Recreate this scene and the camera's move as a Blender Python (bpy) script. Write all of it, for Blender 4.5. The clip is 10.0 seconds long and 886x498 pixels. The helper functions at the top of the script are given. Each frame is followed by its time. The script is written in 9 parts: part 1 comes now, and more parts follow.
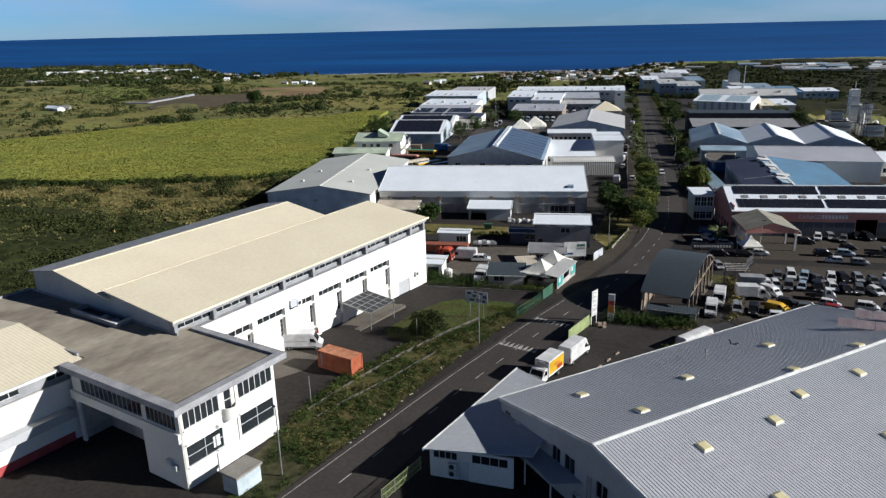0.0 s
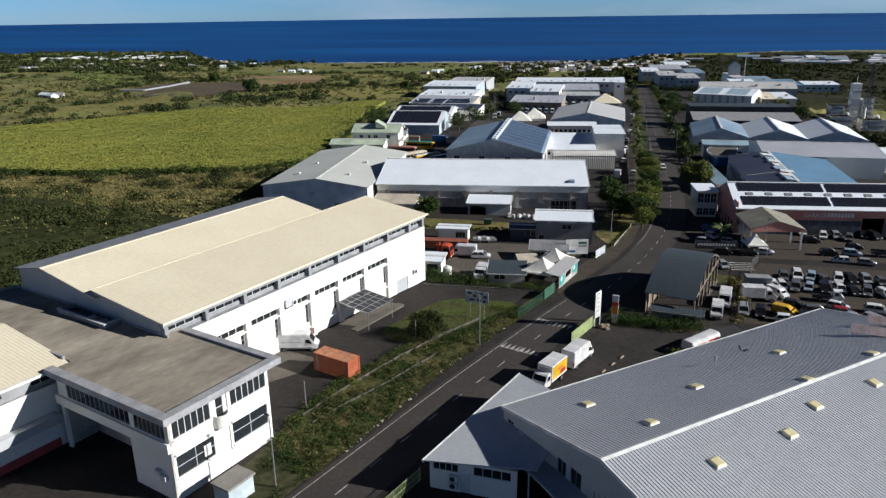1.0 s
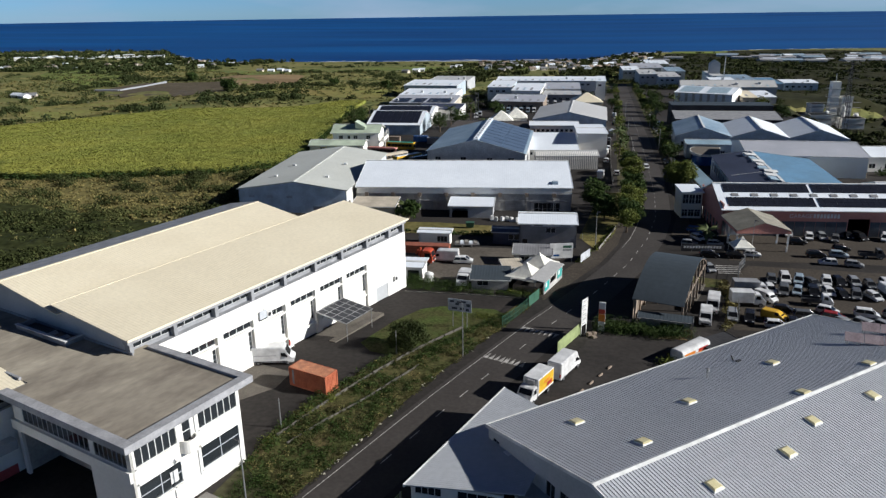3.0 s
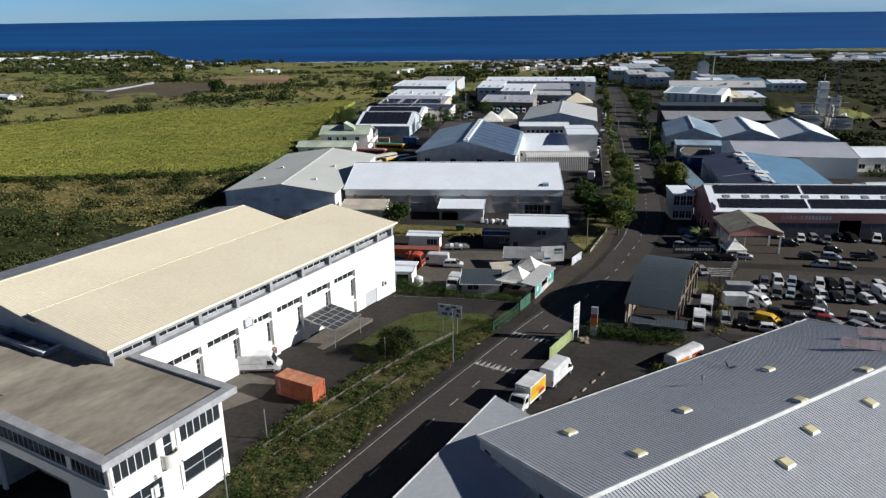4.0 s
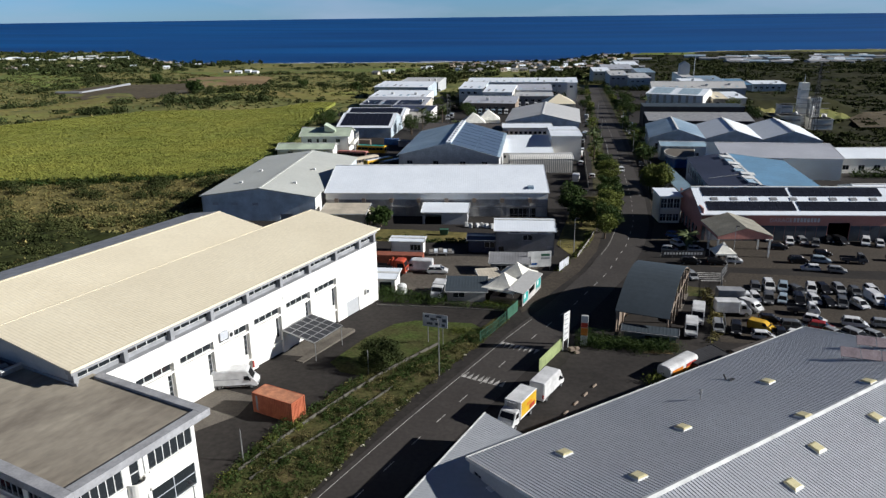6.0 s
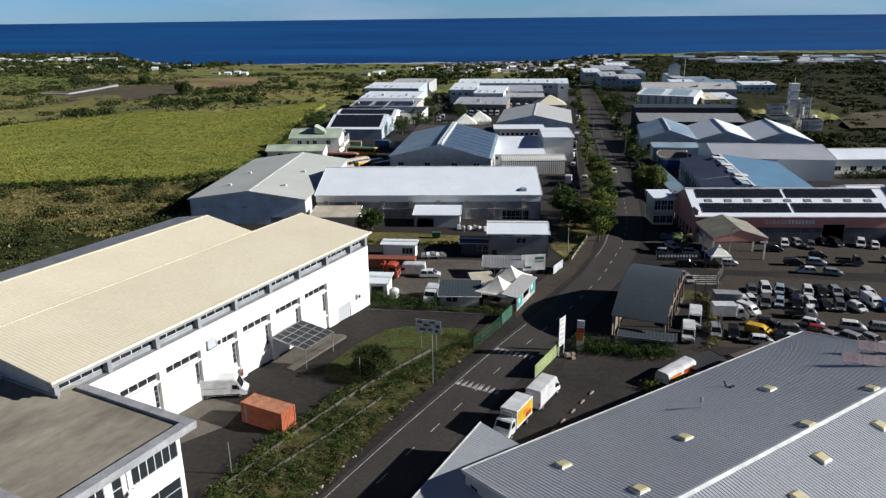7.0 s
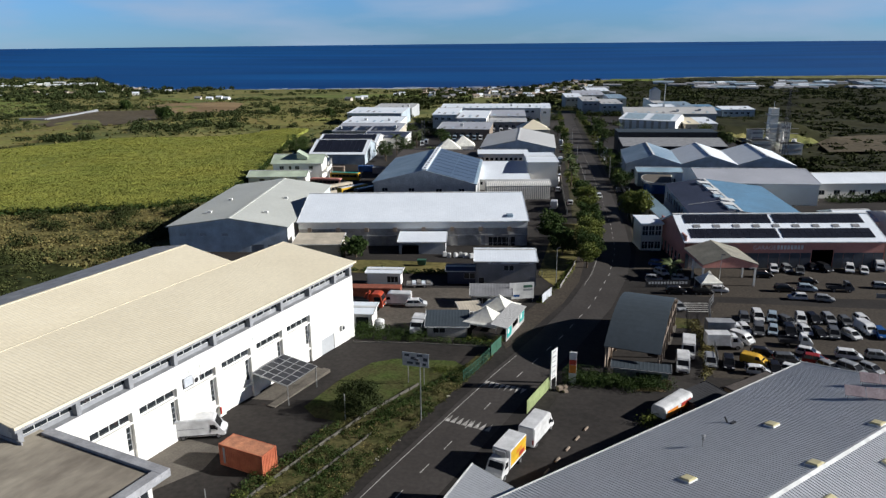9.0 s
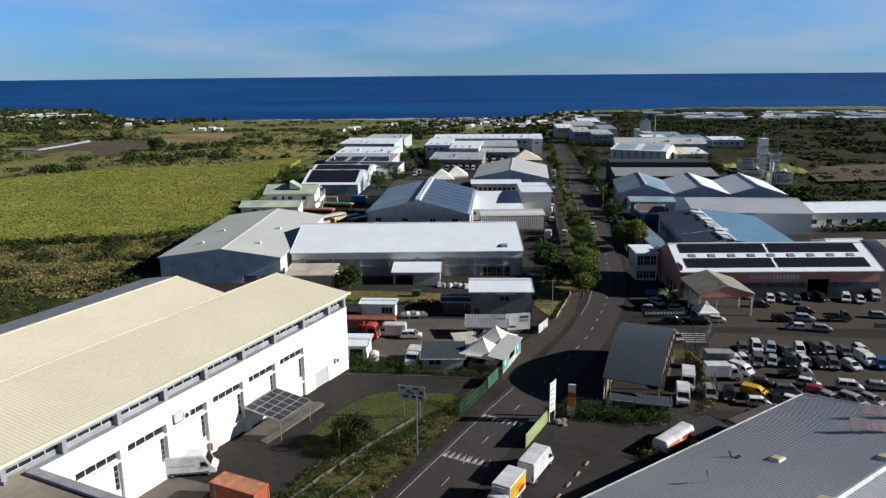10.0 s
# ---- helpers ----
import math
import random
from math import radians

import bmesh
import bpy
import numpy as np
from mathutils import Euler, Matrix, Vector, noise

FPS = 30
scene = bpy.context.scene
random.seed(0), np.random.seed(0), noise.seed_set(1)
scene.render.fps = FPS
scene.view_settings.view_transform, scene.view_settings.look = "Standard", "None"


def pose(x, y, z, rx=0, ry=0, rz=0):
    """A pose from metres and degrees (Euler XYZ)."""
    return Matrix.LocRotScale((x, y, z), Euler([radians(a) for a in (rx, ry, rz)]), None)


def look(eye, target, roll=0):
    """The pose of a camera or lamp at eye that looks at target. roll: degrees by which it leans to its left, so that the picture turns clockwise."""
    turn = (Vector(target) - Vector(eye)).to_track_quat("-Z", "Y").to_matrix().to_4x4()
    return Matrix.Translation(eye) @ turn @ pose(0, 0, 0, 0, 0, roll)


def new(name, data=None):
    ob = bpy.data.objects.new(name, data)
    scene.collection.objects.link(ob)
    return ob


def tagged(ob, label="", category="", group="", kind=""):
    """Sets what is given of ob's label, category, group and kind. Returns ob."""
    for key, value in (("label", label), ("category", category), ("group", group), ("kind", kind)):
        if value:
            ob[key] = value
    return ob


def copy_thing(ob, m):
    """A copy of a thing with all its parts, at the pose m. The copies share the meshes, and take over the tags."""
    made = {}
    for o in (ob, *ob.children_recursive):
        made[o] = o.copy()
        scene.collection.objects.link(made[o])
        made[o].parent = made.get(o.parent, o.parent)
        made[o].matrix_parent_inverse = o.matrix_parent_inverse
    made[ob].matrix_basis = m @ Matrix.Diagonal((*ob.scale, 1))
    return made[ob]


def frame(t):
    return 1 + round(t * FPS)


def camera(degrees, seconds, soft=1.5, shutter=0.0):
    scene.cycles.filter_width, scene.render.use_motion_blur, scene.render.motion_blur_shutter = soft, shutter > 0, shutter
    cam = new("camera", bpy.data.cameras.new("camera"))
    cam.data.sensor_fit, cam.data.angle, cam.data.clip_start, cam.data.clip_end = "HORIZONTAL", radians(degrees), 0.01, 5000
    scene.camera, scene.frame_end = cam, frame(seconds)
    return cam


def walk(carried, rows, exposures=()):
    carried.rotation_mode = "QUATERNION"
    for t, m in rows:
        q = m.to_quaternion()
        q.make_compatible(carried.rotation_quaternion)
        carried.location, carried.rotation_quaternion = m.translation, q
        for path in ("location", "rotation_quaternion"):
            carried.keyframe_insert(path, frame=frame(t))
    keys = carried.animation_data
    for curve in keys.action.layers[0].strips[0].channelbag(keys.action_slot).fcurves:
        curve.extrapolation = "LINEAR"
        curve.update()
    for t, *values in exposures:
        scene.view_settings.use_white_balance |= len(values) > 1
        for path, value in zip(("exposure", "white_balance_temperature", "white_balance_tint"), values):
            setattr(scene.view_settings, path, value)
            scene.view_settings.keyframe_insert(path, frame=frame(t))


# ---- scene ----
cam = camera(63.4, 10.0, soft=1.35)
PATH = [
    (0, (1.40, -2.90, 45.70), (-23.21, 89.33, 15.90), -1.36),
    (0.25, (0.02, -0.12, 45.98), (-24.82, 91.61, 14.88), -0.84),
    (0.5, (0.00, 0.00, 46.00), (-24.60, 91.80, 14.90), -0.84),
    (1, (-0.06, 0.31, 46.05), (-24.05, 92.25, 14.89), -0.82),
    (1.5, (-0.21, 1.20, 46.10), (-23.61, 93.22, 14.74), -0.86),
    (2, (-0.47, 2.38, 46.02), (-23.25, 94.55, 14.62), -0.85),
    (2.5, (-0.69, 3.36, 46.00), (-22.90, 95.67, 14.63), -0.83),
    (4, (-1.21, 6.35, 45.99), (-21.49, 99.12, 14.66), -0.81),
    (4.5, (-1.39, 7.25, 45.90), (-21.06, 100.17, 14.60), -0.78),
    (5, (-1.76, 8.36, 45.83), (-20.76, 101.42, 14.53), -0.74),
    (5.5, (-2.11, 9.31, 45.76), (-20.52, 102.48, 14.46), -0.72),
    (7, (-3.17, 12.33, 45.43), (-19.73, 105.92, 14.31), -0.66),
    (7.5, (-3.45, 13.20, 45.40), (-19.41, 106.89, 14.29), -0.66),
    (8, (-3.71, 14.13, 45.31), (-19.05, 107.95, 14.28), -0.63),
    (8.5, (-3.99, 14.84, 45.24), (-18.79, 108.77, 14.29), -0.61),
    (8.65, (-4.07, 15.06, 45.22), (-18.71, 109.02, 14.30), -0.60),
    (9, (-4.36, 15.49, 45.30), (-18.67, 110.42, 17.30), -0.56),
    (9.5, (-4.70, 16.07, 45.25), (-18.57, 111.82, 19.99), -0.55),
    (10, (-5.07, 16.57, 45.12), (-18.40, 112.72, 21.11), -0.54),
]
walk(cam, [(t, look(eye, target, roll)) for t, eye, target, roll in PATH], [(0.0, 0.57, 6000, 9), (10.0, 0.57, 6000, 9)])

# ---- light ----
SUN_EL, SUN_AZ = radians(25.0), radians(86.0)
world = bpy.data.worlds.new("sky")
scene.world = world
world.use_nodes = True
wn = world.node_tree
bg = wn.nodes["Background"]
sky = wn.nodes.new("ShaderNodeTexSky")
sky.sky_type, sky.sun_disc = "NISHITA", False
sky.sun_elevation, sky.sun_rotation = SUN_EL, SUN_AZ
sky.altitude, sky.air_density, sky.dust_density, sky.ozone_density = 100, 1.0, 0.0, 4.0
cloud = wn.nodes.new("ShaderNodeTexNoise")
cloud.texture_mapping.scale = (2.8, 2.8, 13.0)
cloud.texture_mapping.translation = (4.3, 1.7, 0.6)
cloud.inputs["Scale"].default_value, cloud.inputs["Detail"].default_value = 1.6, 6.0
cloud_ramp = wn.nodes.new("ShaderNodeValToRGB")
cloud_ramp.color_ramp.elements[0].position, cloud_ramp.color_ramp.elements[1].position = 0.40, 0.78
cloud_mix = wn.nodes.new("ShaderNodeMixRGB")
cloud_mix.inputs["Color2"].default_value = (4.9, 6.1, 7.9, 1)
wn.links.new(cloud.outputs["Fac"], cloud_ramp.inputs["Fac"])
low = wn.nodes.new("ShaderNodeMapRange")
low.inputs["From Min"].default_value, low.inputs["From Max"].default_value = 0.11, 0.36
low.inputs["To Min"].default_value, low.inputs["To Max"].default_value = 1.0, 0.05
cover = wn.nodes.new("ShaderNodeMath")
cover.operation = "MULTIPLY"
wn.links.new(cloud_ramp.outputs["Color"], cover.inputs[0])
wn.links.new(low.outputs["Result"], cover.inputs[1])
wn.links.new(cover.outputs["Value"], cloud_mix.inputs["Fac"])
clear = wn.nodes.new("ShaderNodeMixRGB")
clear.blend_type = "MULTIPLY"
clear.inputs["Fac"].default_value = 1.0
# the sky pales towards the horizon
up = wn.nodes.new("ShaderNodeSeparateXYZ")
sky_co = wn.nodes.new("ShaderNodeTexCoord")
haze = wn.nodes.new("ShaderNodeValToRGB")
haze.color_ramp.elements[0].position, haze.color_ramp.elements[1].position = 0.02, 0.25
haze.color_ramp.elements[0].color, haze.color_ramp.elements[1].color = (0.48, 0.83, 1.50, 1), (0.068, 0.122, 0.24, 1)
haze_mid = haze.color_ramp.elements.new(0.11)
haze_mid.color = (0.76, 1.06, 1.56, 1)
wn.links.new(sky_co.outputs["Generated"], up.inputs["Vector"])
wn.links.new(up.outputs["Z"], haze.inputs["Fac"])
wn.links.new(up.outputs["Z"], low.inputs["Value"])
wn.links.new(haze.outputs["Color"], clear.inputs["Color2"])
wn.links.new(sky.outputs["Color"], clear.inputs["Color1"])
wn.links.new(clear.outputs["Color"], cloud_mix.inputs["Color1"])
wn.links.new(cloud_mix.outputs["Color"], bg.inputs["Color"])
bg.inputs["Strength"].default_value = 0.05

sun_data = bpy.data.lights.new("sun", "SUN")
sun_data.energy, sun_data.angle, sun_data.color = 5.0, radians(0.55), (1.0, 0.94, 0.85)
sun = new("sun", sun_data)
sun.matrix_basis = look((math.sin(SUN_AZ) * math.cos(SUN_EL) * 100, math.cos(SUN_AZ) * math.cos(SUN_EL) * 100, math.sin(SUN_EL) * 100), (0, 0, 0))

# ---- materials ----
def surf(name, color, rough=0.7, metal=0.0, var=0.18, scale=0.6, fine=9.0, bump=0.0, second=None, amount=0.45, spec=0.4, stretch=(1, 1, 1), island=0.0):
    """Grain, stains and an optional second colour in patches."""
    m = bpy.data.materials.new(name)
    m.use_nodes = True
    nt = m.node_tree
    b = nt.nodes["Principled BSDF"]
    b.inputs["Roughness"].default_value, b.inputs["Metallic"].default_value = rough, metal
    b.inputs["Specular IOR Level"].default_value = spec
    co = nt.nodes.new("ShaderNodeTexCoord")
    mp = nt.nodes.new("ShaderNodeMapping")
    mp.inputs["Scale"].default_value = stretch
    nt.links.new(co.outputs["Object"], mp.inputs["Vector"])
    big, small = nt.nodes.new("ShaderNodeTexNoise"), nt.nodes.new("ShaderNodeTexNoise")
    big.inputs["Scale"].default_value, small.inputs["Scale"].default_value = scale, fine
    big.inputs["Detail"].default_value, small.inputs["Detail"].default_value = 5.0, 4.0
    big.inputs["Roughness"].default_value = 0.6
    for n in (big, small):
        nt.links.new(mp.outputs["Vector"], n.inputs["Vector"])
    c2 = second or tuple(c * 0.62 for c in color)
    ramp = nt.nodes.new("ShaderNodeValToRGB")
    ramp.color_ramp.elements[0].position, ramp.color_ramp.elements[1].position = 0.52 - amount * 0.4, 0.52 + (1 - amount) * 0.4
    ramp.color_ramp.elements[0].color, ramp.color_ramp.elements[1].color = (*c2, 1), (*color, 1)
    nt.links.new(big.outputs["Fac"], ramp.inputs["Fac"])
    mix = nt.nodes.new("ShaderNodeMixRGB")
    mix.blend_type = "MULTIPLY"
    mix.inputs["Fac"].default_value = 1.0
    fr = nt.nodes.new("ShaderNodeMapRange")
    fr.inputs["From Min"].default_value, fr.inputs["From Max"].default_value = 0.3, 0.7
    fr.inputs["To Min"].default_value, fr.inputs["To Max"].default_value = 1 - var, 1 + var
    nt.links.new(small.outputs["Fac"], fr.inputs["Value"])
    nt.links.new(ramp.outputs["Color"], mix.inputs["Color1"])
    nt.links.new(fr.outputs["Result"], mix.inputs["Color2"])
    out = mix
    if island:
        geo, ir = nt.nodes.new("ShaderNodeNewGeometry"), nt.nodes.new("ShaderNodeMapRange")
        ir.inputs["To Min"].default_value, ir.inputs["To Max"].default_value = 1 - island, 1 + island
        nt.links.new(geo.outputs["Random Per Island"], ir.inputs["Value"])
        out = nt.nodes.new("ShaderNodeMixRGB")
        out.blend_type = "MULTIPLY"
        out.inputs["Fac"].default_value = 1.0
        nt.links.new(mix.outputs["Color"], out.inputs["Color1"])
        nt.links.new(ir.outputs["Result"], out.inputs["Color2"])
    nt.links.new(out.outputs["Color"], b.inputs["Base Color"])
    if bump:
        bp = nt.nodes.new("ShaderNodeBump")
        bp.inputs["Strength"].default_value, bp.inputs["Distance"].default_value = bump, 0.05
        nt.links.new(small.outputs["Fac"], bp.inputs["Height"])
        nt.links.new(bp.outputs["Normal"], b.inputs["Normal"])
    return m


M = {}
def mk(key, *a, **k):
    M[key] = surf(key, *a, **k)

mk("asphalt", (0.040, 0.035, 0.031), 0.9, var=0.22, scale=0.09, fine=1.6, second=(0.023, 0.0205, 0.019), spec=0.15)
mk("road_asphalt", (0.052, 0.046, 0.042), 0.88, var=0.18, scale=0.12, fine=2.0, second=(0.038, 0.033, 0.030), spec=0.25)
mk("gravel", (0.058, 0.047, 0.036), 0.95, var=0.35, scale=0.12, fine=2.5, second=(0.045, 0.037, 0.029), spec=0.2)
mk("pale_gravel", (0.125, 0.108, 0.088), 0.95, var=0.25, scale=0.15, fine=2.0, second=(0.075, 0.065, 0.054), spec=0.2)
mk("concrete", (0.30, 0.28, 0.25), 0.9, var=0.15, scale=0.4, fine=6)
mk("paving", (0.14, 0.122, 0.10), 0.9, var=0.18, scale=0.4, fine=4)
mk("scrub_ground", (0.20, 0.175, 0.065), 1.0, var=0.35, scale=0.02, fine=0.16, second=(0.085, 0.105, 0.032), amount=0.55, spec=0.1)
mk("grass", (0.048, 0.062, 0.018), 1.0, var=0.4, scale=0.25, fine=2.2, second=(0.095, 0.076, 0.034), amount=0.5, spec=0.1)
mk("dry_grass", (0.20, 0.163, 0.060), 1.0, var=0.35, scale=0.06, fine=0.7, second=(0.075, 0.074, 0.027), amount=0.45, spec=0.1)
mk("cane", (0.255, 0.25, 0.05), 0.85, var=0.18, scale=0.03, fine=0.2, second=(0.185, 0.205, 0.042), island=0.1, spec=0.15)
mk("cane_ground", (0.225, 0.222, 0.046), 1.0, var=0.5, scale=0.025, fine=0.28, bump=0.6, second=(0.16, 0.18, 0.04), spec=0.1)
mk("far_field", (0.17, 0.215, 0.05), 1.0, var=0.35, scale=0.016, fine=0.15, second=(0.085, 0.095, 0.032), amount=0.5, spec=0.1)
mk("earth", (0.31, 0.225, 0.12), 1.0, var=0.15, scale=0.02, fine=0.3, second=(0.16, 0.11, 0.06), spec=0.1)
mk("dark_earth", (0.105, 0.085, 0.058), 1.0, var=0.3, scale=0.03, fine=0.3, second=(0.085, 0.07, 0.045), spec=0.1)
mk("leaf_olive", (0.098, 0.098, 0.034), 0.8, var=0.3, scale=0.4, fine=2.0, second=(0.055, 0.055, 0.020), island=0.35, spec=0.08)
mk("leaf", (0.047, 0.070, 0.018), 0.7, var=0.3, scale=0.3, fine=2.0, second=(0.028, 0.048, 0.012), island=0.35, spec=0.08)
mk("leaf_light", (0.135, 0.148, 0.03), 0.7, var=0.3, scale=0.3, fine=2.0, second=(0.075, 0.095, 0.022), island=0.35, spec=0.08)
mk("leaf_dry", (0.225, 0.18, 0.066), 0.8, var=0.3, scale=0.3, fine=2.0, second=(0.11, 0.105, 0.035), island=0.3, spec=0.2)
mk("palm_leaf", (0.085, 0.11, 0.03), 0.6, var=0.25, island=0.3)
mk("bark", (0.13, 0.095, 0.065), 0.95, var=0.3, scale=1.5, fine=12)
mk("white_wall", (0.80, 0.79, 0.76), 0.75, var=0.04, scale=0.25, fine=3, second=(0.74, 0.72, 0.67), amount=0.3)
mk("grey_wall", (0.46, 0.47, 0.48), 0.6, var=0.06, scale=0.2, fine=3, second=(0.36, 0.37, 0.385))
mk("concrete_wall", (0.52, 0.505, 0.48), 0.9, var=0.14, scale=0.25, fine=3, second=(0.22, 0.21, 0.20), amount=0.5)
mk("beige_wall", (0.60, 0.53, 0.42), 0.8, var=0.07, scale=0.3, fine=3)
mk("pink_wall", (0.54, 0.245, 0.20), 0.8, var=0.1, scale=0.3, fine=3, second=(0.44, 0.20, 0.165))
mk("blue_wall", (0.50, 0.58, 0.64), 0.7, var=0.08, scale=0.3, fine=3)
mk("cream_roof", (0.74, 0.665, 0.50), 0.55, var=0.05, scale=0.12, fine=2, second=(0.68, 0.605, 0.45), amount=0.4)
mk("grey_roof", (0.50, 0.495, 0.485), 0.5, metal=0.0, var=0.06, scale=0.08, fine=1.5, second=(0.44, 0.437, 0.43))
mk("white_roof", (0.78, 0.82, 0.87), 0.55, var=0.05, scale=0.15, fine=2, second=(0.70, 0.74, 0.79), amount=0.35)
mk("green_grey_roof", (0.52, 0.53, 0.49), 0.6, var=0.06, scale=0.1, fine=2, second=(0.46, 0.47, 0.435))
mk("blue_roof", (0.32, 0.40, 0.47), 0.45, metal=0.0, var=0.08, scale=0.1, fine=2, second=(0.17, 0.24, 0.31))
mk("weathered_white", (0.62, 0.62, 0.61), 0.8, var=0.18, scale=0.35, fine=2.5, second=(0.40, 0.40, 0.39), amount=0.5)
mk("hangar_wall", (0.70, 0.77, 0.82), 0.6, var=0.06, scale=0.3, fine=3)
mk("dark_roof", (0.050, 0.050, 0.054), 0.85, var=0.12, scale=0.2, fine=2, spec=0.1)
mk("tarred_roof", (0.085, 0.07, 0.06), 0.85, var=0.2, scale=0.15, fine=1.5, second=(0.05, 0.042, 0.038))
mk("mint_roof", (0.52, 0.60, 0.46), 0.6, var=0.06, scale=0.2, fine=2)
mk("rust_roof", (0.26, 0.21, 0.165), 0.8, var=0.15, scale=0.3, fine=3, second=(0.22, 0.17, 0.13))
mk("olive_roof", (0.33, 0.31, 0.25), 0.75, var=0.1, scale=0.3, fine=3)
mk("flat_roof", (0.37, 0.33, 0.26), 0.9, var=0.14, scale=0.22, fine=1.4, second=(0.17, 0.145, 0.115), amount=0.5, stretch=(0.45, 0.9, 1))
mk("roof_rim", (0.38, 0.38, 0.395), 0.85, var=0.08, scale=0.5, fine=4)
mk("trim_white", (0.80, 0.80, 0.78), 0.6, var=0.04)
mk("trim_grey", (0.33, 0.335, 0.35), 0.6, var=0.06)
mk("metal", (0.45, 0.46, 0.47), 0.45, metal=0.7, var=0.06)
mk("dark_metal", (0.06, 0.06, 0.065), 0.5, metal=0.3, var=0.1)
mk("galvanised", (0.36, 0.36, 0.36), 0.5, metal=0.5, var=0.1)
mk("container_orange", (0.52, 0.165, 0.075), 0.65, var=0.12, scale=0.8, fine=5, second=(0.36, 0.10, 0.05), amount=0.35)
mk("container_top", (0.62, 0.27, 0.14), 0.7, var=0.15, scale=0.8, fine=5, second=(0.28, 0.12, 0.07), amount=0.45)
mk("red_base", (0.42, 0.07, 0.07), 0.8, var=0.1)
mk("paint_line", (0.50, 0.48, 0.45), 0.85, var=0.3, scale=1.5, fine=6, second=(0.20, 0.19, 0.175), amount=0.5)
mk("skylight", (0.66, 0.60, 0.36), 0.45, var=0.10, scale=1.0, fine=5, second=(0.52, 0.46, 0.26))
mk("solar_cell", (0.018, 0.020, 0.030), 0.35, var=0.15, scale=0.4, fine=2, spec=0.25)
mk("solar_faded", (0.36, 0.30, 0.31), 0.35, var=0.12, scale=1.0, fine=4, second=(0.24, 0.19, 0.20))
mk("tent_cloth", (0.88, 0.86, 0.77), 0.8, var=0.04)
mk("green_fence", (0.045, 0.13, 0.085), 0.6, var=0.15)
mk("lime_fence", (0.30, 0.36, 0.16), 0.7, var=0.12)
mk("teal_sign", (0.03, 0.40, 0.38), 0.5, var=0.05)
mk("orange_sign", (0.75, 0.25, 0.03), 0.5, var=0.05)
mk("red_paint", (0.45, 0.05, 0.035), 0.4, var=0.08)
mk("crane_red", (0.55, 0.085, 0.035), 0.4, var=0.08)
mk("yellow_paint", (0.72, 0.44, 0.03), 0.4, var=0.06)
mk("wood", (0.33, 0.23, 0.12), 0.85, var=0.2, scale=1.0, fine=8)
mk("tyre", (0.022, 0.022, 0.022), 0.85, var=0.1)
mk("rim", (0.40, 0.40, 0.41), 0.35, metal=0.7)
mk("lamp_glass", (0.70, 0.70, 0.70), 0.2, var=0.05)
mk("tail_glass", (0.40, 0.03, 0.02), 0.25, var=0.05)
mk("bar_dark", (0.06, 0.07, 0.09), 0.6)
mk("bar_grey", (0.33, 0.34, 0.36), 0.6)
mk("grille", (0.030, 0.030, 0.032), 0.5)
mk("litter", (0.48, 0.45, 0.36), 0.8, var=0.15)
mk("stone", (0.105, 0.098, 0.08), 0.95, var=0.25, scale=0.8, fine=4, island=0.25)
mk("surf_foam", (0.75, 0.78, 0.80), 0.8, var=0.2, scale=0.05, fine=0.3)
mk("pale_blue_glass", (0.45, 0.58, 0.66), 0.3, var=0.08)
mk("sky_blue_roof", (0.13, 0.26, 0.40), 0.5, metal=0.0, var=0.14, scale=0.12, fine=1.2, second=(0.11, 0.20, 0.29))
mk("pale_blue_metal", (0.36, 0.50, 0.60), 0.45, var=0.08, scale=0.15, fine=2)
mk("navy_roof", (0.048, 0.058, 0.10), 0.6, metal=0.0, var=0.10, scale=0.1, fine=1.2)
mk("grey_roof_dark", (0.055, 0.069, 0.083), 0.65, metal=0.0, var=0.08, scale=0.12, fine=1.5, second=(0.046, 0.057, 0.067), spec=0.15)
mk("bar_pale", (0.52, 0.54, 0.58), 0.7, var=0.1, scale=0.8, fine=5)
mk("dark_cladding", (0.26, 0.26, 0.27), 0.7, var=0.07, scale=0.3, fine=3)
mk("rust_red", (0.30, 0.095, 0.055), 0.8, var=0.15, scale=0.8, fine=4)
mk("blue_white", (0.52, 0.60, 0.64), 0.8, var=0.06)
mk("verge_soil", (0.075, 0.066, 0.038), 1.0, var=0.4, scale=0.08, fine=0.9, second=(0.032, 0.036, 0.015), amount=0.5, spec=0.1)
mk("thicket_green", (0.040, 0.044, 0.016), 1.0, var=0.5, scale=0.08, fine=0.6, second=(0.025, 0.031, 0.011), spec=0.05)
mk("lawn_green", (0.056, 0.090, 0.021), 1.0, var=0.35, scale=0.2, fine=2.5, second=(0.060, 0.060, 0.024), amount=0.3, spec=0.05)
mk("dark_asphalt", (0.040, 0.035, 0.032), 0.9, var=0.22, scale=0.12, fine=1.6, second=(0.026, 0.023, 0.021), spec=0.2)
mk("pale_grey_roof", (0.47, 0.485, 0.51), 0.5, var=0.06, scale=0.08, fine=1.5, second=(0.41, 0.425, 0.45))
mk("glazed_panel", (0.085, 0.12, 0.175), 0.35, var=0.12, scale=0.2, fine=2, second=(0.06, 0.085, 0.13), spec=0.4)
mk("lilac_roof", (0.42, 0.43, 0.47), 0.55, var=0.06, scale=0.12, fine=2, second=(0.35, 0.36, 0.40))
mk("far_leaf", (0.042, 0.056, 0.021), 0.9, var=0.2, scale=0.05, fine=0.4, second=(0.032, 0.040, 0.014), island=0.12, spec=0.05)
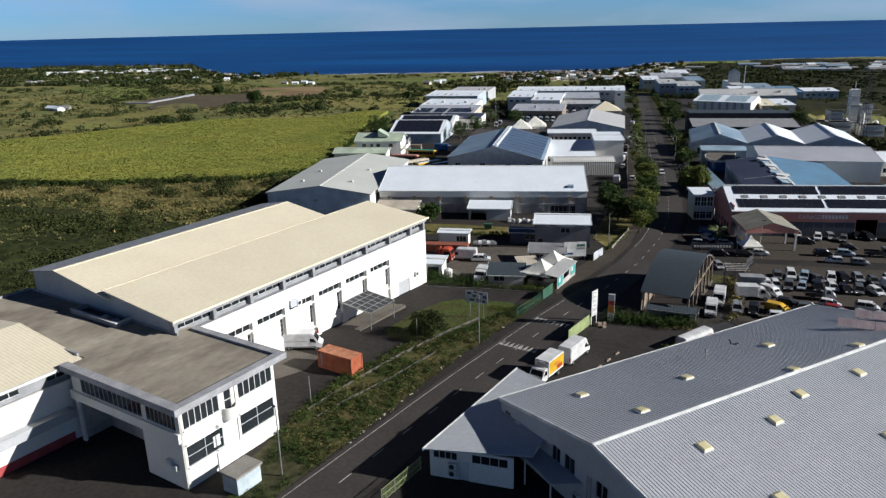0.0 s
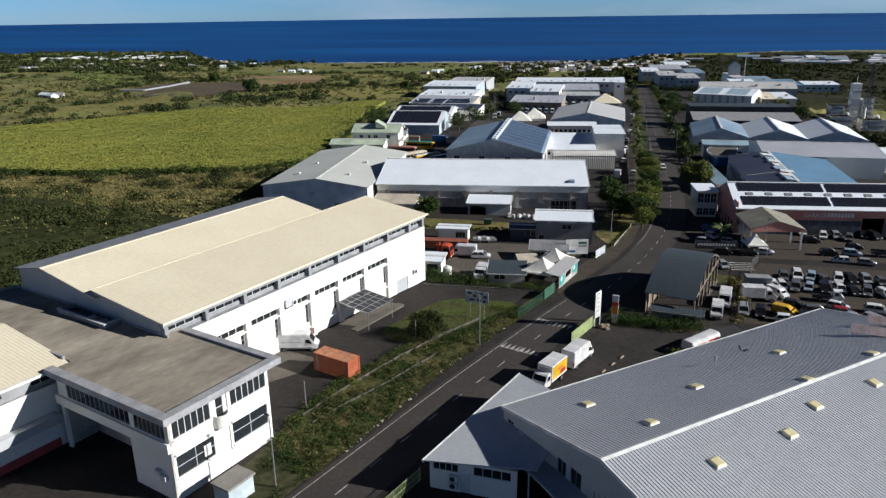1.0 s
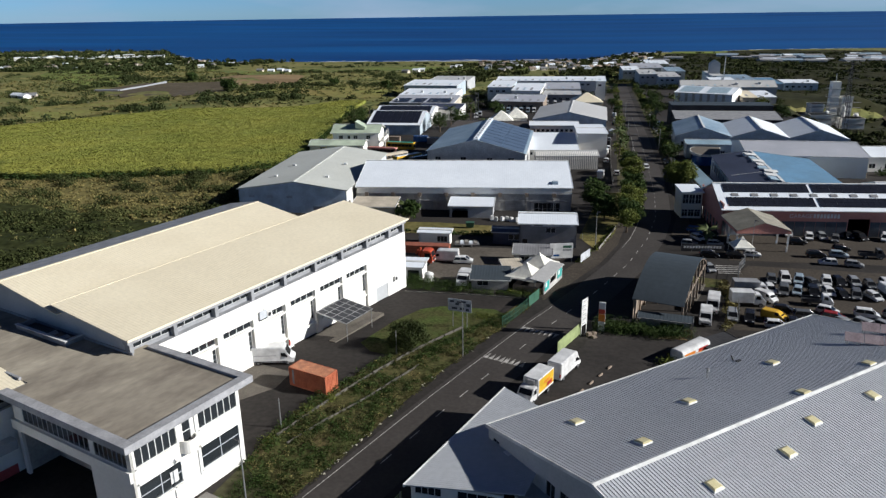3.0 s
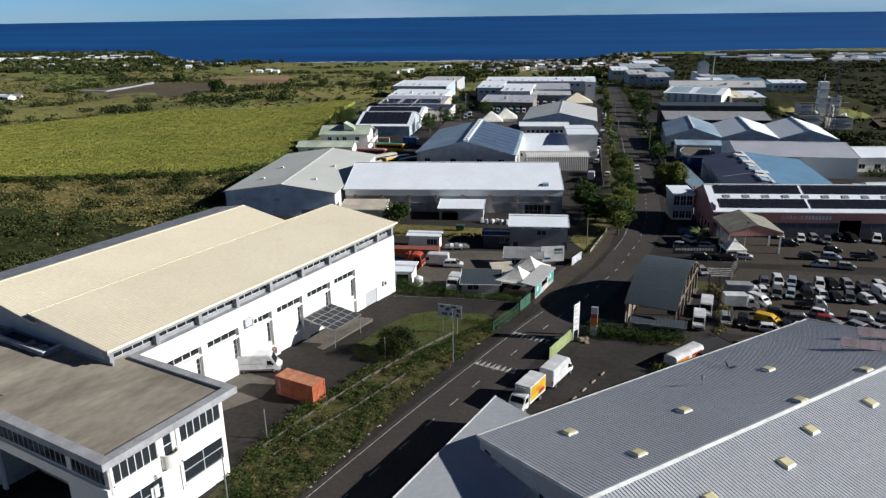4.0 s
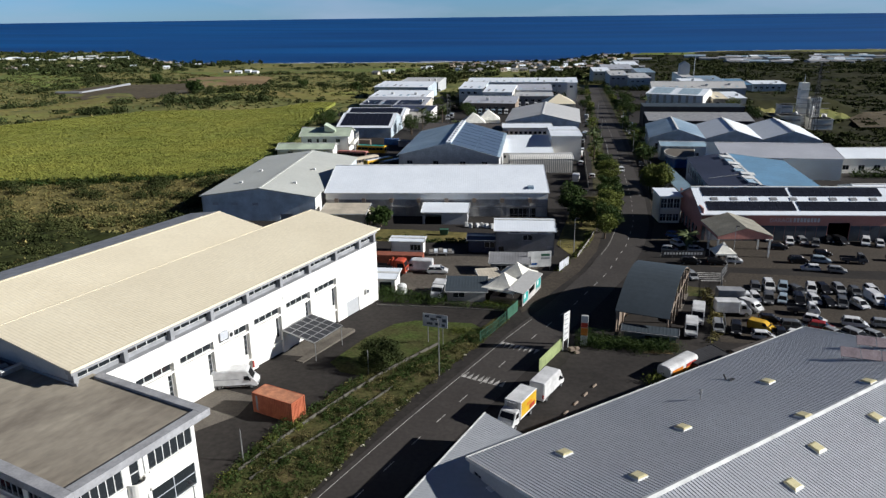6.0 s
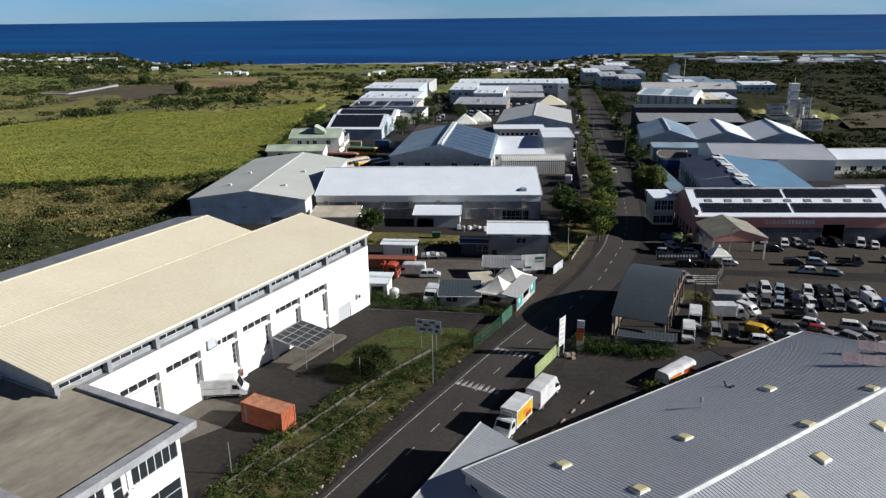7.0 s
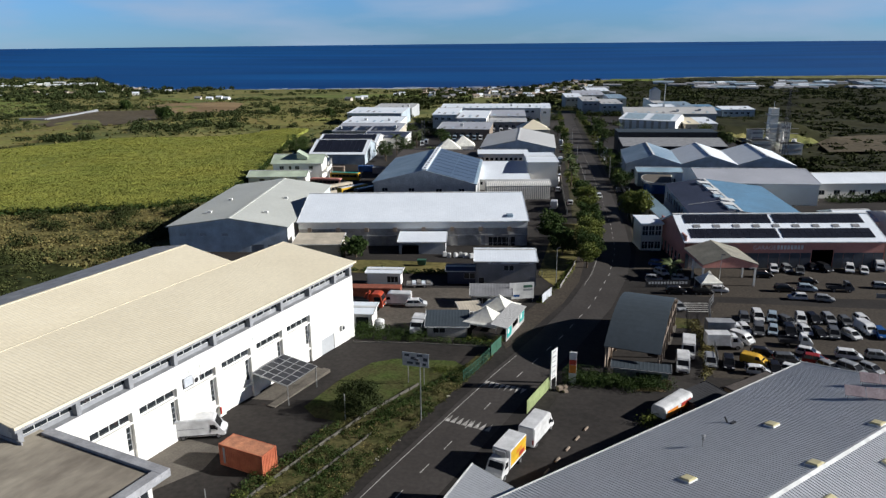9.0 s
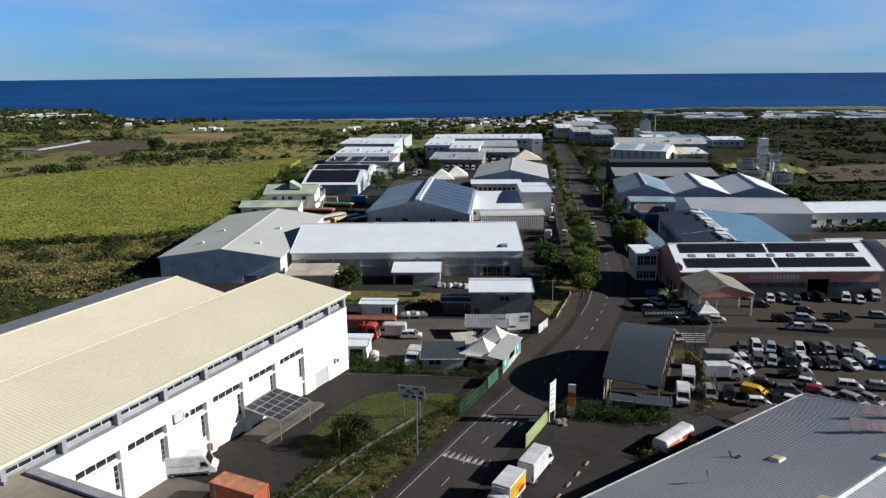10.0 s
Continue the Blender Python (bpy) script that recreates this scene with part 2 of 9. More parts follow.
# lighter than the valley sheet, so that its bushes look sunlit
mk("valley_leaf", (0.048, 0.056, 0.020), 0.9, var=0.25, scale=0.03, fine=0.3, second=(0.030, 0.038, 0.013), island=0.2, spec=0.05)
mk("scrub_leaf", (0.105, 0.108, 0.040), 0.9, var=0.25, scale=0.03, fine=0.3, second=(0.06, 0.068, 0.024), island=0.25, spec=0.05)
# near black: the shade between the bushes is put into this colour
mk("valley_shade_green", (0.013, 0.017, 0.007), 1.0, var=0.35, scale=0.016, fine=0.10, second=(0.026, 0.026, 0.010), amount=0.3, spec=0.1)
mk("meadow_green", (0.19, 0.215, 0.055), 1.0, var=0.3, scale=0.02, fine=0.3, second=(0.17, 0.135, 0.05), amount=0.45, spec=0.1)
CAR_PAINT = {"white": (0.78, 0.78, 0.78), "silver": (0.42, 0.43, 0.44), "grey": (0.16, 0.165, 0.17), "black": (0.018, 0.018, 0.02), "blue": (0.03, 0.10, 0.30), "red": (0.30, 0.03, 0.025), "yellow": (0.70, 0.42, 0.04), "pale_blue": (0.35, 0.43, 0.50)}
for key, col in CAR_PAINT.items():
    mk("paint_" + key, col, 0.25, var=0.03, spec=0.5, metal=0.25 if key in ("silver", "grey") else 0.0)


def glass_material(name, tint, rough=0.06, through_=0.35):
    m = bpy.data.materials.new(name)
    m.use_nodes = True
    b = m.node_tree.nodes["Principled BSDF"]
    b.inputs["Base Color"].default_value = (*tint, 1)
    b.inputs["Roughness"].default_value, b.inputs["IOR"].default_value = rough, 1.5
    b.inputs["Transmission Weight"].default_value = through_
    return m


M["glass"] = glass_material("window_glass", (0.022, 0.026, 0.03), 0.06, 0.12)
M["car_glass"] = glass_material("car_glass", (0.012, 0.013, 0.015), 0.16, 0.05)
M["car_glass"].node_tree.nodes["Principled BSDF"].inputs["Specular IOR Level"].default_value = 0.22


def sea_material():
    m = bpy.data.materials.new("sea_water")
    m.use_nodes = True
    nt = m.node_tree
    b = nt.nodes["Principled BSDF"]
    b.inputs["Roughness"].default_value, b.inputs["Specular IOR Level"].default_value = 0.6, 0.15
    co, n1, n2 = nt.nodes.new("ShaderNodeTexCoord"), nt.nodes.new("ShaderNodeTexNoise"), nt.nodes.new("ShaderNodeTexNoise")
    mp = nt.nodes.new("ShaderNodeMapping")
    mp.inputs["Scale"].default_value = (0.35, 1.6, 1)
    nt.links.new(co.outputs["Object"], mp.inputs["Vector"])
    n1.inputs["Scale"].default_value, n1.inputs["Detail"].default_value = 0.0025, 8.0
    n2.inputs["Scale"].default_value, n2.inputs["Detail"].default_value = 0.05, 5.0
    nt.links.new(mp.outputs["Vector"], n1.inputs["Vector"])
    nt.links.new(mp.outputs["Vector"], n2.inputs["Vector"])
    ramp = nt.nodes.new("ShaderNodeValToRGB")
    ramp.color_ramp.elements[0].position, ramp.color_ramp.elements[1].position = 0.35, 0.7
    ramp.color_ramp.elements[0].color, ramp.color_ramp.elements[1].color = (0.002, 0.038, 0.150, 1), (0.004, 0.074, 0.240, 1)
    nt.links.new(n1.outputs["Fac"], ramp.inputs["Fac"])
    nt.links.new(ramp.outputs["Color"], b.inputs["Base Color"])
    bp = nt.nodes.new("ShaderNodeBump")
    bp.inputs["Strength"].default_value, bp.inputs["Distance"].default_value = 0.5, 1.0
    nt.links.new(n2.outputs["Fac"], bp.inputs["Height"])
    nt.links.new(bp.outputs["Normal"], b.inputs["Normal"])
    return m


M["sea"] = sea_material()


# ---- building blocks ----
def mesh_from(name, verts, faces, material):
    me = bpy.data.meshes.new(name)
    me.from_pydata(verts, [], faces)
    me.materials.append(material)
    me.update()
    return me


def part(name, bm, material, parent=None, label=""):
    """Links a bmesh as one mesh object under a thing or under a part."""
    me = bpy.data.meshes.new(name)
    bm.to_mesh(me)
    bm.free()
    me.materials.append(material)
    ob = new(name, me)
    if parent:
        ob.parent = parent
    return tagged(ob, label=label) if label else ob


def thing(name, label, category, m=None, group="", kind=""):
    ob = new(name)
    ob.matrix_basis = m or Matrix()
    return tagged(ob, label, category, group, kind)


def box(bm, x0, x1, y0, y1, z0, z1, m=None):
    v = [bm.verts.new((m @ Vector(p)) if m else p) for p in ((x0, y0, z0), (x1, y0, z0), (x1, y1, z0), (x0, y1, z0), (x0, y0, z1), (x1, y0, z1), (x1, y1, z1), (x0, y1, z1))]
    for f in ((0, 3, 2, 1), (4, 5, 6, 7), (0, 1, 5, 4), (1, 2, 6, 5), (2, 3, 7, 6), (3, 0, 4, 7)):
        bm.faces.new([v[i] for i in f])
    return v


def hexa(bm, pts):
    """A six-sided block from four lower and four upper corners."""
    v = [bm.verts.new(p) for p in pts]
    for f in ((0, 3, 2, 1), (4, 5, 6, 7), (0, 1, 5, 4), (1, 2, 6, 5), (2, 3, 7, 6), (3, 0, 4, 7)):
        bm.faces.new([v[i] for i in f])
    return v


def tube(bm, a, b, r0, r1=None, n=8):
    a, b = Vector(a), Vector(b)
    r1 = r0 if r1 is None else r1
    q = (b - a).to_track_quat("Z", "Y")
    ring = lambda c, r: [bm.verts.new(c + q @ Vector((r * math.cos(6.2832 * i / n), r * math.sin(6.2832 * i / n), 0))) for i in range(n)]
    lo, hi = ring(a, r0), ring(b, r1)
    for i in range(n):
        bm.faces.new((lo[i], lo[(i + 1) % n], hi[(i + 1) % n], hi[i]))
    bm.faces.new(hi)
    bm.faces.new(lo[::-1])


def prism(bm, outline, y0, y1, m=None):
    """An outline of (x, z) points drawn out from y0 to y1."""
    lo = [bm.verts.new((m @ Vector((x, y0, z))) if m else (x, y0, z)) for x, z in outline]
    hi = [bm.verts.new((m @ Vector((x, y1, z))) if m else (x, y1, z)) for x, z in outline]
    n = len(outline)
    bm.faces.new(lo)
    bm.faces.new(hi[::-1])
    for i in range(n):
        bm.faces.new((lo[i], hi[i], hi[(i + 1) % n], lo[(i + 1) % n]))


def rounded(bm, amount=0.03, segments=1):
    bmesh.ops.bevel(bm, geom=list(bm.edges), offset=amount, segments=segments, affect="EDGES", clamp_overlap=True)


def fresh():
    return bmesh.new()


def ribbed(bm, a, b, c, d, pitch=0.35, h=0.03, thick=0.12):
    """A ribbed sheet over a slab: a to b along the eave, d to c along the ridge; the ribs run up the slope."""
    a, b, c, d = (Vector(p) for p in (a, b, c, d))
    up = (b - a).cross(d - a).normalized()
    if up.z < 0:
        up = -up
    n = max(2, int((b - a).length / pitch))
    low, high = [], []
    for i in range(n):
        for f, k in ((0.0, 0), (0.5, 0), (0.62, 1), (0.88, 1)):
            s = (i + f) / n
            low.append(bm.verts.new(a.lerp(b, s) + up * h * k))
            high.append(bm.verts.new(d.lerp(c, s) + up * h * k))
    low.append(bm.verts.new(b)), high.append(bm.verts.new(c))
    for i in range(len(low) - 1):
        bm.faces.new((low[i], low[i + 1], high[i + 1], high[i]))
    under = [p - up * thick for p in (a, b, c, d)]
    hexa(bm, under + [p - up * 0.004 for p in (a, b, c, d)])


def wall_cells(bm, m, length, z0, z1, thick, holes):
    """A wall along u with rectangular openings (u0, u1, z0, z1) that go through it."""
    us = sorted({0.0, length, *[v for h in holes for v in h[:2]]})
    zs = sorted({z0, z1, *[v for h in holes for v in h[2:4]]})
    for i in range(len(zs) - 1):
        run = None
        for j in range(len(us)):
            solid = j < len(us) - 1 and not any(h[0] <= (us[j] + us[j + 1]) / 2 <= h[1] and h[2] <= (zs[i] + zs[i + 1]) / 2 <= h[3] for h in holes)
            if solid and run is None:
                run = us[j]
            if not solid and run is not None:
                box(bm, run, us[j], 0, thick, zs[i], zs[i + 1], m)
                run = None


def window(parent, m, u0, u1, z0, z1, nx=2, nz=1, frame_mat="trim_white", pane="glass", bar=0.07, depth=0.08, name="window"):
    """A frame with bars and one pane behind them, set into an opening; m puts the wall's plane."""
    bm = fresh()
    mullions = []
    for i in range(nx + 1):
        x = u0 + (u1 - u0) * i / nx
        lo, hi = max(u0, x - bar / 2), min(u1, x + bar / 2)
        if bar >= 0.07 and 0 < i < nx:
            mullions.append((lo, hi))
        else:
            box(bm, lo, hi, 0.05, 0.05 + depth, z0, z1, m)
    for j in range(nz + 1):
        z = z0 + (z1 - z0) * j / nz
        lo, hi = max(z0, z - bar / 2), min(z1, z + bar / 2)
        box(bm, u0, u1, 0.052, 0.048 + depth, lo, hi, m)
    f = part(name, bm, M[frame_mat], parent)
    bm = fresh()
    box(bm, u0, u1, 0.05 + depth * 0.5, 0.06 + depth * 0.5, z0, z1, m)
    part("pane", bm, M[pane], f)
    for lo, hi in mullions:
        bm = fresh()
        box(bm, lo, hi, 0.045, 0.045 + depth, z0, z1, m)
        part("mullion", bm, M[frame_mat], f)
    return f


def face_matrix(side, w, dep):
    """u along the face as seen from outside, the depth going in."""
    return {"f": Matrix(), "r": Matrix.Translation((w, 0, 0)) @ pose(0, 0, 0, 0, 0, 90), "b": Matrix.Translation((w, dep, 0)) @ pose(0, 0, 0, 0, 0, 180), "l": Matrix.Translation((0, dep, 0)) @ pose(0, 0, 0, 0, 0, -90)}[side]


def G(x, y):
    """The height of the ground: level near by, then falling to the sea, with a valley on one side."""
    s = max(y - 70, 0)
    z = -0.03 * (s * s / 60 if s < 30 else s - 15)
    step = lambda v: max(0.0, min(1.0, v)) ** 2 * (3 - 2 * max(0.0, min(1.0, v)))
    z -= 12 * step((x - 92 - 65 * step((y - 495) / 50)) / 40) * step((y - 290) / 110) * (1 - step((y - 800) / 250))
    z = max(z, -34.5)
    away = (step((-x - 130) / 120) + step((x - 150) / 120)) * (1 - 0.85 * step((y - 800) / 400))
    z += away * (5.0 * noise.noise((x / 170, y / 170, 0.3)) + 1.5 * noise.noise((x / 45, y / 45, 5.0)))
    return z


def spot(x, y, ang=0.0, lift=0.0):
    return pose(x, y, G(x, y) + lift, 0, 0, ang)


def shed(name, label, x, y, ang, w, dep, eave, ridge, axis="y", wall="grey_wall", roof="grey_roof", holes=(), pitch=0.9, over=0.35, ridge_at=0.5, z=None, eave2=None, cap="trim_white", category="warehouse", gutter=True, group="", pane="glass"):
    """A building with its front-left corner at x, y. The ridge runs along the depth (y) or the front (x); holes: (side, u0, u1, z0, z1, nx, nz, kind)."""
    c, s = math.cos(radians(ang)), math.sin(radians(ang))
    base = G(x + (w * c - dep * s) / 2, y + (w * s + dep * c) / 2) if z is None else z
    t = thing(name, label, category, pose(x, y, base, 0, 0, ang), group)
    e2 = eave if eave2 is None else eave2
    span = w if axis == "y" else dep
    rx = span * ridge_at
    for side, length in (("f", w), ("b", w), ("l", dep), ("r", dep)):
        m = face_matrix(side, w, dep)
        bm = fresh()
        mine = [h for h in holes if h[0] == side]
        low = {("y", "l"): eave, ("y", "r"): e2, ("x", "f"): eave, ("x", "b"): e2}.get((axis, side), min(eave, e2))
        wall_cells(bm, m, length, -3.0, low, 0.25, [h[1:5] for h in mine])
        if (axis, side) in (("y", "f"), ("y", "b"), ("x", "l"), ("x", "r")):
            ev, ew = (eave, e2) if (axis, side) in (("y", "f"), ("x", "r")) else (e2, eave)
            peak = rx if (axis, side) in (("y", "f"), ("x", "r")) else span - rx
            pts = [(0, low), (length, low)] + ([(length, ew)] if ew > low else []) + [(peak, ridge)] + ([(0, ev)] if ev > low else [])
            pts = [p for i, p in enumerate(pts) if p not in pts[:i]]
            prism(bm, pts, 0, 0.25, m)
        bmesh.ops.remove_doubles(bm, verts=bm.verts[:], dist=0.002)
        part("wall", bm, M[wall], t)
        for h in mine:
            kind = h[7] if len(h) > 7 else "window"
            if kind == "window":
                window(t, m, *h[1:5], *(h[5:7] if len(h) > 6 else (2, 1)), pane=pane)
            elif kind == "door":
                bm = fresh()
                box(bm, h[1], h[2], 0.12, 0.16, h[3], h[4], m)
                door = part("door", bm, M["trim_grey"], t)
                n = max(2, int((h[4] - h[3]) / 0.55))
                for i in range(n):
                    bm = fresh()
                    zz, zt = h[3] + (h[4] - h[3]) * i / n, h[3] + (h[4] - h[3]) * (i + 1) / n - 0.05
                    box(bm, h[1], h[2], 0.08, 0.119, zz, zt, m)
                    part("slat", bm, M["trim_grey"], door)
    P3 = (lambda u, v, zz: (u, v, zz)) if axis == "y" else (lambda u, v, zz: (v, u, zz))
    ln = dep if axis == "y" else w
    k1, k2 = (ridge - eave) / max(rx, 0.01), (ridge - e2) / max(span - rx, 0.01)
    if rx > 0.5:
        bm = fresh()
        ribbed(bm, P3(-over, -over, eave - k1 * over + 0.13), P3(-over, ln + over, eave - k1 * over + 0.13), P3(rx, ln + over, ridge + 0.13), P3(rx, -over, ridge + 0.13), pitch, 0.006 if "white" in roof or "lilac" in roof else 0.012)
        part("roof", bm, M[roof], t)
        if gutter:
            bm = fresh()
            g0, g1 = P3(-over - 0.14, -over, eave - k1 * over - 0.06), P3(-over - 0.01, ln + over, eave - k1 * over + 0.08)
            box(bm, g0[0], g1[0], g0[1], g1[1], g0[2], g1[2])
            part("gutter", bm, M[cap], t)
    if span - rx > 0.5:
        bm = fresh()
        ribbed(bm, P3(span + over, -over, e2 - k2 * over + 0.13), P3(span + over, ln + over, e2 - k2 * over + 0.13), P3(rx, ln + over, ridge + 0.13), P3(rx, -over, ridge + 0.13), pitch, 0.006 if "white" in roof or "lilac" in roof else 0.012)
        part("roof", bm, M[roof], t)
        if gutter:
            bm = fresh()
            g0, g1 = P3(span + over + 0.01, -over, e2 - k2 * over - 0.06), P3(span + over + 0.14, ln + over, e2 - k2 * over + 0.08)
            box(bm, g0[0], g1[0], g0[1], g1[1], g0[2], g1[2])
            part("gutter", bm, M[cap], t)
    if 0.5 < rx < span - 0.5:
        bm = fresh()
        c0, c1 = P3(rx - 0.35, -over - 0.02, ridge + 0.12), P3(rx + 0.35, ln + over + 0.02, ridge + 0.24)
        box(bm, c0[0], c1[0], c0[1], c1[1], c0[2], c1[2])
        part("ridge_cap", bm, M[cap], t)
    # barge boards at both ends of the roof
    for v in (-over - 0.05, ln + over):
        bm = fresh()
        pts = [(-over, eave - k1 * over - 0.05), (rx, ridge - 0.05), (span + over, e2 - k2 * over - 0.05), (span + over, e2 - k2 * over + 0.2), (rx, ridge + 0.2), (-over, eave - k1 * over + 0.2)]
        lo, hi = [bm.verts.new(P3(u, v, zz)) for u, zz in pts], [bm.verts.new(P3(u, v + 0.05, zz)) for u, zz in pts]
        for q in ((0, 1, 4, 5), (1, 2, 3, 4)):
            bm.faces.new([lo[i] for i in q]), bm.faces.new([hi[i] for i in q[::-1]])
        for i in range(6):
            bm.faces.new((lo[i], hi[i], hi[(i + 1) % 6], lo[(i + 1) % 6]))
        part("barge_board", bm, M[cap], t)
    return t


def drape(name, poly, material, lift=0.03, step=12.0, label="", category="", kind="structure", skirt=0.0):
    """A sheet over the ground with the given outline, with its sides down to the soil if it stands up."""
    bm = fresh()
    bm.faces.new([bm.verts.new((x, y, 0)) for x, y in poly])
    xs, ys = [p[0] for p in poly], [p[1] for p in poly]
    for n, lo, hi in ((Vector((1, 0, 0)), min(xs), max(xs)), (Vector((0, 1, 0)), min(ys), max(ys))):
        v = math.floor(lo / step) * step + step
        while v < hi:
            bmesh.ops.bisect_plane(bm, geom=bm.verts[:] + bm.edges[:] + bm.faces[:], plane_co=n * v, plane_no=n)
            v += step
    bmesh.ops.triangulate(bm, faces=bm.faces[:])
    for v in bm.verts:
        v.co.z = G(v.co.x, v.co.y) + lift
    if skirt:
        rim = bmesh.ops.extrude_edge_only(bm, edges=[e for e in bm.edges if e.is_boundary])
        for v in [g for g in rim["geom"] if isinstance(g, bmesh.types.BMVert)]:
            v.co.z -= skirt
    bmesh.ops.recalc_face_normals(bm, faces=bm.faces[:])
    if sum(f.normal.z for f in bm.faces) < 0:
        bmesh.ops.reverse_faces(bm, faces=bm.faces[:])
    return tagged(part(name, bm, material), label, category, kind=kind)


def strip(bm, points, offset, width, lift=0.0, joint=None):
    """A ribbon along a polyline, shifted sideways (to its right)."""
    prev = None
    for i, (x, y) in enumerate(points):
        a, b = Vector(points[max(i - 1, 0)]), Vector(points[min(i + 1, len(points) - 1)])
        t = (b - a).normalized()
        n = Vector((t.y, -t.x))
        l, r = Vector((x, y)) + n * (offset - width / 2), Vector((x, y)) + n * (offset + width / 2)
        now = [bm.verts.new((p.x, p.y, G(p.x, p.y) + lift)) for p in (l, r)]
        if prev:
            bm.faces.new((prev[0], prev[1], now[1], now[0]))
        prev = now


def resample(points, step):
    out, carry = [], 0.0
    for (x0, y0), (x1, y1) in zip(points, points[1:]):
        ln = math.hypot(x1 - x0, y1 - y0)
        s = carry
        while s < ln:
            out.append((x0 + (x1 - x0) * s / ln, y0 + (y1 - y0) * s / ln))
            s += step
        carry = s - ln
    out.append(points[-1])
    return out


def inside(p, poly):
    x, y = p
    hit = False
    for (x0, y0), (x1, y1) in zip(poly, poly[1:] + poly[:1]):
        if (y0 > y) != (y1 > y) and x < (x1 - x0) * (y - y0) / (y1 - y0) + x0:
            hit = not hit
    return hit


# ---- ground, sea and roads ----
COAST_AZ = (-180, -60, -40.2, -36.9, -33.3, -32.9, -31.1, -29.7, -24.2, -17.5, -8.9, -2.0, -0.3, 1.4, 3.9, 6.7, 9.8, 15.4, 21.1, 60, 180)
COAST_R = (1700, 2300, 2126, 2022, 1929, 1710, 1475, 1403, 1352, 1309, 1278, 1292, 1367, 1508, 1528, 1552, 1645, 1718, 1812, 1800, 1700)


def coast(az):
    return float(np.interp(az, COAST_AZ, COAST_R)) + 14 * noise.noise((az * 0.9, 3.1, 0)) + 6 * noise.noise((az * 4, 1.1, 0))


def ground_sheet():
    azs = [-180 + 4 * i for i in range(26)] + [-76 + 0.8 * i for i in range(190)] + [76 + 4 * i for i in range(26)]
    fr = [0.004 * 1.088**i for i in range(66)]
    fr = [f for f in fr if f < 0.985] + [0.992, 1.0, 1.012]
    verts, faces = [(0, 0, G(0, 0))], []
    n = len(azs)
    for f in fr:
        for a in azs:
            r = coast(a) * f
            x, y = r * math.sin(radians(a)), r * math.cos(radians(a))
            z = G(x, y)
            if f >= 0.992:
                z = max(z, -40.0)
            if f == 1.0:
                z = min(z, -36.0)
            if f > 1.0:
                z = -60.0
            verts.append((x, y, z))
    for j in range(n):
        faces.append((0, 1 + (j + 1) % n, 1 + j))
    for i in range(len(fr) - 1):
        for j in range(n):
            a, b = 1 + i * n + j, 1 + i * n + (j + 1) % n
            faces.append((a, b, b + n, a + n))
    me = mesh_from("ground", verts, faces, M["scrub_ground"])
    return tagged(new("ground", me), "dry scrubland with brown grass and dark green patches", "ground", kind="structure")


ground_sheet()


def sea_sheet():
    verts, faces = [], []
    rs = [900, 1100, 1400, 1800, 2200, 2600, 3000, 3400, 3800, 4200, 4500, 4700, 4850]
    azs = [-80 + 4 * i for i in range(41)]
    for r in rs:
        k = max(0.0, (r - 2000) / 2850)
        z = -38.0 + 56.0 * k * k * (1.35 - 0.35 * k)
        for a in azs:
            verts.append((r * math.sin(radians(a)), r * math.cos(radians(a)), z))
    n = len(azs)
    for i in range(len(rs) - 1):
        for j in range(n - 1):
            a = i * n + j
            faces.append((a, a + n, a + n + 1, a + 1))
    return tagged(new("sea", mesh_from("sea", verts, faces, M["sea"])), "deep blue open sea up to the horizon", "sea", kind="structure")


sea_sheet()


def shore_foam():
    bm = fresh()
    for i in range(260):
        a = -33 + 56 * i / 260 + random.uniform(-0.1, 0.1)
        r = coast(a) * 1.012 + random.uniform(4, 40)
        ln, wd = random.uniform(4, 16), random.uniform(1.0, 3.0)
        x, y = r * math.sin(radians(a)), r * math.cos(radians(a))
        m = pose(x, y, -37.7, 0, 0, -a)
        box(bm, -ln, ln, -wd, wd, -0.2, 0.15, m)
    for i in range(60):
        a = random.uniform(-4, 4) - (0 if i % 2 else 9)
        r = coast(a) * 1.012 + random.uniform(5, 60)
        m = pose(r * math.sin(radians(a)), r * math.cos(radians(a)), -37.7, 0, 0, -a)
        box(bm, -14, 14, -1.5, 1.5, -0.2, 0.2, m)
    tagged(part("shore_foam", bm, M["surf_foam"]), "white surf along the shore", "surf", kind="stuff")


shore_foam()

# asphalt of the whole estate
drape("yard", [(-60, 20), (40, 20), (90, 60), (92, 150), (112, 240), (104, 330), (92, 470), (70, 640), (-8, 660), (-100, 560), (-140, 480), (-128, 330), (-92, 262), (-66, 215), (-95, 166), (-100, 120), (-95, 80), (-80, 40)], M["asphalt"], 0.03, 10, "worn dark asphalt yards between the buildings", "yard")

ROAD = [(-46, 2), (-34.7, 33), (-23.2, 65.6), (-18.0, 80.5), (-13.7, 92.3), (-8.3, 107.5), (-1.8, 124), (4.2, 142), (8.8, 162), (11.6, 182), (12.7, 209), (12.8, 260), (12.5, 322), (11.6, 380), (10.6, 440), (9.3, 560), (8.4, 690)]
ROAD_FINE = resample(ROAD, 4.0)


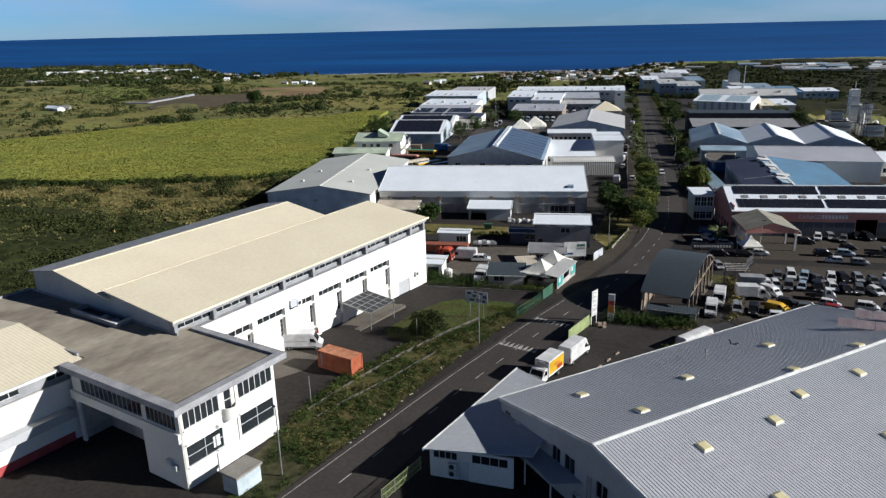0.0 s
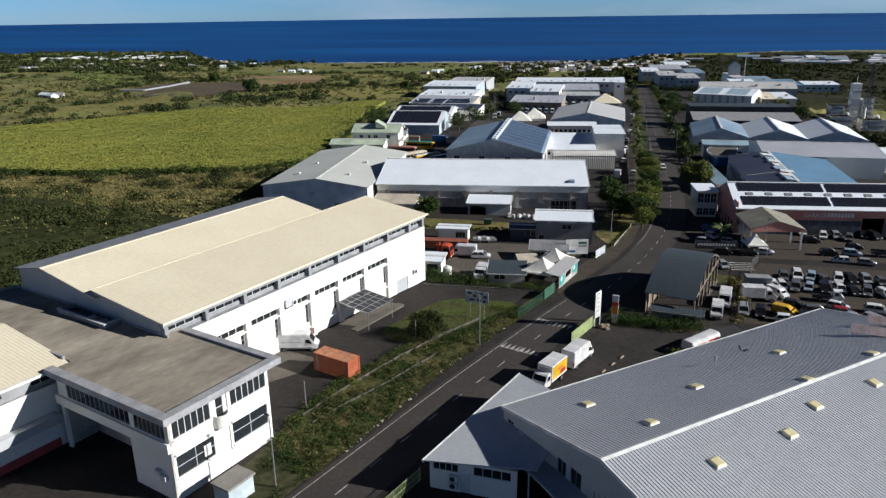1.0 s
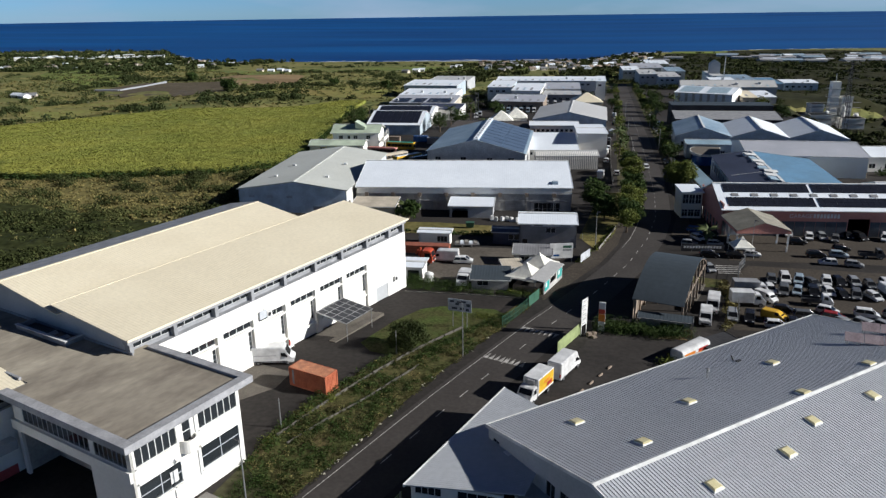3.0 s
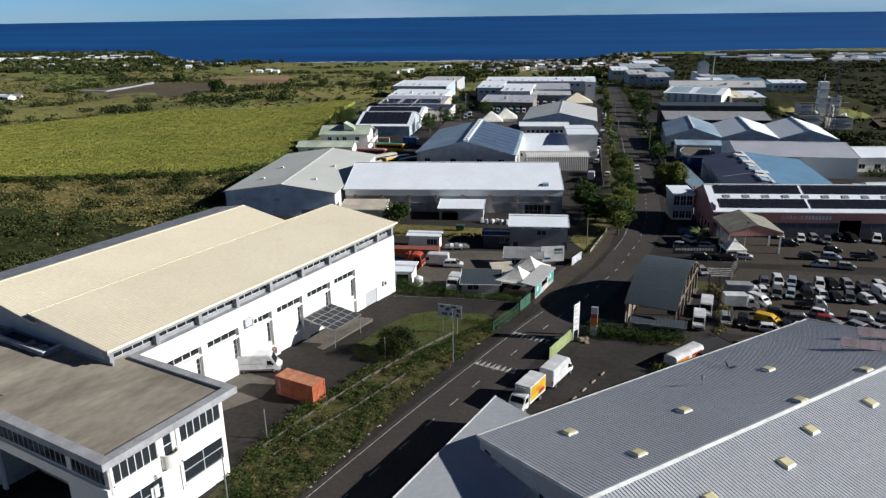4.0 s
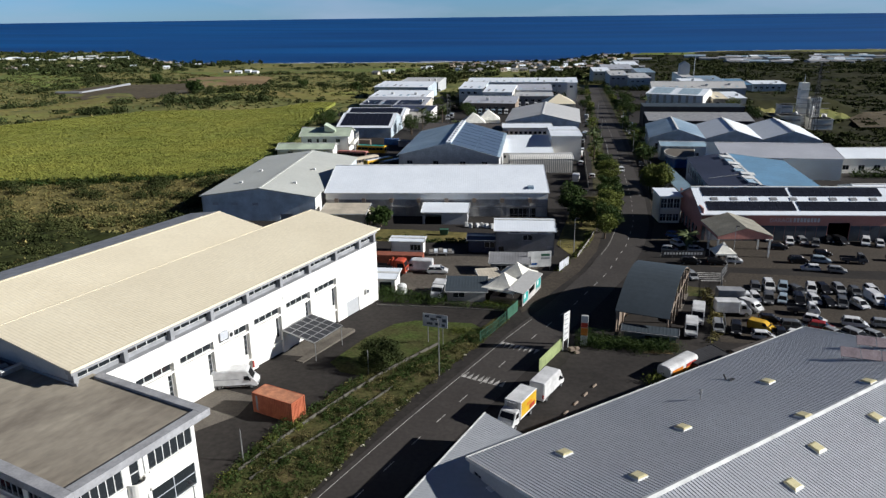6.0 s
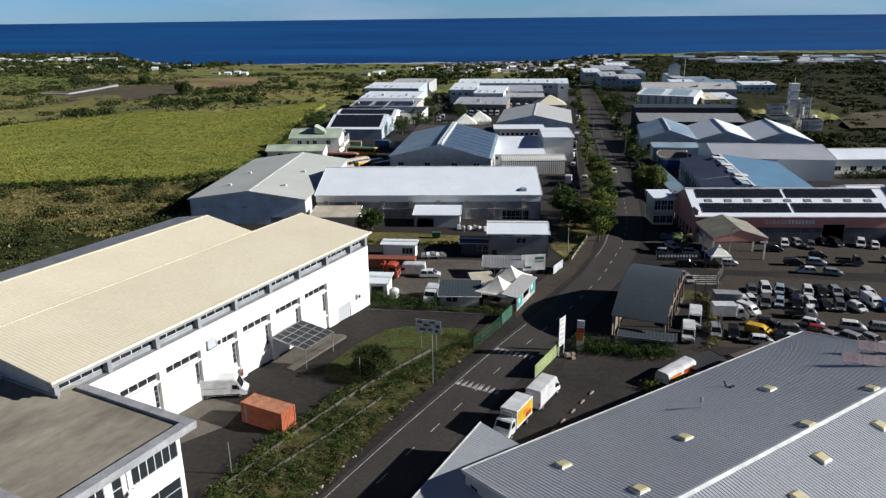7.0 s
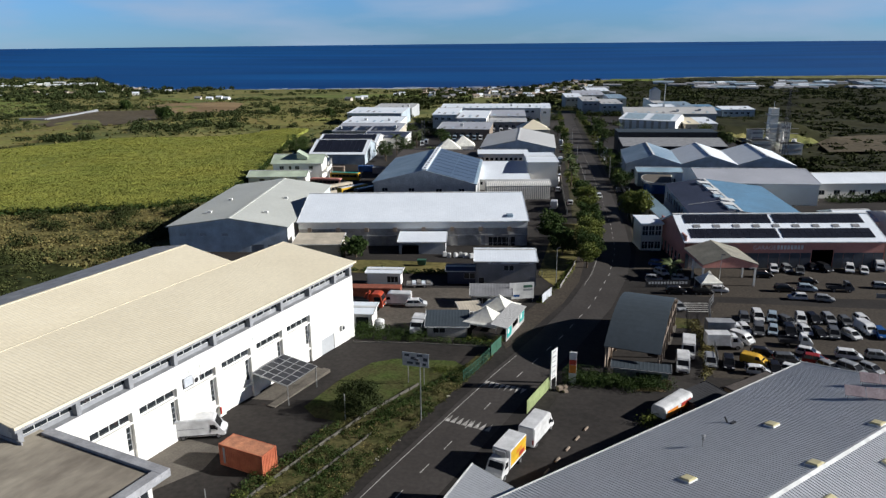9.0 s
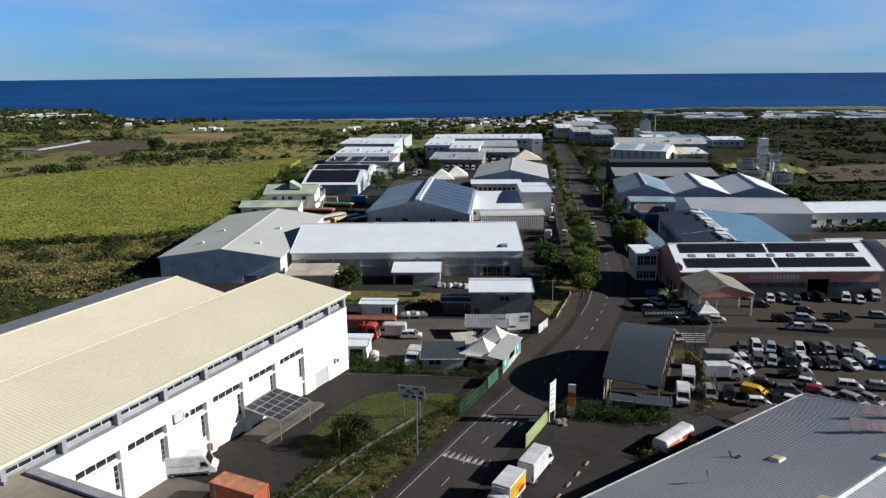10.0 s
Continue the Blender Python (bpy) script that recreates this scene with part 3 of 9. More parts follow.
def road_ribbon():
    bm = fresh()
    prev = None
    for i, (x, y) in enumerate(ROAD_FINE):
        a, b = Vector(ROAD_FINE[max(i - 1, 0)]), Vector(ROAD_FINE[min(i + 1, len(ROAD_FINE) - 1)])
        t = (b - a).normalized()
        n = Vector((t.y, -t.x))
        wl = 3.9
        wr = 3.7
        now = []
        for o in (-wl, 0, wr):
            p = Vector((x, y)) + n * o
            now.append(bm.verts.new((p.x, p.y, G(p.x, p.y) + 0.07)))
        if prev:
            for k in (0, 1):
                bm.faces.new((prev[k], prev[k + 1], now[k + 1], now[k]))
        prev = now
    return tagged(part("road", bm, M["road_asphalt"]), "two-lane asphalt road, straight down to the sea", "road", kind="structure")


ROAD_OB = road_ribbon()


def road_marks():
    bm = fresh()
    near = [p for p in ROAD_FINE if p[1] < 118]
    strip(bm, near, -3.25, 0.10, 0.076)
    ob = part("edge_line", bm, M["paint_line"], ROAD_OB)
    pts = resample(ROAD, 0.5)
    i = 6
    while i + 7 < len(pts):
        if pts[i][1] < 420 and not (88 < pts[i][1] < 92 or 100 < pts[i][1] < 104):
            bm = fresh()
            strip(bm, pts[i:i + 5], 0.0, 0.13, 0.076)
            part("centre_dash", bm, M["paint_line"], ROAD_OB)
        i += 11
    far = [p for p in ROAD_FINE if 150 < p[1] < 330]
    bm = fresh()
    strip(bm, far, -3.5, 0.10, 0.076)
    part("edge_line", bm, M["paint_line"], ROAD_OB)


road_marks()


def hump_teeth(x, y, n, away):
    """A row of painted triangles across the road."""
    d = Vector((0.335, 0.942))
    c = Vector((d.y, -d.x))
    for i in range(n):
        bm = fresh()
        p = Vector((x, y)) + c * (0.78 * i)
        tri = [p, p + c * 0.66, p + c * 0.33 + d * 1.75 * away]
        lo = [bm.verts.new((q.x, q.y, G(q.x, q.y) + 0.074)) for q in tri]
        hi = [bm.verts.new((q.x, q.y, G(q.x, q.y) + 0.084)) for q in tri]
        bm.faces.new(hi if away < 0 else hi[::-1])
        for k in range(3):
            bm.faces.new((lo[k], lo[(k + 1) % 3], hi[(k + 1) % 3], hi[k]))
        bmesh.ops.recalc_face_normals(bm, faces=bm.faces[:])
        part("painted_tooth", bm, M["paint_line"], ROAD_OB)


hump_teeth(-16.3, 94.4, 8, 1)
hump_teeth(-12.2, 106.6, 8, -1)

# verge between the road and the yard: grass with two low concrete walls
VERGE_ROAD = [(-30.4, 58), (-28.2, 64.7), (-25.6, 73), (-22.9, 83.3), (-19.2, 94.6), (-15.4, 105.2), (-11.9, 115.5)]
VERGE_YARD = [(-14.2, 116), (-16, 110.5), (-19.5, 104), (-26.5, 95), (-29.8, 92.2), (-31.4, 87.5), (-33.3, 82), (-35.2, 79), (-37.0, 70.8), (-37.2, 64)]
drape("verge", VERGE_ROAD + VERGE_YARD, M["grass"], 0.08, 4, "overgrown grass verge beside the road", "verge")
drape("verge", [(-30.4, 57.9), (-31.8, 53.0), (-33.4, 49.5), (-36.4, 50.6), (-38.0, 57.0), (-37.2, 63.9)], M["verge_soil"], 0.075, 4, "bare soil and weeds beside the office", "verge")
drape("lawn", [(-34.9, 95.5), (-32.5, 104.4), (-29.5, 110.5), (-26.5, 112.4), (-17.5, 112.8), (-15.6, 110.9), (-19.5, 103.5), (-26.3, 94.8), (-29.6, 92.4), (-32.5, 92.9)], M["lawn_green"], 0.085, 4, "small rough lawn in the yard", "lawn")
drape("bank", [(-64, 164), (-64, 158), (-40, 156), (-22, 159), (-20, 166), (-40, 167)], M["dry_grass"], 0.06, 6, "strip of dry grass below the white warehouse", "grass strip")
drape("transport_yard", [(-41, 126.5), (-24, 126.2), (-17, 130), (-10.8, 137), (-8.2, 145), (-20, 148.5), (-42, 146.5)], M["pale_gravel"], 0.062, 5, "pale worn gravel of the transport yard", "yard")
drape("pavement", [(-10.2, 118.5), (-6.2, 128), (-1.0, 142), (2.4, 156), (4.6, 176), (6.0, 206), (2.0, 206), (0.6, 176), (-2.2, 156), (-5.6, 142), (-9.0, 132), (-11.4, 124)], M["gravel"], 0.06, 5, "worn gravel strip beside the road", "pavement")
drape("pavement", [(17.8, 165), (19.5, 182), (20.2, 209), (20.2, 330), (17.8, 330), (17.6, 209), (16.4, 182), (14.0, 165)], M["gravel"], 0.06, 8, "worn pavement along the road", "pavement")
drape("car_lot", [(19.5, 112), (58, 112), (72, 132), (70, 146.0), (27, 146.0), (21.5, 134)], M["gravel"], 0.06, 6, "brown gravel car lot", "car lot")
drape("forecourt", [(24, 149), (76, 153), (76, 176), (25, 168)], M["gravel"], 0.06, 6, "worn concrete forecourt of the garage", "forecourt")
drape("roadside_grass", [(-1.8, 150), (1.8, 166), (3.6, 186), (4.6, 214), (-1, 214), (-4, 186), (-6, 160)], M["dry_grass"], 0.075, 6, "dry grass strip under the avenue trees", "grass strip")
drape("roadside_grass", [(13.4, 131), (20.2, 131.5), (21, 136), (15, 137.5)], M["grass"], 0.065, 5, "patch of grass beside the parking place", "grass strip")

# planted strips along both sides of the long road
drape("roadside_strip", [(17.6, 182), (18.2, 209), (18.4, 330), (17.2, 470), (15.2, 640), (19.2, 640), (22.0, 470), (23.6, 335), (22.6, 209), (21.6, 184)], M["verge_soil"], 0.065, 12, "dry soil and weeds along the road", "verge")
drape("roadside_strip", [(7.6, 215), (7.6, 330), (6.2, 470), (4.4, 640), (0.0, 640), (2.0, 470), (2.4, 330), (2.6, 216)], M["verge_soil"], 0.065, 12, "weedy strip beside the road", "verge")
drape("parking", [(-8.6, 82.0), (-5.6, 92.5), (-2.4, 102.5), (0.2, 108.2), (13.0, 110.8), (18.6, 108.6), (12.0, 98.0), (0.0, 84.0), (-4.6, 78.6)], M["dark_asphalt"], 0.055, 5, "dark asphalt parking place beside the grey warehouse", "parking")
drape("yard_apron", [(-50.5, 74.6), (-49.0, 81.6), (-46.4, 86.0), (-40.9, 84.6), (-41.1, 80.0), (-44.3, 76.0), (-47.0, 70.5)], M["paving"], 0.06, 5, "paler concrete apron beside the factory", "yard")

# fields and bare soil down to the sea
CANE = [(-380, 172), (-330, 178), (-250, 186), (-180, 193), (-128, 215), (-112, 232), (-118, 275), (-132, 330), (-150, 400), (-162, 472), (-178, 470), (-188, 428), (-215, 410), (-246, 385), (-270, 357), (-282, 318), (-300, 290), (-380, 240)]
drape("cane_field", CANE, M["cane_ground"], 1.9, 12, "bright green sugar cane field", "field", skirt=2.0)
drape("field", [(-461, 576), (-456, 655), (-357, 647), (-298, 549), (-305, 485), (-347, 480)], M["dark_earth"], 0.3, 30, "dark ploughed field", "field")
drape("field", [(-423, 714), (-401, 780), (-323, 743), (-289, 638), (-328, 604), (-358, 650)], M["earth"], 0.3, 30, "ploughed tan field", "field")
drape("field", [(-325, 345), (-380, 420), (-361, 512), (-307, 448), (-290, 380), (-298, 350)], M["meadow_green"], 0.3, 30, "green and yellow grass field", "field")
drape("field", [(-750, 895), (-664, 899), (-477, 653), (-494, 617), (-640, 720)], M["far_field"], 0.3, 40, "far green field", "field")
drape("field", [(-567, 938), (-451, 944), (-344, 860), (-397, 765)], M["far_field"], 0.3, 40, "far green field", "field")
drape("field", [(-480, 975), (-360, 1000), (-120, 1015), (-60, 960), (-200, 900), (-355, 887)], M["far_field"], 0.3, 40, "far green field above the shore", "field")
drape("field", [(-60, 800), (10, 800), (30, 880), (-50, 880)], M["far_field"], 0.3, 40, "far green field", "field")
drape("field", [(-290, 520), (-170, 500), (-150, 560), (-190, 640), (-280, 640)], M["meadow_green"], 0.25, 30, "rough meadow behind the cane", "field")


def bumpy_sheet(name, poly, material, step, low, high, label, category, cell):
    """Closed brushwood seen from far: a sheet of rounded lumps over the ground."""
    xs, ys = [p[0] for p in poly], [p[1] for p in poly]
    nx, ny = int((max(xs) - min(xs)) / step) + 1, int((max(ys) - min(ys)) / step) + 1
    verts, index, faces = [], {}, []
    for i in range(nx):
        for j in range(ny):
            x, y = min(xs) + i * step, min(ys) + j * step
            if inside((x, y), poly):
                x, y = x + step * 0.35 * noise.noise((x, y, 1.0)), y + step * 0.35 * noise.noise((x, y, 9.0))
                n = noise.noise((x / cell, y / cell, 4.0)) + 0.6 * noise.noise((x / cell * 2.7, y / cell * 2.7, 7.0))
                wide = noise.noise((x / cell / 6, y / cell / 6, 3.0))
                index[i, j] = len(verts)
                verts.append((x, y, G(x, y) + low + (high - low) * max(0.0, min(1.0, 0.5 + 0.55 * n + 0.8 * wide))))
    for i, j in index:
        q = [(i, j), (i + 1, j), (i + 1, j + 1), (i, j + 1)]
        if all(k in index for k in q):
            faces.append([index[k] for k in q])
    me = mesh_from(name, verts, faces, M[material])
    me.polygons.foreach_set("use_smooth", [True] * len(me.polygons))
    return tagged(new(name, me), label, category, kind="stuff")


VALLEY = [(104, 230), (190, 215), (520, 420), (760, 900), (860, 1300), (640, 1530), (300, 1560), (110, 1480), (62, 1300), (66, 820), (74, 690), (72, 642), (93, 540), (94, 470), (104, 330)]
bumpy_sheet("valley_brush", VALLEY, "valley_shade_green", 3.6, 0.4, 3.0, "dark green brush covering the valley, blackened so bushes above look lit", "bushes", 6.5)
bumpy_sheet("thicket_mass", [(-98, 92), (-96, 122), (-100, 150), (-140, 158), (-230, 164), (-330, 158), (-330, 92)], "thicket_green", 1.6, 0.15, 1.7, "dense dark brush beside the factory", "bushes", 4.5)
drape("field", [(160, 470), (215, 480), (270, 560), (250, 590), (200, 560), (170, 520)], M["dark_earth"], 2.6, 30, "bare earth terraces on the valley side", "field")
drape("field", [(95, 1420), (200, 1420), (210, 1500), (110, 1490)], M["far_field"], 3.0, 40, "far green field by the sea", "field")
drape("dry_meadow", [(-112, 232), (-128, 215), (-180, 193), (-250, 186), (-330, 178), (-330, 160), (-230, 165), (-150, 150), (-105, 140), (-97, 170)], M["dry_grass"], 0.07, 12, "dry brown meadow with bushes", "meadow")


# ---- the white factory with a cream roof ----
D_ANG = 72.02


def cream_factory():
    t = thing("factory", "white factory hall with a cream ribbed metal roof in two tiers", "factory", pose(-52.1, 67.8, 0, 0, 0, D_ANG))
    L = 55.6
    # local: x along the long wall, y across towards the fields; the long wall faces -y
    ends = [6.0, 12.3, 18.6, 24.9, 31.3, 37.8, 44.2]
    recess = [(e - 5.35, e) for e in ends]
    bm = fresh()
    wall_cells(bm, Matrix(), L, -3.0, 9.4, 0.7, [(a, b, -3.0, 6.8) for a, b in recess] + [(46.6, 50.0, -3.0, 1.7)])
    box(bm, 0, L, 0.7, 0.9, -3.0, 9.4)
    part("wall", bm, M["white_wall"], t)
    for a, b in recess:
        bm = fresh()
        wall_cells(bm, Matrix.Translation((a, 0.42, 0)), b - a, -3.0, 6.8, 0.2, [(0.15, b - a - 0.15, 5.75, 6.65), (b - a - 0.75, b - a - 0.2, 2.2, 5.1)])
        part("bay_panel", bm, M["white_wall"], t)
        bm = fresh()
        box(bm, a, b, 0.0, 0.42, 5.45, 5.66)
        part("sill", bm, M["white_wall"], t)
        window(t, Matrix.Translation((a, 0.42, 0)), 0.15, b - a - 0.15, 5.75, 6.65, 4, 1, "trim_white")
        window(t, Matrix.Translation((a, 0.42, 0)), b - a - 0.75, b - a - 0.2, 2.2, 5.1, 1, 4, "trim_grey")
        if 24 < b < 46:
            bm = fresh()
            box(bm, a, b, 0.1, 0.42, 1.3, 1.55)
            part("ledge", bm, M["white_wall"], t)
    bm = fresh()
    box(bm, 46.6, 50.0, 0.13, 0.2, -1.4, 1.7)
    door = part("roller_door", bm, M["grey_wall"], t, "closed grey roller door")
    for i in range(9):
        bm = fresh()
        box(bm, 46.62, 49.98, 0.09, 0.129, -1.36 + 0.34 * i, -1.06 + 0.34 * i)
        part("slat", bm, M["grey_wall"], door)
    # clerestory band under the eave
    posts = [0.2, 6.3, 12.7, 19.0, 25.3, 31.9, 38.2, 44.7, 51.0, 55.2]
    holes = []
    for a, b in zip(posts, posts[1:]):
        holes.append((a + 0.55, b - 0.12, 9.95, 10.55))
    bm = fresh()
    wall_cells(bm, Matrix.Translation((0, 0.75, 0)), L, 9.38, 11.55, 0.2, holes)
    part("clerestory_wall", bm, M["trim_grey"], t)
    for h in holes:
        window(t, Matrix.Translation((0, 0.75, 0)), *h, 4, 1, "trim_white")
    for p in posts:
        bm = fresh()
        box(bm, p - 0.2, p + 0.32, 0.05, 0.76, 9.4, 11.4)
        part("post", bm, M["trim_grey"], t)
    bm = fresh()
    box(bm, -0.3, L + 0.2, -0.15, 0.76, 10.95, 11.5)
    part("eave_beam", bm, M["trim_grey"], t)
    bm = fresh()
    box(bm, 0, L, -0.04, 0.78, 9.4, 9.47)
    part("wall_coping", bm, M["trim_grey"], t)
    # roofs: the lower tier, the upper tier and the far slope
    W1, W2, W3 = 13.4, 24.6, 31.6
    bm = fresh()
    ribbed(bm, (-0.6, -0.55, 11.75), (L + 0.3, -0.55, 11.75), (L + 0.3, W1, 13.35), (-0.6, W1, 13.35), 0.42, 0.014)
    part("roof", bm, M["cream_roof"], t)
    bm = fresh()
    ribbed(bm, (-0.6, W1 - 0.9, 12.25), (45.4, W1 - 0.9, 12.25), (45.4, W2, 14.25), (-0.6, W2, 14.25), 0.42, 0.014)
    part("roof", bm, M["cream_roof"], t)
    bm = fresh()
    ribbed(bm, (-0.6, W3, 13.05), (45.4, W3, 13.05), (45.4, W2 + 0.02, 14.25), (-0.6, W2 + 0.02, 14.25), 0.42, 0.014)
    # grey instead of cream: this slope's shade is put into its colour
    part("roof", bm, M["trim_grey"], t, "ribbed slope, greyed for its shade away from the sun")
    for a in ((-0.62, -0.6, -0.5, 11.78, 11.9),):
        bm = fresh()
        box(bm, -0.62, L + 0.32, -0.72, -0.5, 11.55, 11.84)
        part("gutter", bm, M["cream_roof"], t)
    bm = fresh()
    box(bm, -0.62, 45.42, W2 - 0.2, W2 + 0.2, 14.2, 14.28)
    part("ridge_cap", bm, M["cream_roof"], t)
    bm = fresh()
    box(bm, -0.62, L + 0.3, W1 - 0.12, W1 + 0.1, 13.25, 13.38)
    part("ridge_cap", bm, M["cream_roof"], t)
    # end walls
    outline = [(0.95, 9.4), (0.95, 11.75), (W1, 13.2), (W1, 12.1), (W2, 14.05), (W3 - 0.3, 12.85), (W3 - 0.3, -3), (0.95, -3)]
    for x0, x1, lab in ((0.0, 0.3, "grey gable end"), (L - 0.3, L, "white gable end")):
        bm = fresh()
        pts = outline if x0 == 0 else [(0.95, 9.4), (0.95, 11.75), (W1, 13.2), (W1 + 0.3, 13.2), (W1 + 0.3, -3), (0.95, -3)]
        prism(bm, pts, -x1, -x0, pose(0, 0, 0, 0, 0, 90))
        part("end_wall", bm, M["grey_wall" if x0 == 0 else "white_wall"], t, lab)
    bm = fresh()
    prism(bm, [(W1 + 0.3, 12.1), (W2, 14.05), (W3 - 0.3, 12.85), (W3 - 0.3, -3), (W1 + 0.3, -3)], -45.2, -44.9, pose(0, 0, 0, 0, 0, 90))
    part("end_wall", bm, M["white_wall"], t)
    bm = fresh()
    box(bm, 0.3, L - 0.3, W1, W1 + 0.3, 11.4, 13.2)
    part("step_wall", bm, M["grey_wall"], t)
    bm = fresh()
    box(bm, 0.3, 45, W3 - 0.6, W3 - 0.3, -3, 12.8)
    part("wall", bm, M["white_wall"], t)
    # fittings on the long wall
    for x, z in ((20.9, 6.3), (51.6, 1.4)):
        bm = fresh()
        box(bm, x, x + 0.95, -0.42, -0.02, z, z + 0.85)
        rounded(bm, 0.03)
        unit = part("air_conditioner", bm, M["trim_white"], t)
        bm = fresh()
        tube(bm, (x + 0.4, -0.40, z + 0.42), (x + 0.4, -0.45, z + 0.42), 0.3, n=14)
        part("fan_grille", bm, M["grille"], unit)
    bm = fresh()
    box(bm, 19.6, 20.9, -0.3, -0.05, 6.4, 7.5)
    part("window_box", bm, M["bar_pale"], t)
    for x in (22.2, 31.6, 20.4):
        bm = fresh()
        tube(bm, (x, -0.25, 6.6), (x, -0.25, 8.3), 0.03)
        part("mast", bm, M["galvanised"], t)
    bm = fresh()
    tube(bm, (24.95, -0.12, 0.3), (24.95, -0.12, 1.2), 0.13, n=10)
    part("hydrant_box", bm, M["red_paint"], t)
    return t


cream_factory()


def loading_pergola():
    t = thing("pergola", "steel-framed canopy of dark solar panels against the factory wall", "canopy", pose(-52.1, 67.8, -0.5, 0, 0, D_ANG))
    x0, x1, y0, y1, z = 31.0, 37.4, -6.0, -0.3, 3.75
    tilt = Matrix.Translation((0, y1, z)) @ Matrix.Rotation(radians(7), 4, "X") @ Matrix.Translation((0, -y1, -z))
    for x in (x0 + 0.15, x1 - 0.15):
        bm = fresh()
        tube(bm, (x, y0 + 0.2, -0.4), (x, y0 + 0.2, z - 0.75), 0.07)
        part("post", bm, M["galvanised"], t)
    for i in range(6):
        x = x0 + (x1 - x0) * i / 5
        bm = fresh()
        box(bm, x - 0.06, x + 0.06, y0, y1, z - 0.06, z + 0.1, tilt)
        part("rafter", bm, M["metal"], t)
    for j in range(5):
        y = y0 + (y1 - y0) * j / 4
        bm = fresh()
        box(bm, x0, x1, y - 0.05, y + 0.05, z + 0.06, z + 0.13, tilt)
        part("purlin", bm, M["metal"], t)
    for i in range(5):
        for j in range(4):
            a, b = x0 + (x1 - x0) * i / 5, y0 + (y1 - y0) * j / 4
            bm = fresh()
            box(bm, a + 0.08, a + (x1 - x0) / 5 - 0.08, b + 0.07, b + (y1 - y0) / 4 - 0.07, z + 0.04, z + 0.09, tilt)
            part("panel", bm, M["solar_cell"], t)
    bm = fresh()
    box(bm, 29.8, 42.2, -4.6, -3.4, -1.2, 0.35)
    box(bm, 29.8, 42.2, -3.4, 0.0, -1.2, 0.16)
    part("platform", bm, M["paving"], t, "worn concrete loading platform")


loading_pergola()


def office_block():
    t = thing("office_building", "white two-storey office block with a stained flat concrete roof", "office building", pose(-41.1, 51.6, 0, 0, 0, D_ANG))
    LX, LY = 14.0, 19.4
    side = [(0.8, 5.4, 6.85, 9.1), (6.15, 7.1, 6.4, 8.8), (8.1, 13.1, 6.95, 9.1), (0.8, 5.5, 2.5, 4.85), (8.0, 13.0, 2.4, 5.0)]
    bm = fresh()
    wall_cells(bm, Matrix.Translation((0.3, 0.3, 0)), 13.2, -1, 9.3, 0.3, [(a - 0.3, b - 0.3, c, d) for a, b, c, d in side])
    part("wall", bm, M["white_wall"], t)
    for (a, b, c, d), nx, nz, fm in zip(side, (6, 1, 6, 2, 2), (1, 2, 1, 2, 2), ("trim_white", "trim_white", "trim_white", "bar_pale", "bar_pale")):
        window(t, Matrix.Translation((0, 0.3, 0)), a, b, c, d, nx, nz, fm, bar=0.08)
        bm = fresh()
        box(bm, a - 0.1, b + 0.1, 0.12, 0.32, c - 0.16, c - 0.01)
        part("sill", bm, M["white_wall"], t)
    for a, b in ((0.7, 5.6), (7.9, 13.1)):
        bm = fresh()
        box(bm, a, b, 0.02, 0.3, 5.08, 5.24)
        part("sun_ledge", bm, M["white_wall"], t)
    # round balcony
    bm = fresh()
    ring = [(6.6 + 0.95 * math.cos(a), 0.3 - 0.95 * math.sin(a)) for a in [math.pi * i / 12 for i in range(13)]]
    lo = [bm.verts.new((x, y, 5.55)) for x, y in ring]
    hi = [bm.verts.new((x, y, 6.95)) for x, y in ring]
    inn = [bm.verts.new((6.6 + (x - 6.6) * 0.86, 0.3 + (y - 0.3) * 0.86, 6.95)) for x, y in ring]
    fl = [bm.verts.new((6.6 + (x - 6.6) * 0.86, 0.3 + (y - 0.3) * 0.86, 5.75)) for x, y in ring]
    for i in range(12):
        for a, b in ((lo, hi), (hi, inn), (inn, fl)):
            bm.faces.new((a[i + 1], a[i], b[i], b[i + 1]))
    bm.faces.new(lo), bm.faces.new(fl[::-1])
    part("balcony", bm, M["white_wall"], t)
    # the face over the gateway
    front = [(0.9, 5.7, 6.8, 9.15), (6.4, 17.4, 6.8, 9.15), (6.7, 18.5, -1, 5.55)]
    mf = Matrix.Translation((0.3, 0, 0)) @ pose(0, 0, 0, 0, 0, 90) @ pose(0, 0, 0)
    bm = fresh()
    # u runs along +y, the depth towards -x of the turned frame: mirrored with a second turn
    mf = Matrix(((0, 1, 0, 0.3), (1, 0, 0, 0.3), (0, 0, 1, 0), (0, 0, 0, 1)))
    wall_cells(bm, mf, LY - 0.6, -1, 9.3, 0.3, [(a - 0.3, b - 0.3, c, d) for a, b, c, d in front])
    bmesh.ops.recalc_face_normals(bm, faces=bm.faces[:])
    part("wall", bm, M["white_wall"], t)
    for (a, b, c, d), nx in zip(front[:2], (7, 13)):
        window(t, mf, a - 0.3, b - 0.3, c, d, nx, 1, "bar_grey", bar=0.075)
    bm = fresh()
    box(bm, 0.02, 0.32, 0.3, LY, 5.6, 6.7)
    part("spandrel", bm, M["white_wall"], t)
    bm = fresh()
    box(bm, 4.0, 4.3, 6.7, LY, -1, 5.6)
    box(bm, 0.6, 4.0, 6.5, 6.8, -1, 5.6)
    box(bm, 0.6, 13.4, LY - 0.35, LY - 0.05, -1, 9.3)
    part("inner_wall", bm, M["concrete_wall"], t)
    bm = fresh()
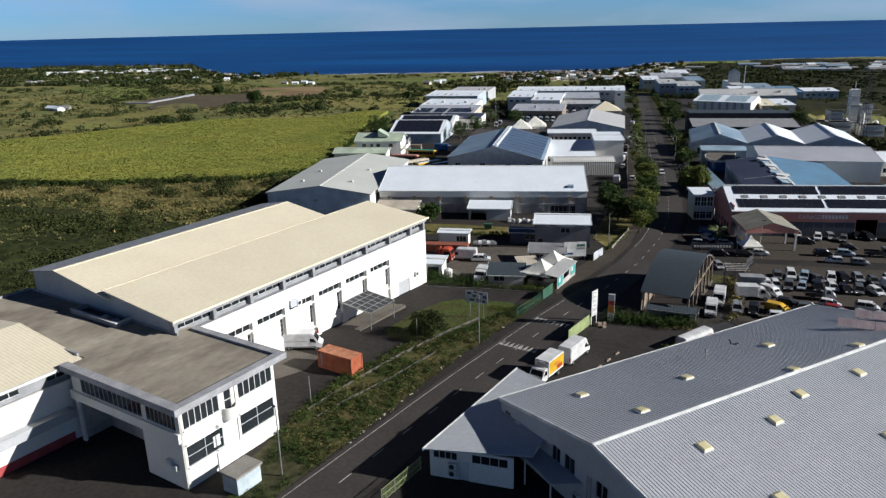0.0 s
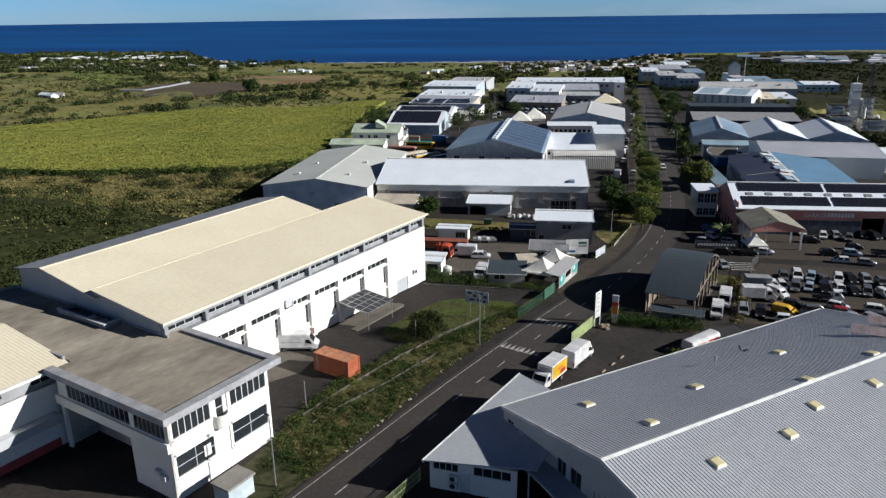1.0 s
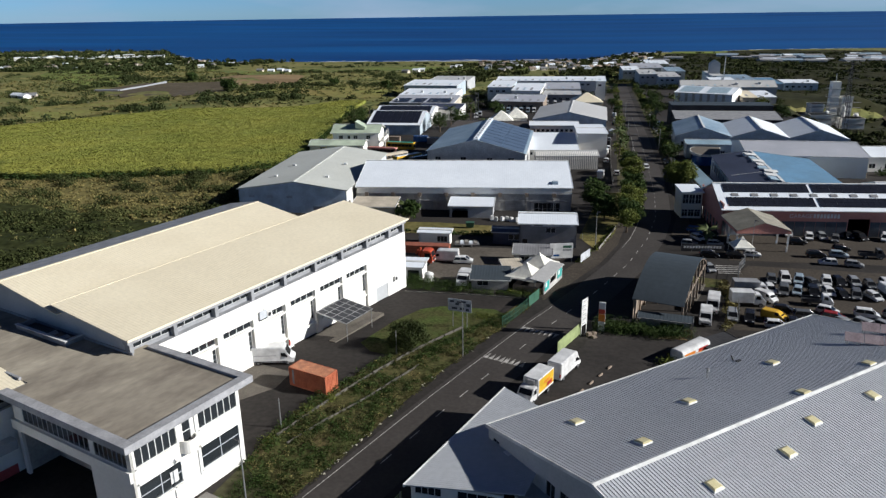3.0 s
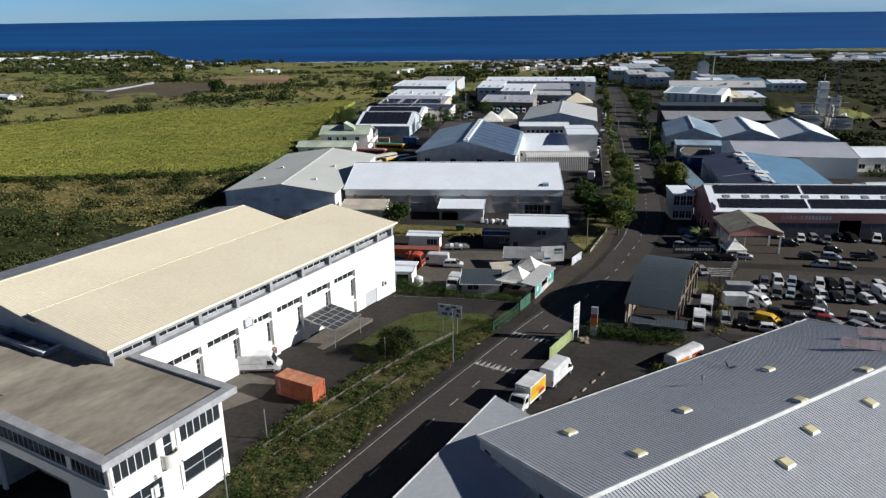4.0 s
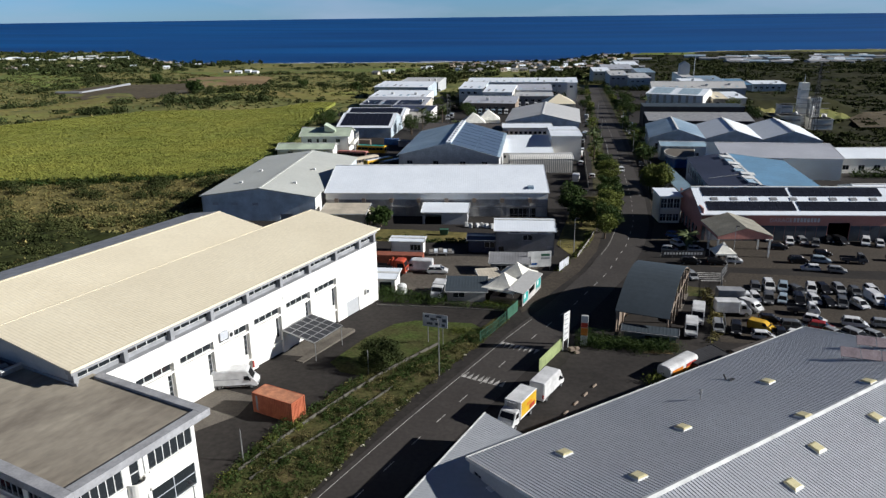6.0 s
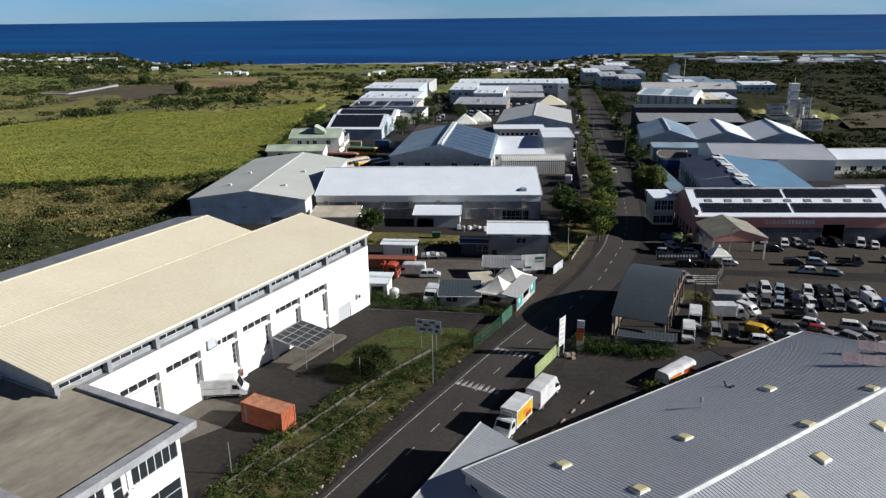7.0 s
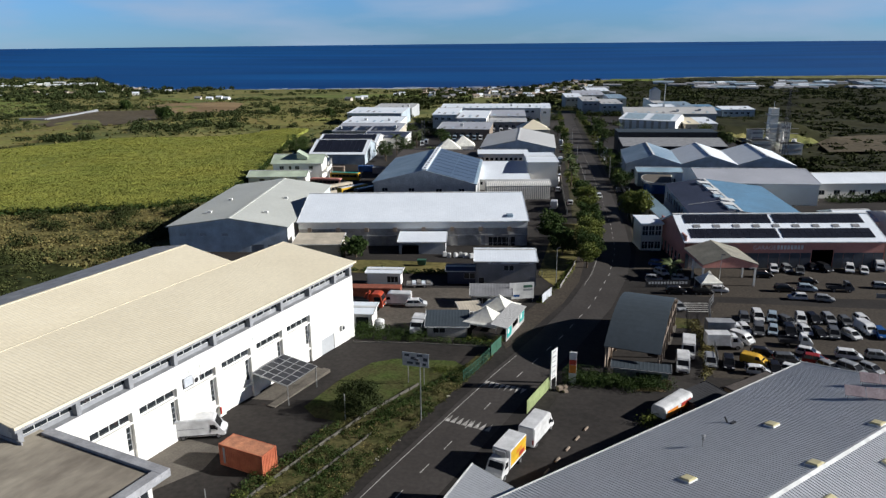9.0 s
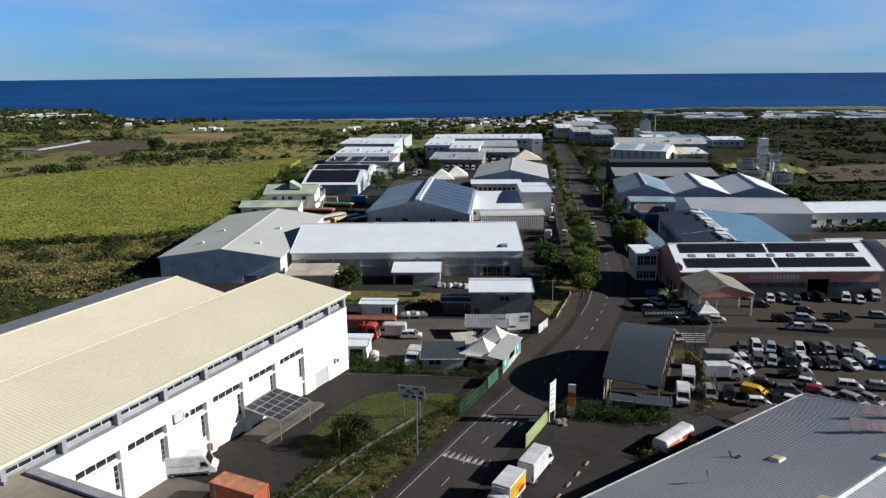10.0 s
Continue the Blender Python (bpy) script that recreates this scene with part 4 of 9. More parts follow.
    box(bm, 13.2, 13.5, 0.6, LY, -1, 9.3)
    part("back_wall", bm, M["white_wall"], t)
    bm = fresh()
    box(bm, 0.6, 13.2, 0.6, LY - 0.4, 5.5, 5.65)
    part("floor_slab", bm, M["concrete"], t)
    for y, zz in ((2.0, 2.6), (1.2, 2.2)):
        bm = fresh()
        box(bm, -0.15, 0.28, y, y + 0.8, zz, zz + 0.6)
        rounded(bm, 0.03)
        part("air_conditioner", bm, M["trim_white"], t)
    bm = fresh()
    for x, z0, z1 in ((7.6, 2.0, 9.2),):
        tube(bm, (x, 0.22, z0), (x, 0.22, z1), 0.05)
    part("downpipe", bm, M["trim_white"], t)
    bm = fresh()
    box(bm, 4.1, 5.0, 0.26, 0.29, 3.0, 4.3)
    part("notice", bm, M["trim_white"], t)
    # the slab with its raised rim; a long wing runs back along the factory's gable
    bm = fresh()
    box(bm, -0.35, 14.6, -0.35, 19.3, 9.3, 9.72)
    box(bm, 2.4, 11.9, 19.3, 48.5, 9.3, 9.72)
    part("roof", bm, M["flat_roof"], t, "brown stained flat concrete roof")
    for x0, x1, y0, y1 in ((-0.6, 0.5, -0.6, 19.6), (13.9, 14.9, -0.6, 15.0), (0.5, 13.9, -0.6, 0.5), (11.9, 12.05, 15.0, 48.7), (2.2, 2.5, 20.6, 48.7), (2.5, 11.9, 48.4, 48.7)):
        bm = fresh()
        box(bm, x0, x1, y0, y1, 9.28, 10.02)
        rounded(bm, 0.02)
        part("parapet", bm, M["roof_rim"], t, "grey concrete roof rim")
    bm = fresh()
    for x0, x1, y0, y1 in ((9.6, 9.85, 24, 34), (9.85, 11.9, 24, 24.25), (9.85, 11.9, 33.75, 34)):
        box(bm, x0, x1, y0, y1, 9.6, 10.3)
    part("light_well_curb", bm, M["roof_rim"], t)
    for x0, x1, y0, y1 in ((9.5, 9.95, 23.8, 34.2), (9.95, 11.9, 23.8, 24.35)):
        bm = fresh()
        box(bm, x0, x1, y0, y1, 10.3, 10.36)
        part("flashing", bm, M["trim_white"], t, "pale metal flashing")
    for i in range(4):
        bm = fresh()
        hexa(bm, [(10.0 + 0.3 * i, 24.8 + 1.1 * i, 9.78), (11.4, 24.6 + 1.2 * i, 9.78), (11.6, 25.5 + 1.2 * i, 9.85), (10.2, 25.6 + 1.1 * i, 9.9), (10.0 + 0.3 * i, 24.8 + 1.1 * i, 9.83), (11.4, 24.6 + 1.2 * i, 9.83), (11.6, 25.5 + 1.2 * i, 9.9), (10.2, 25.6 + 1.1 * i, 9.95)])
        part("loose_sheet", bm, M["bar_pale" if i % 2 else "rust_roof"], t)
    # flat dark sheet stands for the shade down in the pit
    bm = fresh()
    box(bm, 9.85, 11.9, 24.25, 33.75, 9.72, 9.76)
    part("light_well_shade", bm, M["dark_metal"], t)
    bm = fresh()
    box(bm, 2.4, 11.9, 19.5, 48.4, -1, 9.29)
    part("wing", bm, M["white_wall"], t)
    return t


office_block()


def left_hall():
    """The hall with a cream roof beside the courtyard."""
    t = thing("factory_hall", "white hall with a cream ribbed roof and red painted wall base", "factory", pose(-41.1, 51.6, 0, 0, 0, D_ANG))
    X0, X1, Y0, Y1 = -40.0, 2.2, 20.0, 44.0
    m = Matrix(((1, 0, 0, X0), (0, 1, 0, Y0), (0, 0, 1, 0), (0, 0, 0, 1)))
    bm = fresh()
    wall_cells(bm, m, X1 - X0, -1, 7.6, 0.35, [])
    part("wall", bm, M["white_wall"], t)
    for b in ((X0, X1, Y1 - 0.3, Y1, -1, 9.4), (X0, X0 + 0.3, Y0 + 0.36, Y1 - 0.31, -1, 9.4), (X1 - 0.3, X1, Y0 + 0.4, Y1 - 0.31, -1, 9.6)):
        bm = fresh()
        box(bm, *b)
        part("wall", bm, M["white_wall"], t)
    bm = fresh()
    wall_cells(bm, Matrix.Translation((0, 0.5, 0)) @ m, X1 - X0, 7.58, 9.45, 0.2, [(X1 - X0 - 3.9 - 6.3 * i, X1 - X0 - 0.7 - 6.3 * i, 8.1, 8.75) for i in range(5)])
    part("clerestory_wall", bm, M["trim_grey"], t)
    for i in range(5):
        window(t, Matrix.Translation((0, 0.5, 0)) @ m, X1 - X0 - 3.9 - 6.3 * i, X1 - X0 - 0.7 - 6.3 * i, 8.1, 8.75, 3, 1)
    bm = fresh()
    box(bm, X0, X1 - 2.2, Y0 - 0.05, Y0 - 0.002, -1, 1.1)
    part("wall_base", bm, M["red_base"], t, "red painted wall base")
    bm = fresh()
    box(bm, X0, X1 - 2.3, Y0 - 1.2, Y0 - 0.002, 3.4, 4.5)
    part("ledge_canopy", bm, M["grey_wall"], t)
    bm = fresh()
    ribbed(bm, (X0, Y0 - 0.5, 9.55), (X1 + 0.3, Y0 - 0.5, 9.55), (X1 + 0.3, Y0 + 13, 11.2), (X0, Y0 + 13, 11.2), 0.42, 0.014)
    ribbed(bm, (X0, Y1 + 0.5, 9.7), (X1 + 0.3, Y1 + 0.5, 9.7), (X1 + 0.3, Y0 + 13, 11.2), (X0, Y0 + 13, 11.2), 0.42, 0.014)
    part("roof", bm, M["cream_roof"], t)
    bm = fresh()
    box(bm, X0, X1 + 0.3, Y0 - 0.62, Y0 - 0.45, 9.3, 9.62)
    part("gutter", bm, M["trim_white"], t)


left_hall()


# ---- the grey warehouse ----
def grey_warehouse():
    ang = 42.7
    t = thing("warehouse", "long grey warehouse with a ribbed metal gable roof and yellowed skylights", "warehouse", pose(-0.4, 56.4, 0, 0, 0, ang))
    L, HW, ZE, ZR = 53.6, 15.9, 5.6, 8.5
    k = (ZR - ZE) / HW
    for s, lab in ((1, ""), (-1, "")):
        bm = fresh()
        ribbed(bm, (-0.15, s * (HW + 0.2), ZE - 0.04), (L, s * (HW + 0.2), ZE - 0.04), (L, 0, ZR), (-0.15, 0, ZR), 0.36, 0.048)
        part("roof", bm, M["pale_grey_roof"], t)
    bm = fresh()
    prism(bm, [(-0.32, ZR + 0.0), (0.0, ZR + 0.14), (0.32, ZR + 0.0), (0, ZR - 0.02)], -L, 0.15, pose(0, 0, 0, 0, 0, 90))
    part("ridge_cap", bm, M["trim_white"], t, "pale ridge capping")
    for s in (1, -1):
        bm = fresh()
        prism(bm, [(0, ZR - 0.25), (0, ZR + 0.11), (s * (HW + 0.25), ZE + 0.07), (s * (HW + 0.25), ZE - 0.28)], 0.15, 0.27, pose(0, 0, 0, 0, 0, 90))
        part("barge_board", bm, M["trim_white"], t)
        bm = fresh()
        box(bm, -0.2, L, s * (HW + 0.2), s * (HW + 0.36), ZE - 0.22, ZE + 0.02)
        part("gutter", bm, M["trim_white"], t)
        bm = fresh()
        prism(bm, [(0, ZR - 0.25), (0, ZR + 0.11), (s * (HW + 0.25), ZE + 0.07), (s * (HW + 0.25), ZE - 0.28)], -L - 0.1, -L, pose(0, 0, 0, 0, 0, 90))
        part("barge_board", bm, M["trim_white"], t)
    # the gable with windows; u runs from the far eave towards the near one
    m = Matrix(((0, 1, 0, 0), (-1, 0, 0, HW), (0, 0, 1, 0), (0, 0, 0, 1)))
    holes = [(0.8, 1.9, 3.2, 4.6), (9.6, 10.9, 3.2, 5.0), (11.6, 13.2, 3.3, 5.1), (16.4, 18.0, 3.2, 4.9), (21.5, 23.0, 3.2, 4.9)]
    bm = fresh()
    wall_cells(bm, m, 2 * HW, -1, ZE - 0.15, 0.3, holes)
    prism(bm, [(0, ZE - 0.15), (2 * HW, ZE - 0.15), (HW, ZR - 0.15)], 0, 0.3, m)
    part("gable_wall", bm, M["grey_wall"], t)
    for h in holes:
        window(t, m, *h, 2, 1, "trim_grey")
    for u, z in ((3.2, 3.8), (13.4, 1.2), (14.6, 0.6), (17.2, 1.6)):
        bm = fresh()
        box(bm, u, u + 0.85, -0.4, 0, z, z + 0.65, m)
        rounded(bm, 0.03)
        unit = part("air_conditioner", bm, M["trim_white"], t)
        bm = fresh()
        box(bm, u + 0.12, u + 0.62, -0.42, -0.4, z + 0.08, z + 0.56, m)
        part("fan_grille", bm, M["grille"], unit)
    for u in (15.4, 16.0, 16.7):
        bm = fresh()
        tube(bm, m @ Vector((u, -0.25, 1.4)), m @ Vector((u, -0.25, 4.9)), 0.05)
        part("flue_pipe", bm, M["metal"], t)
    bm = fresh()
    box(bm, 0.3, L, HW - 0.3, HW, -1, ZE - 0.15)
    box(bm, 0.3, L, -HW, -HW + 0.3, -1, ZE - 0.15)
    box(bm, L - 0.3, L, -HW + 0.3, HW - 0.3, -1, ZE - 0.15)
    prism(bm, [(-HW, ZE - 0.15), (HW, ZE - 0.15), (0, ZR - 0.15)], -L, -L + 0.3, pose(0, 0, 0, 0, 0, 90))
    part("wall", bm, M["grey_wall"], t)
    # skylight domes
    for x, y in ((6.9, 10.4), (8.5, 2.9), (18.6, 6.6), (33.8, 8.0), (28.4, 0.6), (40.3, 0.9), (9.2, -4.6), (18.8, -4.7), (25.0, -2.9), (34.6, -3.0), (27.5, -11), (37.5, -10.5), (46, -4), (10.5, -12)):
        z = ZR - k * abs(y)
        bm = fresh()
        w, l, h = 0.55, 0.55, 0.2
        mm = Matrix.Translation((x, y, z)) @ Matrix.Rotation(-math.atan(k) * (1 if y > 0 else -1), 4, "X")
        hexa(bm, [mm @ Vector(p) for p in ((-l - 0.12, -w - 0.12, -0.1), (l + 0.12, -w - 0.12, -0.1), (l + 0.12, w + 0.12, -0.1), (-l - 0.12, w + 0.12, -0.1), (-l, -w, h), (l, -w, h), (l, w, h), (-l, w, h))])
        up = part("skylight_curb", bm, M["trim_white"], t)
        bm = fresh()
        hexa(bm, [mm @ Vector(p) for p in ((-l - 0.07, -w - 0.07, h - 0.02), (l + 0.07, -w - 0.07, h - 0.02), (l + 0.07, w + 0.07, h - 0.02), (-l - 0.07, w + 0.07, h - 0.02), (-l * 0.8, -w * 0.8, h + 0.09), (l * 0.8, -w * 0.8, h + 0.09), (l * 0.8, w * 0.8, h + 0.09), (-l * 0.8, w * 0.8, h + 0.09))])
        part("dome", bm, M["skylight"], up, "yellowed plastic dome")
    # vents and masts on the roof
    z = ZR - k * 9.9
    bm = fresh()
    tube(bm, (25.2, 9.9, z - 0.05), (25.2, 9.9, z + 1.0), 0.05)
    tube(bm, (25.2, 9.9, z + 0.7), (25.2, 9.9, z + 1.15), 0.16, 0.1, 10)
    tube(bm, (25.2, 9.9, z + 1.15), (25.2, 9.9, z + 1.25), 0.25, 0.05, 10)
    part("flue", bm, M["galvanised"], t)
    z = ZR - k * 11.5
    bm = fresh()
    tube(bm, (31.6, 11.5, z - 0.05), (31.6, 11.9, z + 0.55), 0.1)
    box(bm, 31.5, 32.2, 10.9, 11.2, z - 0.02, z + 0.25)
    part("roof_vent", bm, M["dark_metal"], t)
    return t


grey_warehouse()


def solar_rack(x, y, n):
    ang = 42.7
    k = 2.9 / 15.9
    lx, ly = (x + 0.4) * math.cos(radians(ang)), 0
    t = thing("solar_rack", "tilted rack of faded reddish solar water panels on the grey roof", "solar panel", pose(-0.4, 56.4, 0, 0, 0, ang) @ Matrix.Translation((x, y, 8.5 - k * abs(y) + 0.06)) @ pose(0, 0, 0, 0, 0, -52), group="solar racks")
    for i in range(n):
        bm = fresh()
        x0 = i * 2.1
        hexa(bm, [(x0, 0, 0.55), (x0 + 2.0, 0, 0.55), (x0 + 2.0, 1.15, 1.25), (x0, 1.15, 1.25), (x0, -0.03, 0.62), (x0 + 2.0, -0.03, 0.62), (x0 + 2.0, 1.12, 1.32), (x0, 1.12, 1.32)])
        part("panel", bm, M["solar_faded"], t)
        bm = fresh()
        for yy, zz in ((0.1, 0.62), (1.05, 1.2)):
            tube(bm, (x0 + 0.3, yy, -0.35), (x0 + 0.3, yy, zz), 0.03, n=6)
            tube(bm, (x0 + 1.7, yy, -0.35), (x0 + 1.7, yy, zz), 0.03, n=6)
        part("leg", bm, M["galvanised"], t)


solar_rack(44.5, 6.2, 3)
solar_rack(49.3, 7.0, 3)


def low_annex():
    """The low wing between the warehouse and the road."""
    t = thing("annex_building", "low white annex with a grey ribbed metal roof", "building", Matrix())
    A, B, C, D = (-11.2, 79.4), (-17.9, 59.2), (-7.4, 58.6), (-3.6, 72.0)
    bm = fresh()
    ribbed(bm, (*B, 3.75), (*A, 3.75), (D[0], D[1], 4.7), (C[0] + 1.0, C[1] + 0.2, 4.7), 0.36, 0.018)
    part("roof", bm, M["pale_grey_roof"], t)
    bm = fresh()
    box(bm, 0, math.hypot(A[0] - B[0], A[1] - B[1]), -0.12, 0.02, 3.5, 3.82, pose(B[0], B[1], 0, 0, 0, math.degrees(math.atan2(A[1] - B[1], A[0] - B[0]))))
    part("gutter", bm, M["trim_white"], t)
    # front wall
    m = pose(-17.3, 60.1, 0, 0, 0, -3)
    holes = [(0.3, 2.9, 2.3, 3.2), (4.5, 8.3, 2.3, 3.3), (3.1, 4.2, -0.5, 2.3)]
    bm = fresh()
    wall_cells(bm, m, 8.9, -0.5, 3.6, 0.25, holes)
    part("wall", bm, M["white_wall"], t)
    for h in holes[:2]:
        window(t, m, *h, 4, 1, "trim_white")
    bm = fresh()
    box(bm, 3.1, 4.2, 0.1, 0.16, -0.5, 2.3, m)
    part("door", bm, M["trim_white"], t)
    bm = fresh()
    ang = math.degrees(math.atan2(A[1] - B[1], A[0] - B[0]))
    wall_cells(bm, pose(B[0] + 0.7, B[1] + 1.0, 0, 0, 0, ang), 19.8, -0.5, 3.6, 0.25, [])
    wall_cells(bm, pose(A[0] - 0.0, A[1] - 0.4, 0, 0, 0, -42), 9.0, -0.5, 3.6, 0.25, [])
    part("wall", bm, M["white_wall"], t)
    for z in (0.5, 1.35):
        bm = fresh()
        box(bm, 2.0, 2.95, -0.42, -0.03, z, z + 0.75, m)
        rounded(bm, 0.03)
        unit = part("air_conditioner", bm, M["trim_white"], t)
        bm = fresh()
        c = m @ Vector((2.4, -0.42, z + 0.38))
        tube(bm, c, c + Vector((0, -0.03, 0)), 0.28, n=14)
        part("fan_grille", bm, M["grille"], unit)
    # entrance canopy against the gable
    bm = fresh()
    hexa(bm, [(-7.9, 61.0, 3.15), (-4.3, 56.6, 3.15), (-0.4, 57.6, 3.15), (-4.4, 64.2, 3.15), (-7.9, 61.0, 3.4), (-4.3, 56.6, 3.4), (-0.4, 57.6, 3.4), (-4.4, 64.2, 3.4)])
    part("canopy", bm, M["grey_wall"], t)
    for p in ((-7.4, 60.7), (-4.4, 57.2)):
        bm = fresh()
        tube(bm, (*p, -0.5), (*p, 3.2), 0.09)
        part("post", bm, M["trim_white"], t)


low_annex()


# ---- buildings of the estate, from near to far ----


def hangar():
    t = shed("hangar", "grey metal hangar with a pale low gable roof", -92.9, 168.0, 5.5, 28.4, 50, 6.9, 8.9, "y", "hangar_wall", "green_grey_roof", [("f", 2.6, 4.2, 4.6, 5.3, 1, 1), ("f", 7.4, 9.0, 4.6, 5.3, 1, 1), ("f", 12.6, 14.2, 4.6, 5.3, 1, 1), ("f", 19.5, 22.6, -1, 2.6, 1, 1, "door"), ("f", 23.6, 26.6, -1, 2.6, 1, 1, "door")], 0.6, ridge_at=0.52, cap="green_grey_roof", category="hangar", pane="bar_pale")
    for x, y in ((7.0, 24), (21.5, 26), (6.5, 10), (21, 9)):
        bm = fresh()
        z = 8.9 - 2.0 * abs(x - 14.7) / 14.7
        box(bm, x - 0.45, x + 0.45, y - 0.4, y + 0.4, z + 0.1, z + 0.6)
        part("roof_vent", bm, M["trim_white"], t)
    # whiter than the other walls: sunlight on this side put into colour
    bm = fresh()
    box(bm, 28.41, 28.5, 0.2, 30, -2, 6.7)
    part("lit_side_cladding", bm, M["white_wall"], t)


hangar()


def white_warehouse():
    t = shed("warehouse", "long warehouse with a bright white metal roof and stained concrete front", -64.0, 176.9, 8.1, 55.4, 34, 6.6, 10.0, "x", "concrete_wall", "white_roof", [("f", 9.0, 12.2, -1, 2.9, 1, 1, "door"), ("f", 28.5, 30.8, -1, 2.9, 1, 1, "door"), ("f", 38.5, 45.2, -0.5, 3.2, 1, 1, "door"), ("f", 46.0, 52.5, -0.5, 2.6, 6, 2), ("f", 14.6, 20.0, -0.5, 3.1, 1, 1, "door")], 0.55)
    bm = fresh()
    box(bm, 0.0, 55.4, -0.16, -0.01, 4.9, 6.35)
    part("fascia_band", bm, M["white_wall"], t, "white band below the eave")
    for i in range(8):
        u = 2.2 + 6.9 * i
        bm = fresh()
        box(bm, u, u + 0.9, -0.5, -0.17, 4.2, 5.2)
        part("bracket", bm, M["rust_roof"], t, "rust-brown bracket")
        bm = fresh()
        box(bm, u + 0.25, u + 0.6, -0.22, -0.005, -1, 4.2)
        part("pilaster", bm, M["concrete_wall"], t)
    bm = fresh()
    box(bm, 50.5, 52.0, 1.5, 3.2, 6.9, 7.7)
    rounded(bm, 0.05)
    part("roof_unit", bm, M["blue_roof"], t)
    bm = fresh()
    box(bm, 0.0, 55.4, -0.3, -0.165, 3.0, 3.2)
    part("cable_tray", bm, M["trim_grey"], t)


white_warehouse()
shed("lean_to_shed", "beige low shed with a pale flat metal roof", -61.6, 166.0, 8.0, 10.6, 8.5, 3.4, 3.8, "x", "beige_wall", "beige_wall", [("f", 1, 4, -0.5, 2.3, 1, 1, "door")], 0.5, ridge_at=0.98, category="shed")
t = shed("storage_shed", "small shed with a white roof and dark open front", -38.4, 172.6, 6.5, 10.8, 7.6, 3.1, 3.5, "x", "grey_wall", "white_roof", [("f", 0.6, 4.6, -0.5, 2.5, 1, 1, "open")], 0.5, ridge_at=0.98, category="shed")


def gable_hall():
    W, D, E1, E2, R = 32.0, 47.0, 7.9, 7.4, 11.7
    t = shed("concrete_hall", "weathered concrete hall with a blue-grey glazed gable roof", -58.6, 231.0, 3.2, W, D, E1, R, "y", "weathered_white", "blue_roof", [("f", 2.6, 4.4, 5.0, 6.1, 2, 1), ("f", 11.0, 12.8, 5.0, 6.1, 2, 1), ("f", 19.6, 21.4, 4.9, 6.0, 2, 1), ("f", 26.6, 28.4, 4.9, 6.0, 2, 1)], 0.8, ridge_at=0.5, eave2=E2, category="hall")
    k = (R - E2) / (W / 2)
    z = lambda x: R - k * (x - W / 2) + 0.2
    for i in range(8):
        y0 = 0.3 + 5.85 * i
        for x0, x1 in ((17.2, 24.2), (24.35, 31.4)):
            bm = fresh()
            hexa(bm, [(x0, y0, z(x0)), (x1, y0, z(x1)), (x1, y0 + 5.5, z(x1)), (x0, y0 + 5.5, z(x0)), (x0, y0, z(x0) + 0.06), (x1, y0, z(x1) + 0.06), (x1, y0 + 5.5, z(x1) + 0.06), (x0, y0 + 5.5, z(x0) + 0.06)])
            part("roof_panel", bm, M["glazed_panel"], t, "dark blue glazed roof panel")
    bm = fresh()
    box(bm, W / 2 - 0.8, W / 2 + 0.8, 0, D, R + 0.1, R + 0.55)
    rounded(bm, 0.05)
    part("ridge_vent", bm, M["white_roof"], t)
    for i in range(10):
        bm = fresh()
        box(bm, W / 2 - 0.3, W / 2 + 0.3, 1.5 + 4.5 * i, 3.0 + 4.5 * i, R + 0.55, R + 0.6)
        part("vent_slot", bm, M["dark_metal"], t)


gable_hall()
shed("brown_shed", "long low shed with a dark brown roof behind the concrete hall", -64.5, 283.5, 2.5, 34, 33, 6.2, 7.0, "x", "rust_roof", "tarred_roof", [], 0.8, category="shed", cap="dark_metal", ridge_at=0.95)


def ribbed_store():
    t = shed("ribbed_store", "store with pale corrugated cladding that curves over into its roof", -24.1, 243.6, 9.5, 20.6, 9, 4.6, 5.6, "x", "trim_grey", "grey_roof", [], 0.8, category="store", gutter=False)
    curve = [(0.0, -2.0), (0.0, 3.6)] + [(1.7 - 1.7 * math.cos(a), 3.6 + 1.7 * math.sin(a)) for a in (0.35, 0.7, 1.05, 1.4)] + [(3.2, 5.5)]
    for i in range(33):
        u = 0.05 + 0.622 * i
        bm = fresh()
        for (v0, z0), (v1, z1) in zip(curve, curve[1:]):
            hexa(bm, [(u, v0 - 0.35, z0), (u + 0.36, v0 - 0.35, z0), (u + 0.36, v0 - 0.12, z0), (u, v0 - 0.12, z0), (u, v1 - 0.35, z1 + 0.1), (u + 0.36, v1 - 0.35, z1 + 0.1), (u + 0.36, v1 - 0.12, z1 + 0.1), (u, v1 - 0.12, z1 + 0.1)])
        part("cladding_rib", bm, M["white_wall"], t)


ribbed_store()
shed("office_wing", "low pale office wing with a sloping roof", -29.5, 261, 6.5, 18.6, 24, 4.2, 6.6, "x", "white_wall", "white_roof", [("f", 1.5 + 3.4 * i, 2.3 + 3.4 * i, 2.3, 3.3, 1, 1) for i in range(5)], 0.8, ridge_at=0.98, category="office")
shed("office_wing", "white two-storey office with a row of small windows", -32.4, 299, 6.5, 19.6, 12, 8.2, 8.9, "x", "white_wall", "white_roof", [("f", 0.9 + 1.9 * i, 2.1 + 1.9 * i, 5.6, 6.7, 1, 1) for i in range(9)], 0.8, category="office")
